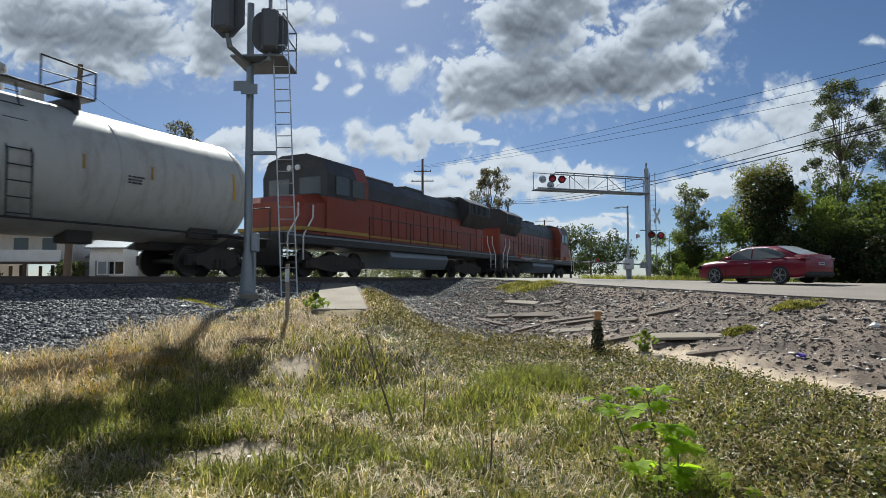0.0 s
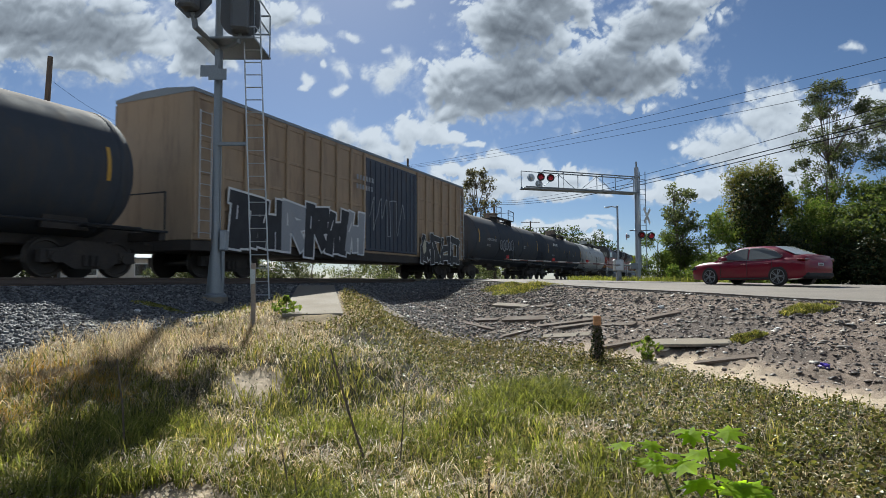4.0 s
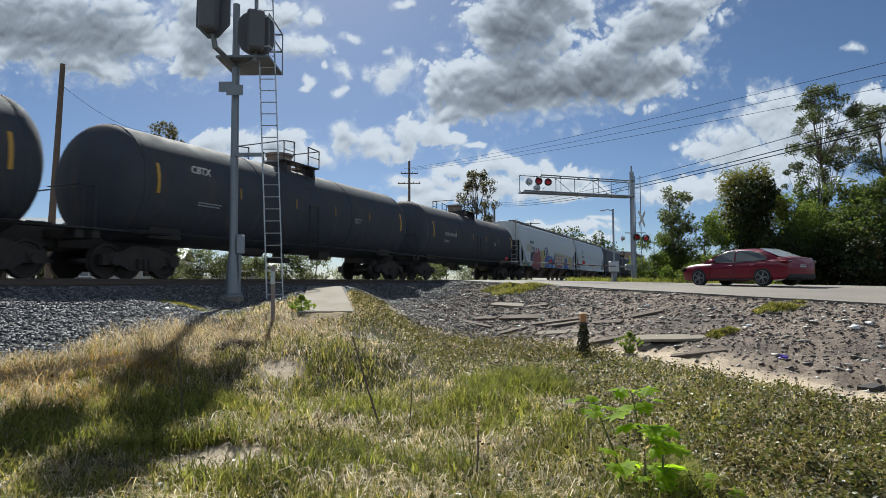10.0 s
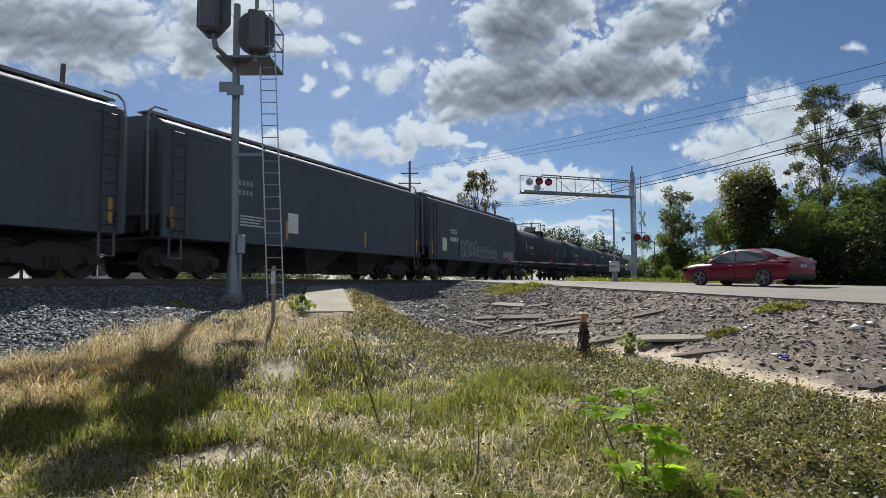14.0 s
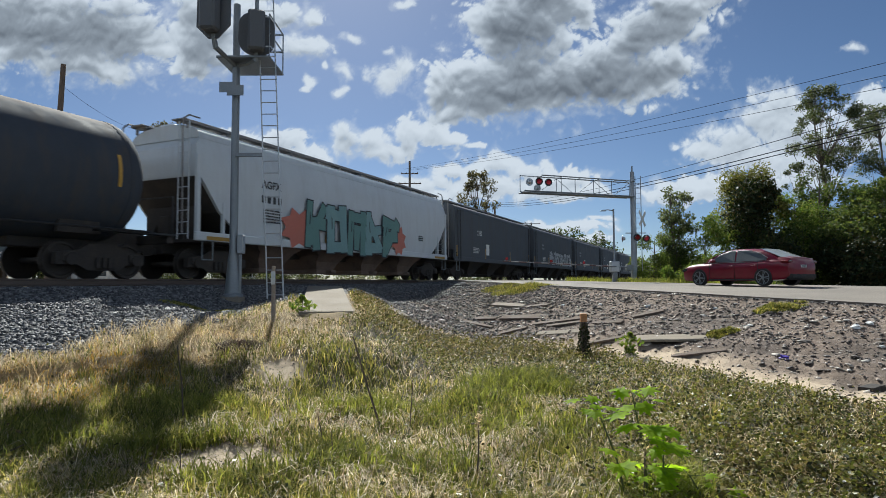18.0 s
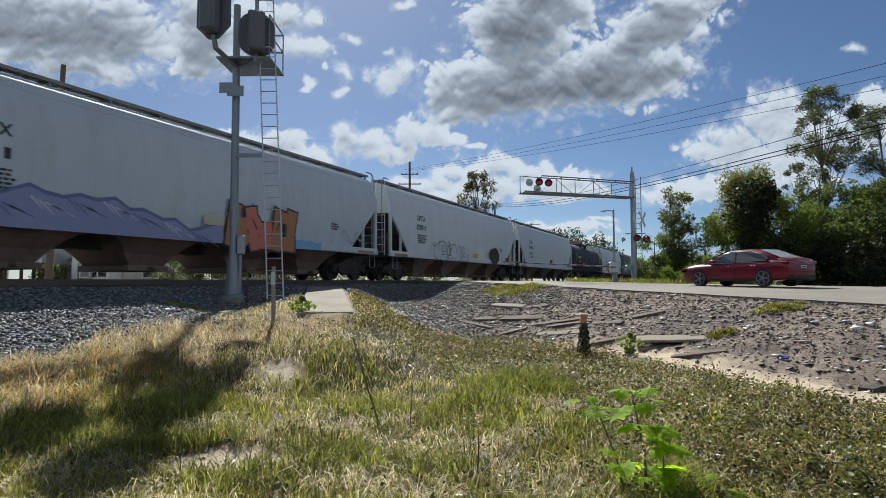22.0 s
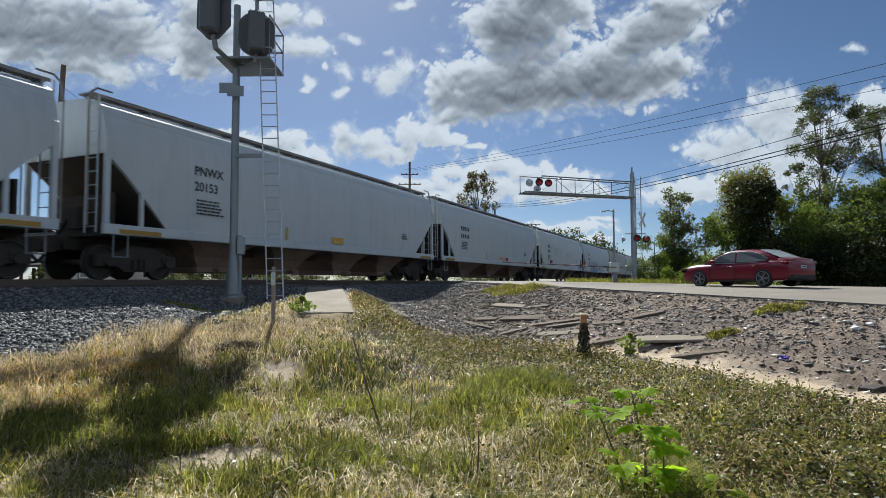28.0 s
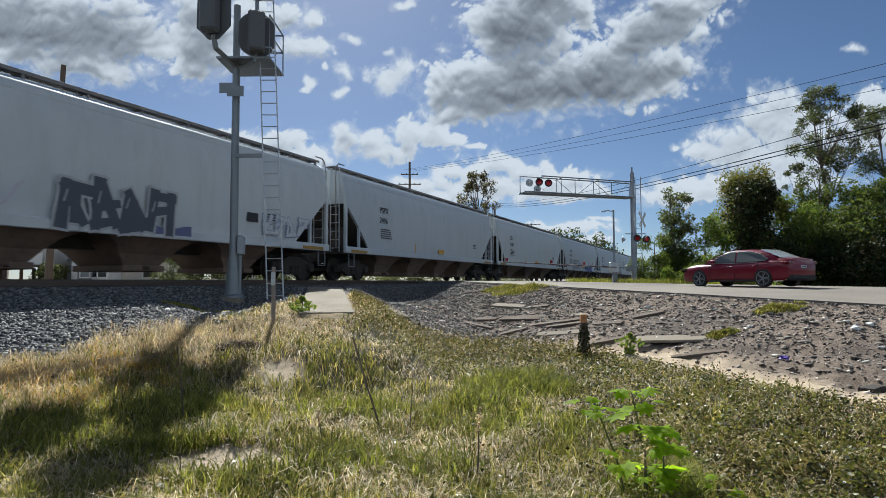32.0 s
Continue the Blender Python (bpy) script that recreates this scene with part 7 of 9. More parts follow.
def raised_house(x, y, w, dep, floor_z, h, turn, label):
    """A house on posts with an open ground floor and a balcony along its front."""
    z = float(ground_z(x, y))
    s = thing("raised_house", pose(x, y, z, 0, 0, turn), label, "house")
    part("wall", Build().box(-w / 2, w / 2, -dep / 2, dep / 2, floor_z, floor_z + h, 0.03), M["stucco"], s, "pale upper storey")
    rise = dep * 0.2
    prof = [(-dep / 2 - 1.5, floor_z + h - 0.1), (0, floor_z + h + rise), (dep / 2 + 0.4, floor_z + h - 0.05), (dep / 2 + 0.4, floor_z + h + 0.1), (0, floor_z + h + rise + 0.16), (-dep / 2 - 1.5, floor_z + h + 0.05)]
    part("roof", Build().loft([[(q, yy, zz) for yy, zz in prof] for q in (-w / 2 - 0.4, w / 2 + 0.4)]), M["galv_dark"], s, "metal roof")
    part("balcony", Build().box(-w / 2, w / 2, -dep / 2 - 1.3, -dep / 2 - 0.01, floor_z - 0.18, floor_z - 0.01, 0.01), M["wood_old"], s, "timber balcony floor")
    part("balustrade", Build().box(-w / 2, w / 2, -dep / 2 - 1.3, -dep / 2 - 1.22, floor_z, floor_z + 0.95, 0.01), M["white_paint"], s, "solid pale balustrade")
    post = Build().box(-0.11, 0.11, -0.11, 0.11, -0.3, floor_z - 0.18, 0.01).mesh("post", M["wood_old"])
    for i in range(4):
        for yy in (-dep / 2 - 1.15, 0.0, dep / 2 - 0.2):
            part("post", post, None, s, m=pose(-w / 2 + 0.2 + i * (w - 0.4) / 3, yy, 0))
    for k in (-0.3, 0.05, 0.32):
        wn_ = part("window", Build().box(w * k - 0.55, w * k + 0.55, -dep / 2 - 0.03, -dep / 2, floor_z + 0.9, floor_z + 2.0, 0.01), M["tint"], s)
        part("frame", Build().box(w * k - 0.65, w * k + 0.65, -dep / 2 - 0.05, -dep / 2 - 0.031, floor_z + 2.0, floor_z + 2.1).box(w * k - 0.65, w * k + 0.65, -dep / 2 - 0.05, -dep / 2 - 0.031, floor_z + 0.8, floor_z + 0.9), M["white_paint"], wn_)


M["stucco"] = surf("pale_stucco", (0.62, 0.58, 0.52), 0.9, 1.2, 0.85, 0, 0.15, 40, (0.35, 0.3, 0.25), 0.3, True)
raised_house(-36.9, 52, 8.0, 7, 2.0, 2.6, 10, "pale raised house on posts behind the track")
shed(-29.4, 51, 2.6, 4, 3.1, 12, M["white_paint"], M["galv_dark"], "narrow white gabled garage behind the track", 4)
shed(-30.5, 57, 11.5, 7, 2.5, 14, M["stucco"], M["galv_dark"], "low pale stucco shed behind the track", 1)
shed(-47.0, 56, 8.0, 7, 2.7, 6, M["stucco"], M["galv_dark"], "low tan house behind the track", 2)
shed(-20.5, 62, 6.5, 5, 1.5, 20, M["white_paint"], M["stucco"], "low white outbuilding behind the track", 3)


# ------------------------------------------------------------ poles and wires
def utility_pole(x, y, top, lean=0.0, arms=(), r=0.15, label="dark wooden utility pole", turn=0):
    z = float(ground_z(x, y))
    p = thing("utility_pole", pose(x, y, z, 0, lean, turn), label, "utility pole", "utility poles")
    h = top - z
    part("pole", Build().tube((0, 0, -0.4), (0, 0, h), r * 1.25, r * 0.8, 12), M["pole_wood"], p, smooth=True)
    for dz, w in arms:
        a = part("crossarm", Build().box(-w / 2, w / 2, -0.07, 0.07, h - dz - 0.07, h - dz + 0.07, 0.012), M["pole_wood"], p)
        for k in (-0.46, -0.2, 0.2, 0.46):
            part("insulator", kept("insulator", lambda: Build().spin([(0, 0.03), (0.06, 0.06), (0.1, 0.03), (0.16, 0.05), (0.2, 0.02)], (0, 0, 0), "z", 8).mesh("insulator", M["galv_dark"])), None, a, m=pose(w * k, 0, h - dz + 0.07))
    return p


utility_pole(-5.0, 90, 19.9, 0, ((1.9, 2.6), (3.4, 3.4)), 0.2, "distant wooden pole with two crossarms", 0)
utility_pole(-26.35, 40, 16.5, 2.2, (), 0.2, "leaning dark wooden pole without crossarm")
utility_pole(6.1, 70, 10.2, 0, (), 0.14, "plain dark wooden pole without arms")
utility_pole(22.2, 150, 16.4, 0, ((0.3, 4.6),), 0.2, "distant wooden pole with one wide crossarm")
utility_pole(24.5, 27.0, 13.2, 0, ((0.5, 2.4),), 0.16, "wooden roadside pole with one crossarm", 40)


def wire(a, b, sag, r=0.012):
    a, b = Vector(a), Vector(b)
    pts = []
    for i in range(17):
        t = i / 16
        q = a.lerp(b, t)
        q.z -= sag * 4 * t * (1 - t)
        pts.append(q)
    ob = whole("overhead_wire", Build().path(pts, r, 5), M["cable"], None, "thin black overhead wire strung between poles", "wire", "overhead wires")
    return ob


for k, (z, z2, dx) in enumerate(((12.66, 18.7, -0.9), (12.1, 18.65, 0.0), (11.55, 18.6, 0.9))):
    wire((22.9 + 0.4 * k, 29.6, z), (-5.0 + dx, 90, z2), 0.5, 0.014)
for k, (z, z2) in enumerate(((9.8, 21.9), (9.15, 21.6), (8.9, 21.2))):
    wire((21.4, 28.0, z), (10.9, 150, z2 - 0.3), 1.6, 0.02 if k == 0 else 0.03)
wire((-25.9, 40, 15.1), (-36.5, 76, 21.0), 1.0, 0.012)


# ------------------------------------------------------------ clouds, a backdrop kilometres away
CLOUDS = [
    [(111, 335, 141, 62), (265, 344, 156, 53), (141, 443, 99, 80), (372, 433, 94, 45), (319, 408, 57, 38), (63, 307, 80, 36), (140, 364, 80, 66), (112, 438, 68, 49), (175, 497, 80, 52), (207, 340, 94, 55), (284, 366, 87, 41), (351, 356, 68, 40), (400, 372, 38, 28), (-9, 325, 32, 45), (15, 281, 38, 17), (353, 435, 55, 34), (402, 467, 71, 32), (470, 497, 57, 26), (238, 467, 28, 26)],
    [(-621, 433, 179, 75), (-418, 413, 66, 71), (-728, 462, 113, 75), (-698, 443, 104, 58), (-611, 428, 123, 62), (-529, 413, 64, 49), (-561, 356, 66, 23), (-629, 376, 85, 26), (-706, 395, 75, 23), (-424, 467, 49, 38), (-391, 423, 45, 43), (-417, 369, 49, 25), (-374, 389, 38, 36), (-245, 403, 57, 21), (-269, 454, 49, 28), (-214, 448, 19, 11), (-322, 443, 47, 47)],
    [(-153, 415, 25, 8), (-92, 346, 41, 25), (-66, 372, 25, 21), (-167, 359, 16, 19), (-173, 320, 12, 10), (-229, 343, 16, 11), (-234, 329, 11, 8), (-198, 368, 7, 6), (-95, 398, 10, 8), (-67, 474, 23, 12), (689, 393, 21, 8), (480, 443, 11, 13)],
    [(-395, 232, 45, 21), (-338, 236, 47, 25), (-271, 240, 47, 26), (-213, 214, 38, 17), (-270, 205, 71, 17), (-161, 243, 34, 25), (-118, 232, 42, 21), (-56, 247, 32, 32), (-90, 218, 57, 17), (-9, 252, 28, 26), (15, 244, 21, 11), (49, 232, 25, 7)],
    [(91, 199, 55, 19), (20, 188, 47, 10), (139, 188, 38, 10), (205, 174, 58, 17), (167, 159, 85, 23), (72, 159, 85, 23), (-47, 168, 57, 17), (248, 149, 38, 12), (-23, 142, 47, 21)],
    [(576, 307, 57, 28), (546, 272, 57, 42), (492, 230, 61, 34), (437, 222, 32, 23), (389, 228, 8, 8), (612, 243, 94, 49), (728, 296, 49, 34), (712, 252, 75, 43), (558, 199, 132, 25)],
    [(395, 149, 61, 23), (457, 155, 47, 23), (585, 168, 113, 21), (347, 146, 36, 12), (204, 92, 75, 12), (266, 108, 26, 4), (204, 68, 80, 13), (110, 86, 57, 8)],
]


def gradient_noise(x, z, seed):
    """Smooth gradient noise, about -0.7 to 0.7."""
    r = np.random.default_rng(seed).uniform(0, 2 * np.pi, (256, 256))
    xi, zi = np.floor(x).astype(int), np.floor(z).astype(int)
    fx, fz = x - xi, z - zi

    def corner(i, j):
        a = r[(xi + i) % 256, (zi + j) % 256]
        return np.cos(a) * (fx - i) + np.sin(a) * (fz - j)
    sx, sz = fx ** 3 * (fx * (fx * 6 - 15) + 10), fz ** 3 * (fz * (fz * 6 - 15) + 10)
    return 1.5 * ((corner(0, 0) * (1 - sx) + corner(1, 0) * sx) * (1 - sz) + (corner(0, 1) * (1 - sx) + corner(1, 1) * sx) * sz)


def layers(x, z, scale, octaves, seed, gain=0.5, heap=False):
    """Noise in octaves; heap: rounded heaps with creases between them."""
    out, amp, tot = 0.0, 1.0, 0.0
    for o in range(octaves):
        k = scale * 2.07 ** o
        c, s_ = math.cos(0.7 * o), math.sin(0.7 * o)
        n = gradient_noise((x * c - z * s_) * k + 3.1 * o, (x * s_ + z * c) * k + 7.7 * o, seed + o)
        out = out + amp * ((np.abs(n) * 2 - 0.55) if heap else n)
        tot += amp
        amp *= gain
    return out / tot


def blurred(a, n):
    """A running mean over 2n + 1 cells each way."""
    for axis in (0, 1):
        w = [(0, 0), (0, 0)]
        w[axis] = (n + 1, n)
        c = np.cumsum(np.pad(a, w, "edge"), axis)
        a = (np.take(c, range(2 * n + 1, c.shape[axis]), axis) - np.take(c, range(0, c.shape[axis] - 2 * n - 1), axis)) / (2 * n + 1)
    return a


def higher(a, n):
    return np.vstack([a[n:], np.repeat(a[-1:], n, 0)])


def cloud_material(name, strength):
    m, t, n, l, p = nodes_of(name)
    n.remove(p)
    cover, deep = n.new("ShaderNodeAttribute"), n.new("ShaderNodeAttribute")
    cover.attribute_name, deep.attribute_name = "cover", "cloud_shade"
    # the cloud's own light and shade, painted as emission tones
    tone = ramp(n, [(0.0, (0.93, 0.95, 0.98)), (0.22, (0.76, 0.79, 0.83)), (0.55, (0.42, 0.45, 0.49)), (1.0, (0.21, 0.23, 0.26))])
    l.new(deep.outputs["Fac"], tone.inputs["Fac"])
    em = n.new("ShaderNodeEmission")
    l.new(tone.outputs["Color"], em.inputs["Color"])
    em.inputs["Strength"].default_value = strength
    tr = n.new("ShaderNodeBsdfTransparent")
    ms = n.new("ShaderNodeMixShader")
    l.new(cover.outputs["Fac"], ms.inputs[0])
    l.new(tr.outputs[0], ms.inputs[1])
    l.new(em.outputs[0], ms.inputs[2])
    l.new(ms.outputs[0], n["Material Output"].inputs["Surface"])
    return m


def make_clouds():
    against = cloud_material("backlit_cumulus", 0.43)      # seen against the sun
    fill_glow = cloud_material("fill_light_cumulus", 0.66)        # opposite the sun, unseen; its glow fills the train's shaded side
    far = 2600.0

    def cloud(k, lobes, turn=0.0, cell=0.0016, grey=1.0, m=against):
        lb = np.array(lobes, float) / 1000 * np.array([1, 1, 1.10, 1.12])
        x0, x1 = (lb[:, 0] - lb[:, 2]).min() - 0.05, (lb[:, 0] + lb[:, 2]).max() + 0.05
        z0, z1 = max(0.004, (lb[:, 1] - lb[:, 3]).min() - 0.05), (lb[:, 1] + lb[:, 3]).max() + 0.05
        gx, gz = np.meshgrid(np.arange(x0, x1, cell), np.arange(z0, z1, cell))
        wx, wz = gx + 0.020 * layers(gx, gz, 14, 3, 90 + k), gz + 0.016 * layers(gx, gz, 14, 3, 190 + k)
        near, thick = np.zeros_like(gx), np.zeros_like(gx)
        for cx, cz, rx, rz in lb:
            q = np.hypot((wx - cx) / rx, (wz - cz) / rz)
            near += np.exp(9.0 * np.clip(1.0 - q, -1.5, 0.8))
            thick += np.exp(60.0 * np.clip(1.15 - q, 0, 1) * min(rx, 1.4 * rz)) - 1
        thick = np.log1p(thick) / 60.0
        heaps = layers(wx, wz, 26, 6, 11 * k + 5, 0.56, True)
        dens = np.log(near + 1e-9) / 9.0 + 0.62 * heaps + 0.16 * layers(gx, gz, 60, 4, 11 * k + 8, 0.6) + 0.02
        wisp = layers(gx, gz, 42, 6, 11 * k + 2, 0.68)
        soft = np.clip(0.5 + 1.6 * layers(gx, gz, 10, 3, 11 * k + 3), 0, 1)
        cov = step(-0.02, 1.0, (dens + 0.35 * soft * wisp) / (0.22 + 0.42 * soft + (0.35 if k == 2 else 0.0)))
        cov = np.maximum(cov, 0.45 * step(-0.28, 0.30, dens + 0.55 * wisp) * soft)
        # light from above painted in: heaps bright on their upper side, thick middle grey
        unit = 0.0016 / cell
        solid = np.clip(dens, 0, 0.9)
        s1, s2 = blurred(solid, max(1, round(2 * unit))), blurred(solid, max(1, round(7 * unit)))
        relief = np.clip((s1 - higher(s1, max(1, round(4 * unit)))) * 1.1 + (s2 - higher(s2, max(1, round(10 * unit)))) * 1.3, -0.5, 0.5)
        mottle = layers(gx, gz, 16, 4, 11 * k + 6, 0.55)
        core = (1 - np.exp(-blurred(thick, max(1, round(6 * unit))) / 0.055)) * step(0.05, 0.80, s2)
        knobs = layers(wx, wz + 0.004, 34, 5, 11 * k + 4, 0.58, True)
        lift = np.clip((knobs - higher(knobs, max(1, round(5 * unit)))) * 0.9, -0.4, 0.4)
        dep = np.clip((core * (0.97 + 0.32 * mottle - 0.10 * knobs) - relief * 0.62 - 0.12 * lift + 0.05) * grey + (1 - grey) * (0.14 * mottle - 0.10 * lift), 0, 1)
        far_k = far + 30 * k
        c, s_ = math.cos(turn), math.sin(turn)
        vx, vy = gx * far_k, np.full_like(gx, far_k)
        verts = np.stack([vx * c - vy * s_, vx * s_ + vy * c, 1.6 + gz * far_k], -1).reshape(-1, 3)
        ny, nx = gx.shape
        i = np.arange(ny * nx).reshape(ny, nx)
        quads = np.stack([i[:-1, :-1], i[:-1, 1:], i[1:, 1:], i[1:, :-1]], -1)
        keep = (cov[:-1, :-1] + cov[:-1, 1:] + cov[1:, 1:] + cov[1:, :-1]) > 0.002
        quads = quads[keep]
        used = np.unique(quads)
        back = np.zeros(ny * nx, int)
        back[used] = np.arange(len(used))
        me = sheet_mesh("cloud", verts[used], back[quads], m, True)
        for nm, val in (("cover", cov), ("cloud_shade", dep)):
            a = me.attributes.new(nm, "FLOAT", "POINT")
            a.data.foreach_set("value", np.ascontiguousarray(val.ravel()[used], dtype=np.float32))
        tagged(new("cloud", me), "white and grey cumulus cloud in a blue sky", "cloud", "clouds", "structure")
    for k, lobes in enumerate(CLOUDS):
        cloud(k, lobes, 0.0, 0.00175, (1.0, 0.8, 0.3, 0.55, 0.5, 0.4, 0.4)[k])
    # unseen fair-weather clouds added round the rest of the sky as fill light
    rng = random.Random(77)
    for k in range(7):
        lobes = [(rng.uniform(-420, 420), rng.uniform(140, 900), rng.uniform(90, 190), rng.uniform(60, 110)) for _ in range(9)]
        cloud(20 + k, lobes, radians(75 + 35 * k), 0.02, 0.3, fill_glow)


make_clouds()


# ------------------------------------------------------------ weeds, grass and stones
def scatter(n, y0, y1, rng, spread=0.84):
    """Spots over the yard in front of the track, closer together near its south end."""
    m = n // 15
    cy = y0 * (y1 / y0) ** rng.uniform(0, 1, m)
    cx = rng.uniform(-1, 1, m) * (spread * cy + 0.5)
    k = rng.integers(0, m, n)
    r = (0.02 + 0.0055 * cy) * rng.uniform(0.5, 1.6, m)
    x, y = cx[k] + rng.normal(0, 1, n) * r[k], cy[k] + rng.normal(0, 1, n) * r[k]
    return x, y


def blade_mesh(name, x, y, h, w, lean, material, rng, curl=0.5):
    n = len(x)
    z = ground_z(x, y) - 0.01
    a = rng.uniform(0, 2 * np.pi, n)
    side = np.stack([np.cos(a), np.sin(a), np.zeros(n)], 1)
    b = a + np.pi / 2 + rng.normal(0, 0.5, n)
    out = np.stack([np.cos(b), np.sin(b), np.zeros(n)], 1)
    base = np.stack([x, y, z], 1)
    up = np.array([[0, 0, 1.0]])
    mid = base + up * (h * 0.6)[:, None] + out * (h * lean * 0.35)[:, None]
    tip = base + up * (h * (1 - 0.35 * lean * curl))[:, None] + out * (h * lean)[:, None]
    sw = side * (w / 2)[:, None]
    v = np.stack([base - sw, base + sw, mid - sw * 0.8, mid + sw * 0.8, tip], 1).reshape(-1, 3)
    i = np.arange(n)[:, None] * 5
    tri = np.concatenate([i + np.array([[0, 1, 3]]), i + np.array([[0, 3, 2]]), i + np.array([[2, 3, 4]])], 1).reshape(-1, 3)
    return sheet_mesh(name, v, tri, material)


M["grass_green"] = leafy("grass_green", [(0.058, 0.071, 0.018), (0.145, 0.163, 0.036), (0.27, 0.260, 0.070), (0.54, 0.455, 0.20)], 0.45, 0.7, (1.25, 1.22, 0.8))
M["grass_dry"] = leafy("grass_dry", [(0.22, 0.165, 0.10), (0.46, 0.365, 0.235), (0.68, 0.575, 0.41), (0.84, 0.76, 0.60)], 0.4, 0.6, (1.2, 1.08, 0.85))
M["grass_lush"] = leafy("grass_lush", [(0.13, 0.145, 0.03), (0.21, 0.22, 0.048), (0.32, 0.31, 0.085)], 0.5, 0.75, (1.2, 1.25, 0.8))
M["grass_gold"] = leafy("grass_golden", [(0.38, 0.215, 0.015), (0.52, 0.32, 0.025), (0.62, 0.42, 0.05), (0.64, 0.50, 0.14)], 0.45, 0.6, (1.25, 1.08, 0.7))
M["weed_leaf"] = leafy("weed_leaves", [(0.022, 0.028, 0.010), (0.048, 0.058, 0.016), (0.110, 0.121, 0.030), (0.22, 0.215, 0.06), (0.11, 0.072, 0.038), (0.30, 0.275, 0.15)], 0.40, 0.40)
M["ditch_leaf"] = leafy("ditch_weed_leaves", [(0.04, 0.035, 0.018), (0.085, 0.075, 0.03), (0.15, 0.14, 0.05), (0.24, 0.17, 0.10), (0.11, 0.125, 0.04)], 0.35, 0.8)
M["dead_weed"] = leafy("dead_weed", [(0.03, 0.022, 0.022), (0.075, 0.05, 0.045), (0.14, 0.10, 0.08)], 0.2, 0.8, (1.1, 1.0, 0.9))
M["plant_stem"] = surf("plant_stem", (0.07, 0.085, 0.03), 0.8, 20, 0.7)
M["big_leaf"] = leafy("broad_leaves", [(0.20, 0.33, 0.014), (0.33, 0.49, 0.022), (0.48, 0.64, 0.04)], 0.70, 0.6)
for _k, _v in (("big_leaf", 0.12), ("ditch_leaf", 0.1), ("weed_leaf", 0.38), ("grass_lush", 0.3), ("grass_green", 0.3)):
    M[_k].node_tree.nodes["Principled BSDF"].inputs["Specular IOR Level"].default_value = _v


def island_stone(name, cols, rough=0.75):
    m, t, n, l, p = nodes_of(name)
    g = n.new("ShaderNodeNewGeometry")
    r = ramp(n, [(i / (len(cols) - 1), c) for i, c in enumerate(cols)])
    l.new(g.outputs["Random Per Island"], r.inputs["Fac"])
    tc = n.new("ShaderNodeTexCoord")
    fine = noise_at(n, l, tc.outputs["Object"], 45, 4)
    fr = ramp(n, [(0.3, (0.65,) * 3), (0.7, (1.2,) * 3)])
    l.new(fine.outputs["Fac"], fr.inputs["Fac"])
    l.new(mix(n, l, 1.0, r.outputs["Color"], fr.outputs["Color"], "MULTIPLY"), p.inputs["Base Color"])
    p.inputs["Roughness"].default_value = rough
    return m


M["ballast"] = island_stone("ballast_stone", [(0.04, 0.04, 0.043), (0.088, 0.088, 0.093), (0.155, 0.155, 0.16), (0.27, 0.265, 0.255)], 0.75)
M["road_gravel"] = island_stone("dark_road_gravel", [(0.026, 0.024, 0.024), (0.055, 0.050, 0.048), (0.095, 0.086, 0.080), (0.21, 0.19, 0.175)], 0.7)
M["rubble"] = island_stone("dirt_rubble", [(0.038, 0.029, 0.024), (0.08, 0.061, 0.05), (0.14, 0.108, 0.088), (0.25, 0.197, 0.16), (0.58, 0.52, 0.46)], 0.6)

M["chips"] = island_stone("flat_chips", [(0.03, 0.024, 0.02), (0.06, 0.049, 0.04), (0.11, 0.091, 0.073), (0.19, 0.16, 0.128), (0.36, 0.32, 0.27), (0.66, 0.63, 0.58)], 0.45)


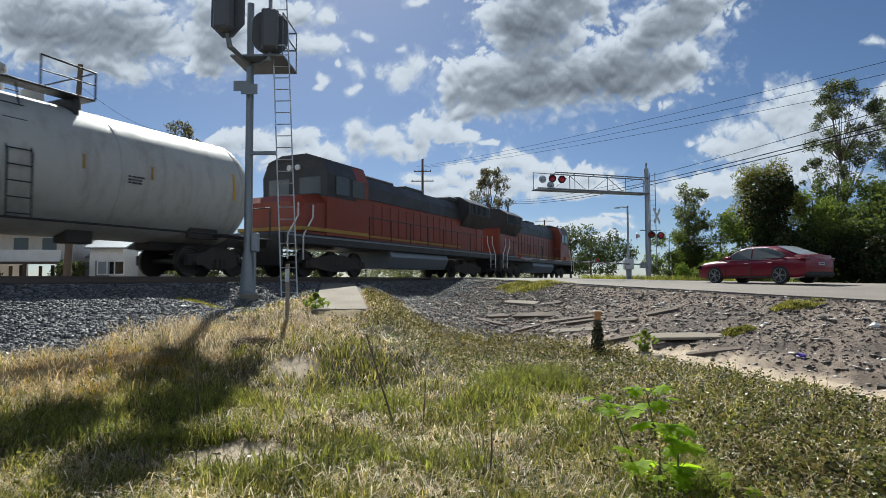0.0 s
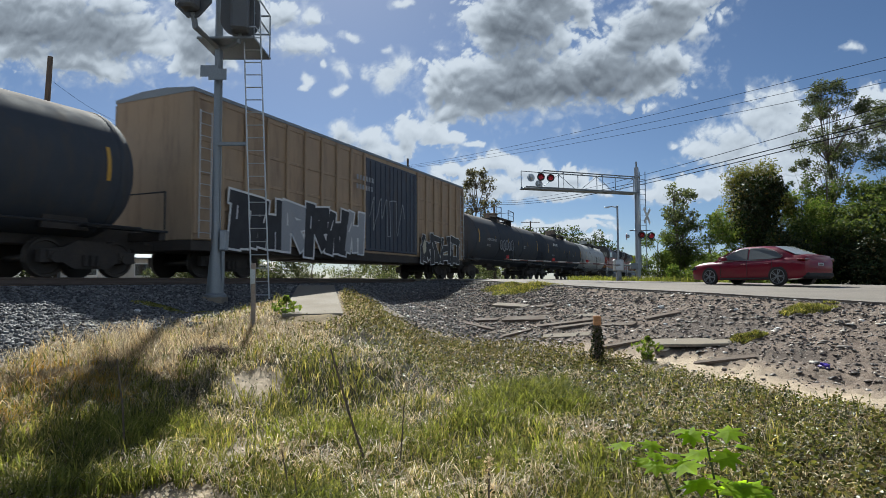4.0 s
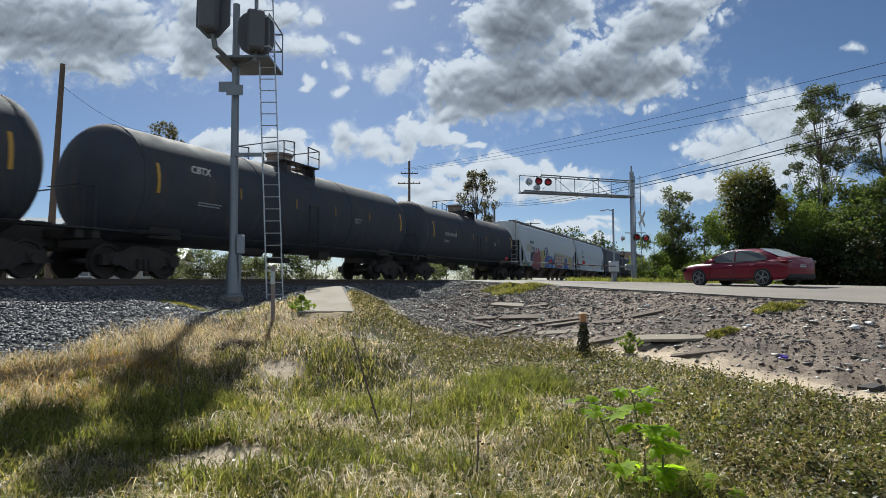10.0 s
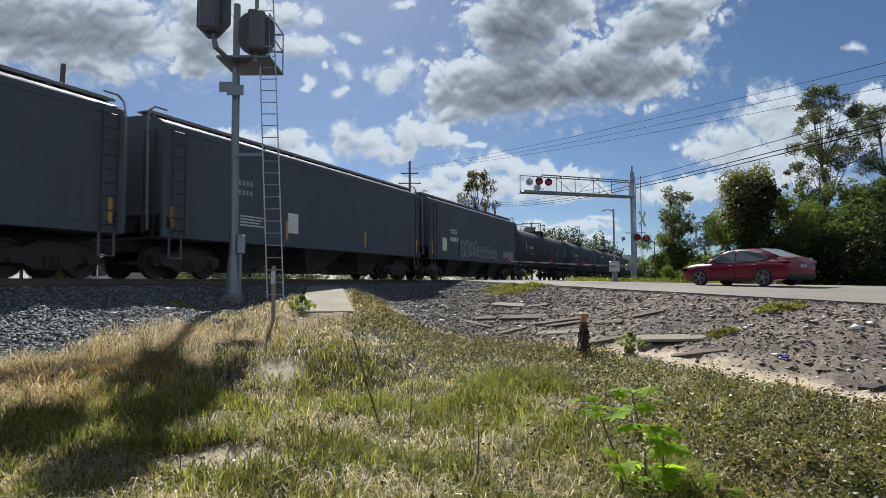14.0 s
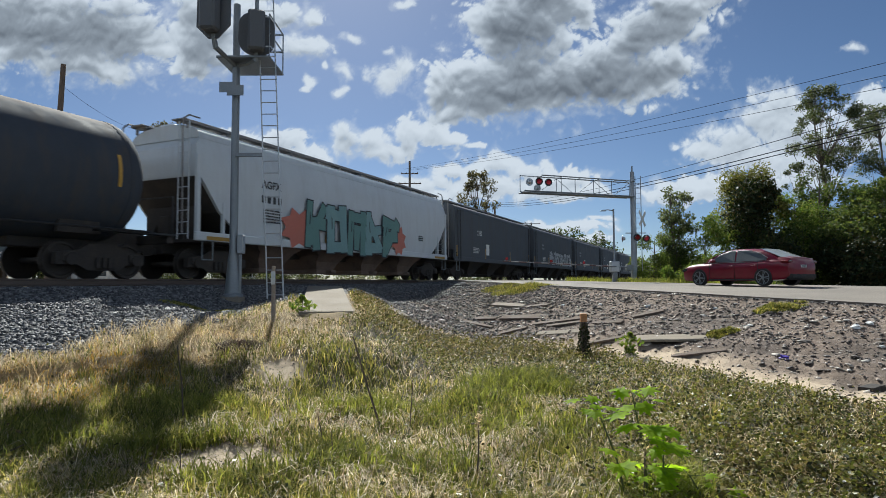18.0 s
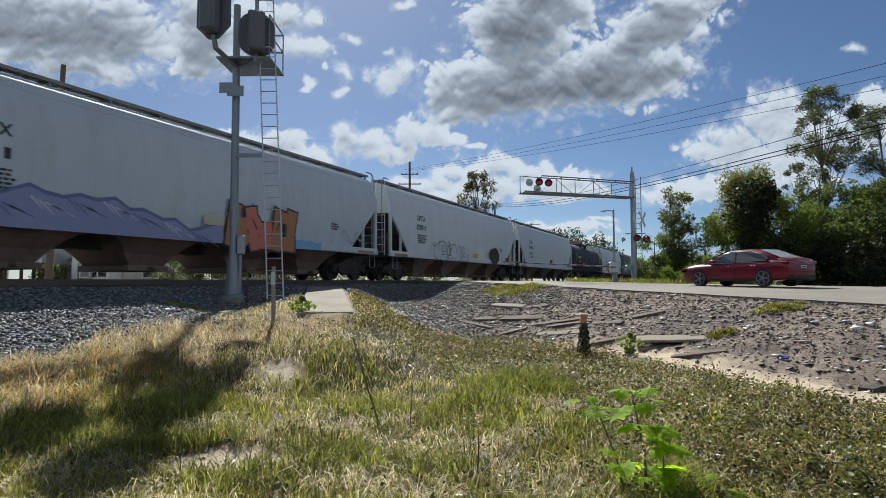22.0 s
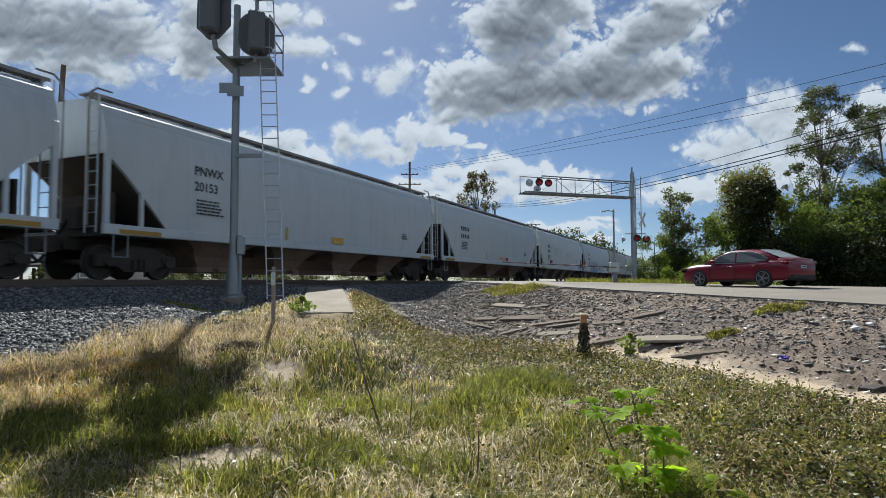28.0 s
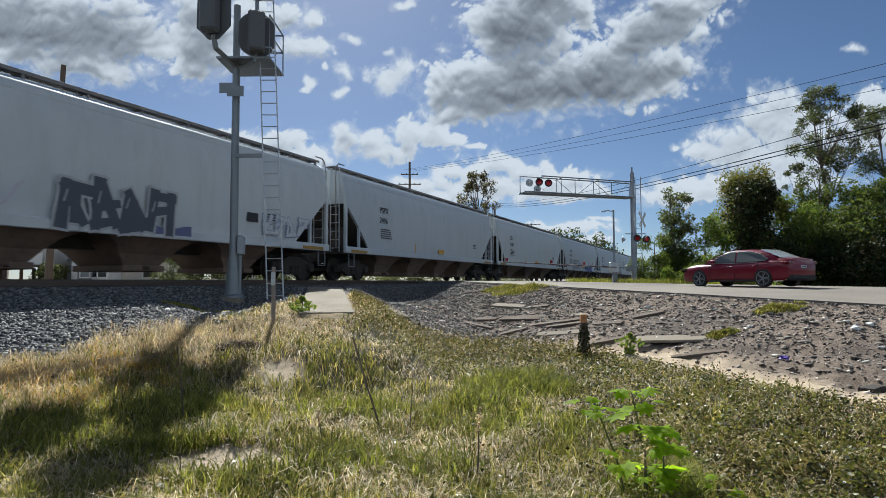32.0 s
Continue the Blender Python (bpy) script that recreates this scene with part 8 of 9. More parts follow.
def stone_mesh(name, x, y, size, material, rng, sink=0.3, flat=0.7, corners=12):
    """Angular stones, each an uneven lump of twelve, eight or, for crumbs, six corners."""
    if corners == 12:
        phi = (1 + 5 ** 0.5) / 2
        base = np.array([(-1, phi, 0), (1, phi, 0), (-1, -phi, 0), (1, -phi, 0), (0, -1, phi), (0, 1, phi), (0, -1, -phi), (0, 1, -phi), (phi, 0, -1), (phi, 0, 1), (-phi, 0, -1), (-phi, 0, 1)]) / 1.9
        tri = np.array([(0, 11, 5), (0, 5, 1), (0, 1, 7), (0, 7, 10), (0, 10, 11), (1, 5, 9), (5, 11, 4), (11, 10, 2), (10, 7, 6), (7, 1, 8), (3, 9, 4), (3, 4, 2), (3, 2, 6), (3, 6, 8), (3, 8, 9), (4, 9, 5), (2, 4, 11), (6, 2, 10), (8, 6, 7), (9, 8, 1)])
    elif corners == 8:
        base = np.array([(i, j, k) for k in (-1, 1) for j in (-1, 1) for i in (-1, 1)]) * 0.62
        tri = np.array([(0, 2, 1), (1, 2, 3), (4, 5, 6), (5, 7, 6), (0, 1, 4), (1, 5, 4), (2, 6, 3), (3, 6, 7), (0, 4, 2), (2, 4, 6), (1, 3, 5), (3, 7, 5)])
    else:
        base = np.array([(1, 0, 0), (0, 1, 0), (-1, 0, 0), (0, -1, 0), (0, 0, 1), (0, 0, -1)])
        tri = np.array([(0, 1, 4), (1, 2, 4), (2, 3, 4), (3, 0, 4), (1, 0, 5), (2, 1, 5), (3, 2, 5), (0, 3, 5)])
    n = len(x)
    z = ground_z(x, y)
    v = base[None] * rng.uniform(0.65, 1.25, (n, corners, 1)) * np.stack([rng.uniform(0.7, 1.3, n), rng.uniform(0.6, 1.1, n), rng.uniform(0.5, 0.9, n) * flat / 0.7], 1)[:, None, :]
    a, b = rng.uniform(0, 2 * np.pi, n), rng.uniform(-0.5, 0.5, n)
    ca, sa, cb, sb = np.cos(a)[:, None], np.sin(a)[:, None], np.cos(b)[:, None], np.sin(b)[:, None]
    X, Y, Z = v[..., 0], v[..., 1], v[..., 2]
    Y, Z = Y * cb - Z * sb, Y * sb + Z * cb
    X, Y = X * ca - Y * sa, X * sa + Y * ca
    s = size[:, None]
    v = np.stack([X * s + x[:, None], Y * s + y[:, None], Z * s + (z + size * sink)[:, None]], -1).reshape(-1, 3)
    t = (tri[None] + (np.arange(n) * corners)[:, None, None]).reshape(-1, 3)
    return sheet_mesh(name, v, t, material)


def pad_off(x, y):
    ax, ay = PAD_A
    bx, by = PAD_B
    t = np.clip(((x - ax) * (bx - ax) + (y - ay) * (by - ay)) / ((bx - ax) ** 2 + (by - ay) ** 2), 0, 1)
    return np.hypot(x - ax - t * (bx - ax), y - ay - t * (by - ay))


def make_stuff():
    rng = np.random.default_rng(7)

    def stuff(name, me, label, cat):
        tagged(new(name, me), label, cat, kind="stuff")
    # short grass round the spot where the viewer stands
    m = 150000
    x, y = rng.uniform(-9, 9, m), rng.uniform(-4.5, 9, m)
    bal, dirt, sand, bare, dry = zones(x, y)
    q = ((y < 3.4) | (np.abs(x) > 0.8 * y + 0.3)) & (dirt < 0.3) & (bal < 0.3) & (rng.uniform(0, 1, m) < 0.75 + 0.3 * wobble(x, y, 1.3))
    x, y = x[q], y[q]
    green = rng.uniform(0, 1, len(x)) < 0.55 + 0.3 * wobble(x, y, 2.9)
    for q, mt, lb in ((green, "grass_green", "short green grass of the yard"), (~green, "grass_dry", "bleached short grass of the yard")):
        stuff("yard_grass", blade_mesh("yard_grass", x[q], y[q], rng.uniform(0.05, 0.18, q.sum()), rng.uniform(0.006, 0.013, q.sum()), rng.uniform(0.3, 1.4, q.sum()), M[mt], rng), lb, "grass")
    # green grass
    x, y = scatter(330000, 3.0, 17.0, rng)
    bal, dirt, sand, bare, dry = zones(x, y)
    patch = wobble(x, y, 2.9) + 0.7 * wobble(x + 3, y + 8, 1.1)
    weedy = weedy_at(x, y)
    chance = rng.uniform(0, 1, len(x))
    ok = (dirt < 0.3) & (bal < 0.3) & (bare < 0.62 * rng.uniform(0, 1, len(x)) + 0.04) & (pad_off(x, y) > 0.62)
    g = ok & (chance < 0.50 * (1 - 0.75 * dry) * (1 - 0.6 * step(10.0, 12.0, y) * (x > -2.2)) * (1 - 0.88 * weedy) * (0.85 + 0.55 * patch))
    hh = rng.uniform(0.05, 0.20, g.sum()) * (1 + 0.35 * patch[g]) * (1 + 0.5 * step(-1, -3.5, x[g]) * step(4.5, 6.5, y[g]) * (1 - dry[g]))
    ww = rng.uniform(0.005, 0.011, g.sum()) * (0.8 + 0.07 * y[g])
    stuff("green_grass", blade_mesh("green_grass", x[g], y[g], np.clip(hh, 0.03, 0.6), ww, rng.uniform(0.2, 1.0, g.sum()), M["grass_green"], rng), "ankle-high green grass and weeds", "grass")
    # straw-coloured grass in the middle
    d = ok & ~g & (chance < 0.60 - 0.15 * patch) & (dry < 0.7)
    d &= rng.uniform(0, 1, len(x)) > 0.72 * weedy
    hh = rng.uniform(0.04, 0.17, d.sum())
    ww = rng.uniform(0.004, 0.0085, d.sum()) * (0.8 + 0.07 * y[d])
    stuff("dry_grass", blade_mesh("dry_grass", x[d], y[d], hh, ww, rng.uniform(0.6, 2.2, d.sum()), M["grass_dry"], rng, 0.9), "bleached straw-coloured dead grass", "grass")
    # long bent straws and bright green clumps
    x, y = scatter(21000, 3.6, 10.5, rng)
    bal, dirt, sand, bare, dry = zones(x, y)
    ok = (dirt < 0.2) & (bal < 0.2) & (pad_off(x, y) > 0.7) & (bare < 0.12) & (rng.uniform(0, 1, len(x)) < 0.45 + 0.5 * wobble(x, y, 1.5))
    ok &= x < 2.0 + 1.2 * wobble(x, y, 1.1)
    n = ok.sum()
    stuff("straw_stems", blade_mesh("straw_stems", x[ok], y[ok], rng.uniform(0.12, 0.30, n), rng.uniform(0.004, 0.007, n) * (0.8 + 0.06 * y[ok]), rng.uniform(0.8, 2.0, n), M["grass_dry"], rng, 1.2), "long bent bleached straw stems", "grass")
    cl = rng.uniform(0, 1, (46, 2))
    cy = 4.0 * (13.0 / 4.0) ** cl[:, 0]
    cx = (cl[:, 1] * 2 - 1) * 0.72 * cy
    cx[:6], cy[:6] = (1.0, 1.4, 1.8, 1.5, 2.2, 0.7), (8.6, 9.1, 8.8, 8.2, 9.3, 8.3)
    k = np.concatenate([rng.integers(0, 46, 34000), rng.integers(0, 6, 5000)])
    x, y = cx[k] + rng.normal(0, 0.20, len(k)) * (0.6 + 0.10 * cy[k]), cy[k] + rng.normal(0, 0.20, len(k)) * (0.6 + 0.10 * cy[k])
    bal, dirt, sand, bare, dry = zones(x, y)
    ok = (dirt < 0.2) & (bal < 0.2) & (bare < 0.4) & (dry < 0.5) & (pad_off(x, y) > 0.7) & (x < 1.9 - 0.02 * y + 0.4 * wobble(x, y, 1.1)) & ((y < 9.6) | (x < -3.0)) & ~((y > 7.2) & (x < 0.1) & (x > -3.2)) & (rng.uniform(0, 1, len(x)) < 0.6)
    n = ok.sum()
    stuff("grass_clumps", blade_mesh("grass_clumps", x[ok], y[ok], rng.uniform(0.10, 0.32, n), rng.uniform(0.007, 0.014, n) * (0.8 + 0.05 * y[ok]), rng.uniform(0.3, 1.1, n), M["grass_lush"], rng, 0.8), "clumps of lush bright green grass", "grass")
    # golden grass along the foot of the ballast
    x, y = scatter(210000, 5.0, 17.0, rng)
    bal, dirt, sand, bare, dry = zones(x, y)
    dd = plan_d(x, y)
    ok = (dry > 0.25) & (dirt < 0.4) & (bal < 0.65) & (pad_off(x, y) > 0.6) & (bare < 0.6)
    ok &= rng.uniform(0, 1, len(x)) < 0.9 * np.clip(dry + 0.1, 0, 1)
    gold = ok & (rng.uniform(0, 1, len(x)) < np.clip(0.02 + 0.98 * np.exp(-((x + 3.9) / 0.72) ** 2) * (1 - step(8.0, 9.2, y)) * step(6.1, 6.8, y), 0, 1))
    pale = ok & ~gold
    for nm, q, mt, lb in (("golden_grass", gold, "grass_gold", "rust-golden dry grass on the bank"), ("pale_grass", pale, "grass_dry", "pale wispy dry grass on the bank")):
        hh = rng.uniform(0.07, 0.27, q.sum()) * (0.7 + 0.3 * wobble(x[q], y[q], 1.6) + 0.2) * np.where(plan_v(x[q], y[q]) > 9, 0.6, 1.0) * np.where((x[q] < -5.4) & (dd[q] > 7.2), 0.55, 1.0) * (1 + 0.9 * np.exp(-((x[q] + 5.2) / 0.9) ** 2 - ((y[q] - 9.9) / 0.9) ** 2))
        ww = rng.uniform(0.002, 0.005, q.sum()) * (0.8 + 0.07 * y[q])
        stuff(nm, blade_mesh(nm, x[q], y[q], np.clip(hh, 0.05, 0.55), ww, rng.uniform(0.4, 2.0, q.sum()), M[mt], rng, 0.9), lb, "grass")
    # low broad-leaved weeds
    x, y = scatter(400000, 3.2, 17.0, rng)
    bal, dirt, sand, bare, dry = zones(x, y)
    weedy = weedy_at(x, y)
    ok = (dirt < 0.45) & (bal < 0.4) & (bare < 0.35) & (pad_off(x, y) > 0.7) & (rng.uniform(0, 1, len(x)) < 0.07 + 0.90 * weedy * (0.72 + 0.45 * wobble(x, y, 0.9)) * (1 - 0.7 * dry) * (1 - 0.7 * step(11.0, 12.5, y)))
    n = ok.sum()
    hgt = rng.uniform(0.01, 1.0, n) ** 1.5 * (0.13 + 0.12 * wobble(x[ok], y[ok], 0.8) + 0.08 * wobble(x[ok], y[ok], 0.3))
    c = np.stack([x[ok], y[ok], ground_z(x[ok], y[ok]) + np.clip(hgt, 0.01, 0.3)], 1)
    brown = wobble(x[ok], y[ok], 1.7) + 0.5 * wobble(x[ok] + 4, y[ok], 0.5) + 0.35 * rng.normal(size=n) > 0.55 - 0.35 * step(7.0, 4.5, y[ok])
    stuff("low_weeds", leaf_sheet("low_weeds", c[~brown], 0.0185, M["weed_leaf"], 3, 0.65, 0.7), "mat of small glossy green weeds", "weeds")
    stuff("brown_weeds", leaf_sheet("brown_weeds", c[brown], 0.0185, M["ditch_leaf"], 6, 0.65, 0.7), "patches of small withered brown weeds", "weeds")
    # weeds spilling over the edge near the ramp and ditch
    x, y = rng.uniform(-2.4, 3.4, 26000), rng.uniform(11, 16.5, 26000)
    bal, dirt, sand, bare, dry = zones(x, y)
    ok = (dirt < 0.5) & (pad_off(x, y) > 0.6) & (rng.uniform(0, 1, len(x)) < 0.5 + 0.5 * wobble(x, y, 1.4))
    c = np.stack([x[ok], y[ok], ground_z(x[ok], y[ok]) + rng.uniform(0.02, 0.3, ok.sum()) * (0.6 + 0.4 * wobble(x[ok], y[ok], 1.1))], 1)
    stuff("ditch_weeds", leaf_sheet("ditch_weeds", c, 0.024, M["ditch_leaf"], 4, 0.4), "tangled dry olive-brown weeds along the ditch", "weeds")
    # a withered dark weed in the dry grass
    a, r = rng.uniform(0, 2 * np.pi, 2600), rng.uniform(0, 1, 2600) ** 0.6
    x, y = -3.3 + 0.42 * r * np.cos(a), 9.75 + 0.38 * r * np.sin(a)
    stuff("withered_weed", blade_mesh("withered_weed", x, y, rng.uniform(0.4, 1, 2600) * 0.26 * (1.1 - 0.6 * r), rng.uniform(0.005, 0.012, 2600), rng.uniform(0.3, 1.6, 2600), M["dead_weed"], rng), "withered purple-brown weed in dry grass", "weeds")
    # grass tufts on the road's edge
    for k, (cx, cy, rx, ry, hmax) in enumerate(((3.1, 22.6, 1.3, 0.7, 0.3), (7.6, 13.55, 0.6, 0.35, 0.2), (-5.75, 13.4, 0.55, 0.45, 0.14), (-4.9, 13.6, 0.3, 0.3, 0.12), (5.8, 12.5, 0.35, 0.22, 0.14), (2.3, 23.8, 0.8, 0.6, 0.22))):
        m = 3800
        a, r = rng.uniform(0, 2 * np.pi, m), rng.uniform(0, 1, m) ** 0.6
        x, y = cx + rx * r * np.cos(a), cy + ry * r * np.sin(a)
        hh = rng.uniform(0.3, 1, m) * hmax * (1 - 0.6 * r)
        stuff("grass_tuft", blade_mesh("grass_tuft", x, y, hh, rng.uniform(0.009, 0.017, m), rng.uniform(0.3, 1.0, m), M["grass_green"], rng), "tuft of yellow-green grass growing through gravel", "grass")
    # verge beyond the road
    m = 26000
    dd, w = rng.uniform(-30, 9, m), ROAD_FAR + rng.uniform(0.2, 1, m) ** 1.5 * 6
    det = TN.x * ROAD_N.y - TN.y * ROAD_N.x
    x, y = (dd * ROAD_N.y - TN.y * w) / det, (TN.x * w - ROAD_N.x * dd) / det
    left = x / y < 0.46
    x, y, m = x[left], y[left], int(left.sum())
    stuff("verge_grass", blade_mesh("verge_grass", x, y, rng.uniform(0.1, 0.5, m), rng.uniform(0.015, 0.03, m), rng.uniform(0.2, 0.8, m), M["grass_lush"], rng), "rough green verge beyond the road", "grass")
    # ballast
    m = 120000
    v, dd = rng.uniform(0, 1, m) ** 1.4 * 34 + 1.0, rng.uniform(7.2, 14.2, m)
    x, y = TD.x * v + TN.x * dd, TD.y * v + TN.y * dd
    bal = zones(x, y)[0]
    ok = (bal > 0.35) & (pad_off(x, y) > 0.66) & (plan_w(x, y) < ROAD_NEAR - 0.4) & (np.abs(dd - 14.24) > 0.12)
    ok &= (rng.uniform(0, 1, m) < 0.75) & (np.abs(x / y) < 0.86) & (dd < 14.1)
    stuff("ballast_stones", stone_mesh("ballast_stones", x[ok], y[ok], rng.uniform(0.018, 0.042, ok.sum()), M["ballast"], rng, corners=8), "grey crushed-stone ballast", "gravel")
    # rubble on the dirt bank
    m = 170000
    x, y = rng.uniform(-2.5, 11, m), rng.uniform(6, 26, m)
    bal, dirt, sand, bare, dry = zones(x, y)
    w = plan_w(x, y)
    ok = (dirt > 0.4) & (w < ROAD_NEAR + 0.1) & (rng.uniform(0, 1, m) > 0.96 * sand) & (pad_off(x, y) > 0.8) & (x / y < 0.86) & (rng.uniform(0, 1, m) < np.clip(0.35 + 0.4 * step(8.5, 11, w) + 0.3 * wobble(x, y, 2.0), 0, 1))
    size = 0.006 + 0.032 * rng.uniform(0, 1, ok.sum()) ** 5 + 0.04 * rng.uniform(0.4, 1.2, ok.sum()) * (rng.uniform(0, 1, ok.sum()) > 0.997)
    x, y, big = x[ok], y[ok], size > 0.013
    stuff("rubble", stone_mesh("rubble", x[big], y[big], size[big], M["rubble"], rng, 0.15, 0.6, 8), "broken stones and rubble on the dirt bank", "rubble")
    stuff("crumbs", stone_mesh("crumbs", x[~big], y[~big], size[~big], M["rubble"], rng, 0.15, 0.6, 6), "small crumbs of stone and earth on the bank", "rubble")
    m = 23000
    w, dd = ROAD_NEAR - 3.4 * rng.uniform(0, 1, m) ** 1.7, rng.uniform(-8, 12, m)
    det = TN.x * ROAD_N.y - TN.y * ROAD_N.x
    x, y = (dd * ROAD_N.y - TN.y * w) / det, (TN.x * w - ROAD_N.x * dd) / det
    bal, dirt, sand, bare, dry = zones(x, y)
    ok = (dirt > 0.4) & (y > 5) & (x / np.maximum(y, 1) < 0.86) & (pad_off(x, y) > 0.8) & (rng.uniform(0, 1, m) < (0.62 + 0.55 * wobble(x, y, 1.8)) * (1 - 0.4 * step(4.5, 8.5, x)))
    stuff("dark_gravel", stone_mesh("dark_gravel", x[ok], y[ok], 0.012 + 0.03 * rng.uniform(0, 1, ok.sum()) ** 3, M["road_gravel"], rng, 0.15, 0.7, 8), "dark crushed gravel along the road's edge", "gravel")
    m = 10000
    x, y = rng.uniform(-1.5, 11, m), rng.uniform(6, 26, m)
    bal, dirt, sand, bare, dry = zones(x, y)
    w = plan_w(x, y)
    ok = (dirt > 0.5) & (w < ROAD_NEAR) & (rng.uniform(0, 1, m) > 1.0 * sand) & (x / y < 0.86) & (pad_off(x, y) > 0.9) & (rng.uniform(0, 1, m) < 0.55 + 0.4 * wobble(x, y, 1.6))
    stuff("broken_chips", stone_mesh("broken_chips", x[ok], y[ok], 0.015 + 0.085 * rng.uniform(0, 1, ok.sum()) ** 4, M["chips"], rng, 0.12, 0.2), "flat broken chips of stone, bark and rubbish", "rubble")
    m = 420
    x, y = rng.uniform(0, 10, m), rng.uniform(8, 22, m)
    ok = (zones(x, y)[1] > 0.6) & (plan_w(x, y) < ROAD_NEAR - 0.5) & (zones(x, y)[2] < 0.3) & (x / y < 0.8) & (pad_off(x, y) > 0.9)
    stuff("clods", stone_mesh("clods", x[ok], y[ok], rng.uniform(0.035, 0.10, ok.sum()), M["chips"], rng, 0.05, 0.28), "flat lumps of broken board, slate and clay", "rubble")
    x, y = rng.uniform(-4, 1, 9000), rng.uniform(4.3, 10.5, 9000)
    ok = zones(x, y)[3] > 0.35
    stuff("bare_spot_pebbles", stone_mesh("bare_spot_pebbles", x[ok], y[ok], 0.004 + 0.018 * rng.uniform(0, 1, ok.sum()) ** 3, M["chips"], rng, 0.2, 0.5), "small pebbles and crumbs on bare earth", "gravel")
    m = 26000
    x, y = rng.uniform(-3.2, 5.6, m), rng.uniform(14.5, 27, m)
    w, dd = plan_w(x, y), plan_d(x, y)
    ok = (w < ROAD_NEAR) & (rng.uniform(0, 1, m) < 0.9 * step(1.5, 7.5, dd)) & (dd < 11.5) & (zones(x, y)[1] > 0.4) & (pad_off(x, y) > 0.9)
    stuff("dark_gravel", stone_mesh("dark_gravel", x[ok], y[ok], 0.014 + 0.034 * rng.uniform(0, 1, ok.sum()) ** 2, M["road_gravel"], rng, corners=8), "heap of dark coarse gravel by the crossing", "gravel")


make_stuff()


# ------------------------------------------------------------ debris
def board(x, y, w, dep, th, turn, tilt, mat, name, label, cat, group="", lift=0.0, rough=0.05, seed=0):
    """A broken slab or board with a chipped outline."""
    rng = random.Random(seed)
    k = 5
    out = [(-w / 2 + w * i / k, -dep / 2 + rng.uniform(-1, 1) * rough * dep) for i in range(k + 1)]
    out += [(w / 2 - w * i / k, dep / 2 + rng.uniform(-1, 1) * rough * dep) for i in range(k + 1)]
    n = len(out)
    b = Build()
    lo = [(px, py, 0) for px, py in out]
    e = min(w, dep) * 0.04
    mid_ = [(px, py, th * 0.75) for px, py in out]
    hi = [(px * (1 - e / w), py * (1 - e / dep), th) for px, py in out]
    b.loft([lo, mid_, hi])
    z = float(ground_z(x, y)) + lift
    e = 0.25
    nrm = Vector((float(ground_z(x - e, y) - ground_z(x + e, y)), float(ground_z(x, y - e) - ground_z(x, y + e)), 2 * e)).normalized()
    lie = Vector((0, 0, 1)).rotation_difference((nrm + Vector((0, 0, 0.15))).normalized()).to_matrix().to_4x4()
    zc = sum(float(ground_z(x + a, y + c)) for a in (-e, e) for c in (-e, e)) / 4
    return whole(name, b, mat, Matrix.Translation((x, y, (z + zc) / 2 - 0.02)) @ lie @ pose(0, 0, 0, tilt * 0.25, 0, turn), label, cat, group)


board(4.83, 12.85, 1.45, 0.7, 0.05, -24, 0, M["concrete"], "concrete_slab", "broken flat concrete slab lying in the dirt", "slab", seed=1)
board(3.9, 13.8, 1.1, 0.2, 0.05, -22, 0, M["wood_old"], "plank", "weathered plank lying in the dirt", "plank", "loose planks", seed=2)
for i, (x, y, w, dep, turn) in enumerate(((2.2, 20.3, 1.3, 0.3, 3), (2.45, 18.1, 1.6, 0.28, 6), (3.2, 16.7, 1.5, 0.22, 14), (3.4, 16.2, 1.2, 0.2, 22), (3.9, 17.0, 0.9, 0.2, 32), (3.0, 19.4, 1.0, 0.2, -6), (1.3, 19.2, 0.9, 0.2, 10), (1.0, 18.2, 1.1, 0.22, -8), (3.0, 15.6, 1.3, 0.2, 10), (4.2, 15.4, 0.9, 0.18, -15), (2.0, 17.0, 0.8, 0.18, 24), (5.2, 15.3, 0.8, 0.2, 40))):
    board(x, y, w, dep * 1.1, 0.06, turn * 0.6 - 46 + 5 * (i % 4), 12 - 5 * (i % 4), M["wood_old"] if i % 4 else M["concrete"], "plank" if i % 3 else "concrete_slab", "grey weathered plank half buried in rubble" if i % 3 else "thin broken concrete slab in the rubble", "plank" if i % 3 else "slab", "loose planks" if i % 3 else "", 0.02, seed=10 + i)
board(-1.35, 16.6, 0.75, 0.55, 0.06, -20, 10, M["concrete"], "concrete_slab", "pale broken slab beside the ramp", "slab", seed=30, lift=0.04)
board(4.9, 11.6, 1.0, 0.2, 0.04, -26, 0, M["wood_old"], "plank", "short bleached board on the dirt", "plank", "loose planks", seed=31)
board(5.97, 8.43, 0.3, 0.2, 0.1, 25, 0, M["under"], "scrap_block", "dark flat piece of scrap with a pale top", "scrap", seed=32)
M["purple"] = surf("purple_plastic", (0.06, 0.03, 0.30), 0.8, 8, 0.35)
M["foam"] = surf("white_litter", (0.72, 0.72, 0.70), 0.85, 12, 0.6)


def crumpled(x, y, s, mat, name, label, seed):
    """A crumpled lump of litter."""
    rng = random.Random(seed)
    bm = bmesh.new()
    bmesh.ops.create_icosphere(bm, subdivisions=2, radius=s)
    for v in bm.verts:
        v.co *= rng.uniform(0.55, 1.2)
        v.co.z *= 0.55
    me = bpy.data.meshes.new(name)
    bm.to_mesh(me)
    bm.free()
    me.materials.append(mat)
    whole(name, me, mat, pose(x, y, float(ground_z(x, y)) + s * 0.3, 0, 0, rng.uniform(0, 360)), label, "litter", "scattered litter")


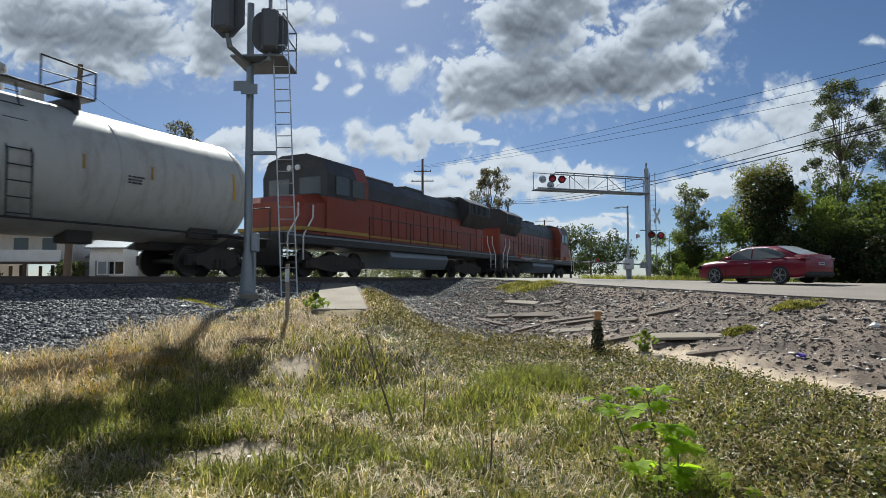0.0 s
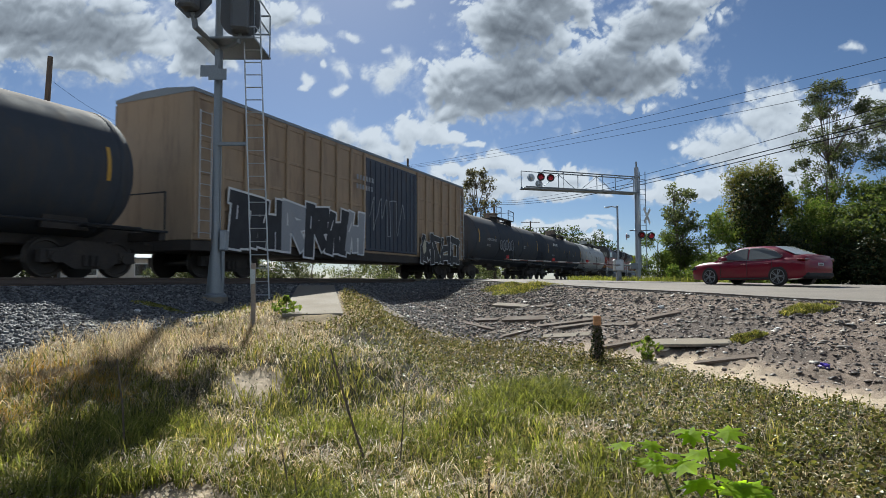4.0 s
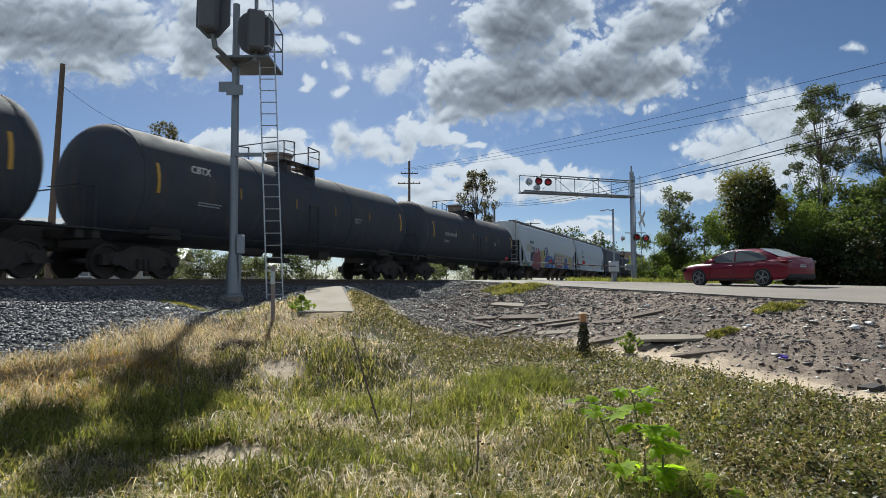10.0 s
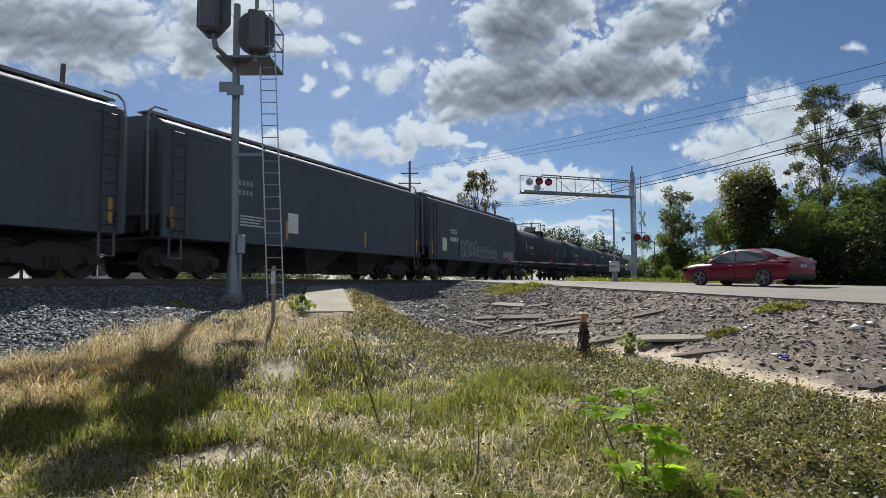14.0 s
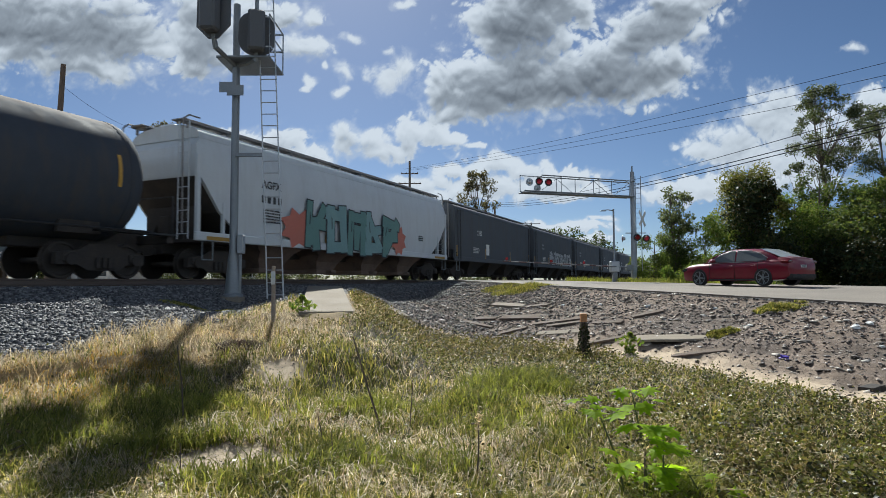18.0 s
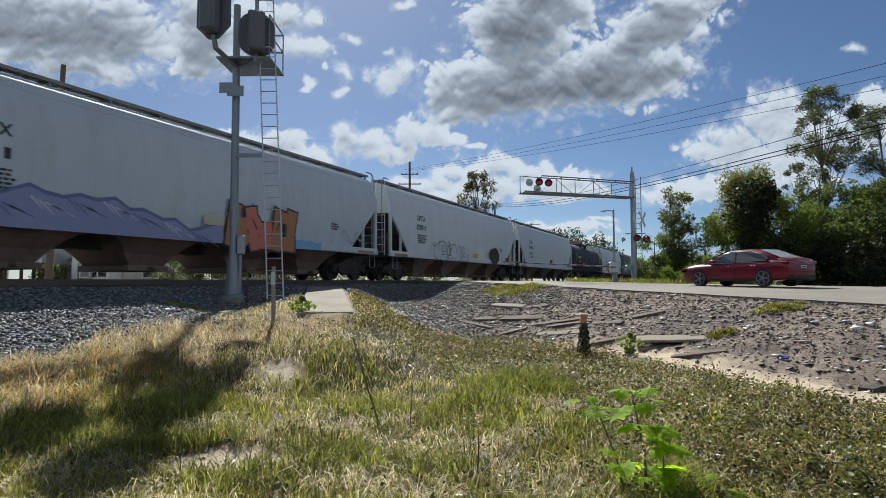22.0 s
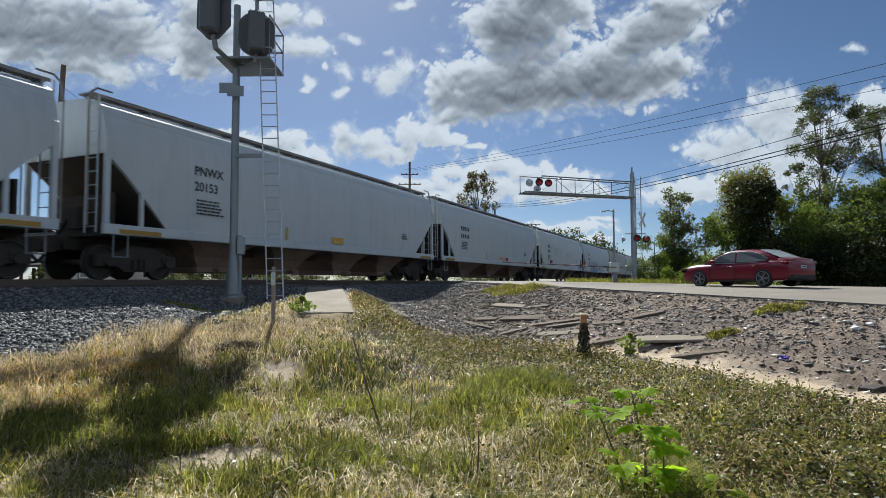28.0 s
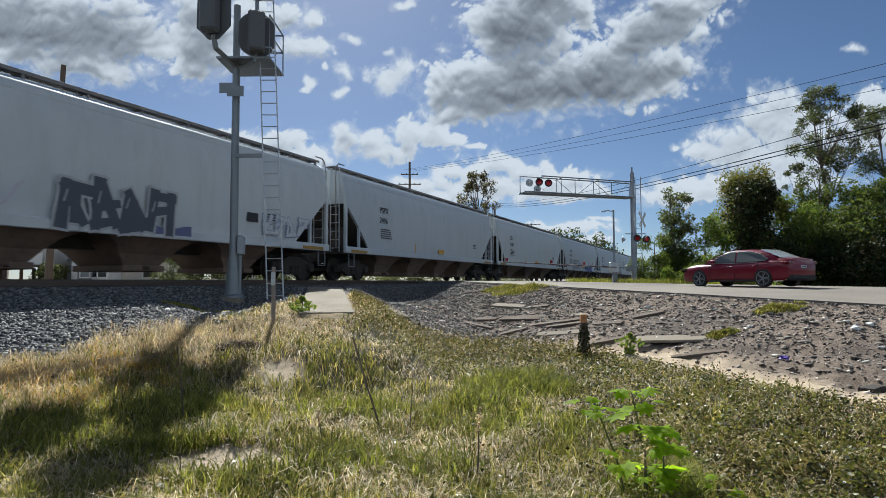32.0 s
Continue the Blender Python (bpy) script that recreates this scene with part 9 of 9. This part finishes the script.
crumpled(5.78, 10.27, 0.10, M["purple"], "plastic_bag", "crumpled purple plastic bag on the dirt", 1)
crumpled(5.5, 16.2, 0.09, M["foam"], "paper_scrap", "crumpled white paper on the bank", 2)
for i, (x, y, s) in enumerate(((7.6, 11.1, 0.1), (8.0, 11.3, 0.07), (6.4, 12.6, 0.06), (6.6, 14.6, 0.06), (4.6, 17.6, 0.06), (5.0, 14.6, 0.05), (7.2, 9.9, 0.05), (3.7, 18.6, 0.06), (-5.5, 12.0, 0.06))):
    crumpled(x, y, s, M["foam"], "paper_scrap", "small crumpled white litter on dirt", 10 + i)


# ------------------------------------------------------------ single plants and sticks
def stick(x, y, top, r, label, lean_to, head=False):
    z = float(ground_z(x, y)) - 0.05
    s = thing("dead_stalk", pose(x, y, z), label, "stalk", "dead stalks")
    rng = random.Random(int(x * 100))
    a = Vector((0, 0, 0))
    b = Vector((lean_to[0] - x, lean_to[1] - y, top - z))
    m1 = a.lerp(b, 0.5) + Vector((rng.uniform(-0.02, 0.02), 0, 0))
    st = Build()
    limb(st, [a, m1, b], r, r * 0.6, 7)
    part("stem", st, M["bark"], s, smooth=True)
    if head:
        nr = np.random.default_rng(int(abs(x) * 50))
        q = np.array(b) + nr.normal(size=(90, 3)) * np.array([0.012, 0.012, 0.05])
        tagged(part("seed_head", leaf_sheet("seed_head", q, 0.012, M["grass_dry"], 5), None, s, "dry brown seed head"), kind="stuff")
    return s


stick(-0.60, 6.05, 1.06, 0.012, "dark bare stalk leaning over the grass", (-0.90, 6.0))
stick(-2.72, 6.35, 0.95, 0.010, "dark upright dead stalk in grass", (-2.78, 6.3))
stick(0.24, 4.55, 0.55, 0.008, "dry brown stalk with a seed head", (0.26, 4.55), True)
stick(-0.34, 5.9, 0.62, 0.007, "thin brown dead stalk standing in grass", (-0.30, 5.9))
stick(-1.05, 5.3, 0.45, 0.006, "thin brown dead stalk standing in grass", (-1.1, 5.3), True)
stick(-0.85, 4.9, 0.42, 0.006, "thin brown dead stalk standing in grass", (-0.9, 4.85))
stick(1.3, 4.0, 0.5, 0.006, "thin brown dead stalk standing in grass", (1.32, 4.0), True)
stick(-3.9, 5.05, 0.28, 0.010, "dark fallen stalk lying in grass", (-3.45, 5.0))
stick(-1.9, 4.5, 0.42, 0.006, "thin brown dead stalk standing in grass", (-1.95, 4.5))


def lobed_leaf(s):
    """A broad five-lobed leaf, cupped along its veins."""
    tips = [(0, 1.0), (0.20, 0.62), (0.58, 0.78), (0.42, 0.42), (0.78, 0.25), (0.36, 0.10), (0.30, -0.18), (0.0, 0.0)]
    outl = tips + [(-x, y) for x, y in reversed(tips[1:-1])]
    vs = [(0, 0.36 * s, 0.03 * s)] + [(x * s, y * s, -0.10 * s * abs(x) - 0.14 * s * max(0, y) ** 2) for x, y in outl]
    n = len(outl)
    return vs, [(0, i + 1, (i + 1) % n + 1) for i in range(n)]


def leafy_plant(x, y, height, seed, label, count=22, size=0.11):
    rng = random.Random(seed)
    z = float(ground_z(x, y)) - 0.03
    p = thing("broadleaf_weed", pose(x, y, z), label, "plant")
    stems = []
    for k in range(3):
        f = (1.0, 0.95, 0.72)[k]
        dx, dy = ((-0.09, 0.0), (-0.34, 0.04), (0.13, 0.05))[k]
        a, b = Vector(((0, -0.12, 0.04)[k], 0, 0)), Vector((dx, dy, height * f))
        m1 = a.lerp(b, 0.5) + Vector((0.03, 0, 0))
        st = Build()
        limb(st, [a, m1, b], 0.009, 0.004, 6)
        part("stem", st, M["plant_stem"], p, "dark green stem")
        stems.append((a, m1, b))
    for i in range(count):
        k = 0 if i < count * 0.5 else (1 if i < count * 0.75 else 2)
        a, m1, b = stems[k]
        f = rng.uniform(0.3, 1.0) if i % (count // 2) else 1.0
        q = a.lerp(m1, f * 2) if f < 0.5 else m1.lerp(b, f * 2 - 1)
        az = rng.uniform(0, 360)
        ln = rng.uniform(0.05, 0.13)
        end = q + Vector((math.cos(radians(az + 90)) * ln, math.sin(radians(az + 90)) * ln, 0.03))
        vs, fs = lobed_leaf(size * rng.uniform(0.55, 1.15) * (0.75 if f > 0.9 else 1))
        leaf = part("leaf", Build().add(vs, fs), M["big_leaf"], p, m=Matrix.Translation(end) @ pose(0, 0, 0, rng.uniform(-35, 10), rng.uniform(-20, 20), az))
        part("leaf_stalk", Build().tube(q, end, 0.0025, None, 4), M["plant_stem"], p)


leafy_plant(1.34, 4.02, 0.79, 3, "bright green weed with broad lobed leaves", 44, 0.15)
leafy_plant(1.72, 4.05, 0.26, 5, "small bright green broadleaf weed", 8, 0.10)


def vine_stake(x, y, h, label, seed, capped):
    z = float(ground_z(x, y)) - 0.05
    s = thing("vine_stake", pose(x, y, z), label, "post")
    if capped:
        part("post", Build().box(-0.05, 0.05, -0.05, 0.05, 0, h, 0.008), M["wood_old"], s, "sawn wooden stub")
        part("cap", Build().box(-0.058, 0.058, -0.058, 0.058, h - 0.16, h + 0.004, 0.008), M["faded_orange"], s, "faded orange-painted top")
    else:
        part("post", Build().tube((0, 0, 0), (0.02, 0, h * 0.9), 0.015, 0.008, 6), M["bark"], s, "thin stem")
    nr = np.random.default_rng(seed)
    n = 1500 if capped else 300
    t = nr.uniform(0, 1, n)
    wd = ((0.17 - 0.10 * t) if capped else 0.30 * np.sin(2.6 * t + 0.35) * (0.75 + 0.35 * np.sin(9 * t + seed))) * nr.uniform(0, 1, n) ** 0.5
    a = nr.uniform(0, 6.28, n)
    q = np.stack([np.cos(a) * wd, np.sin(a) * wd, t * h * (0.8 if capped else 1.0)], 1)
    part("vine", leaf_sheet("vine", q, 0.022 if capped else 0.04, LEAF["vine"] if capped else LEAF["bright"], seed), None, s, "climbing vine leaves" if capped else "pale green leaves")


vine_stake(2.70, 11.6, 0.92, "wooden stake overgrown with dark vine", 1, True)
vine_stake(3.76, 12.15, 0.46, "small leafy weed clump at the dirt's edge", 2, False)
vine_stake(-2.85, 12.1, 0.42, "small leafy weed clump beside the ramp", 3, False)

motions()
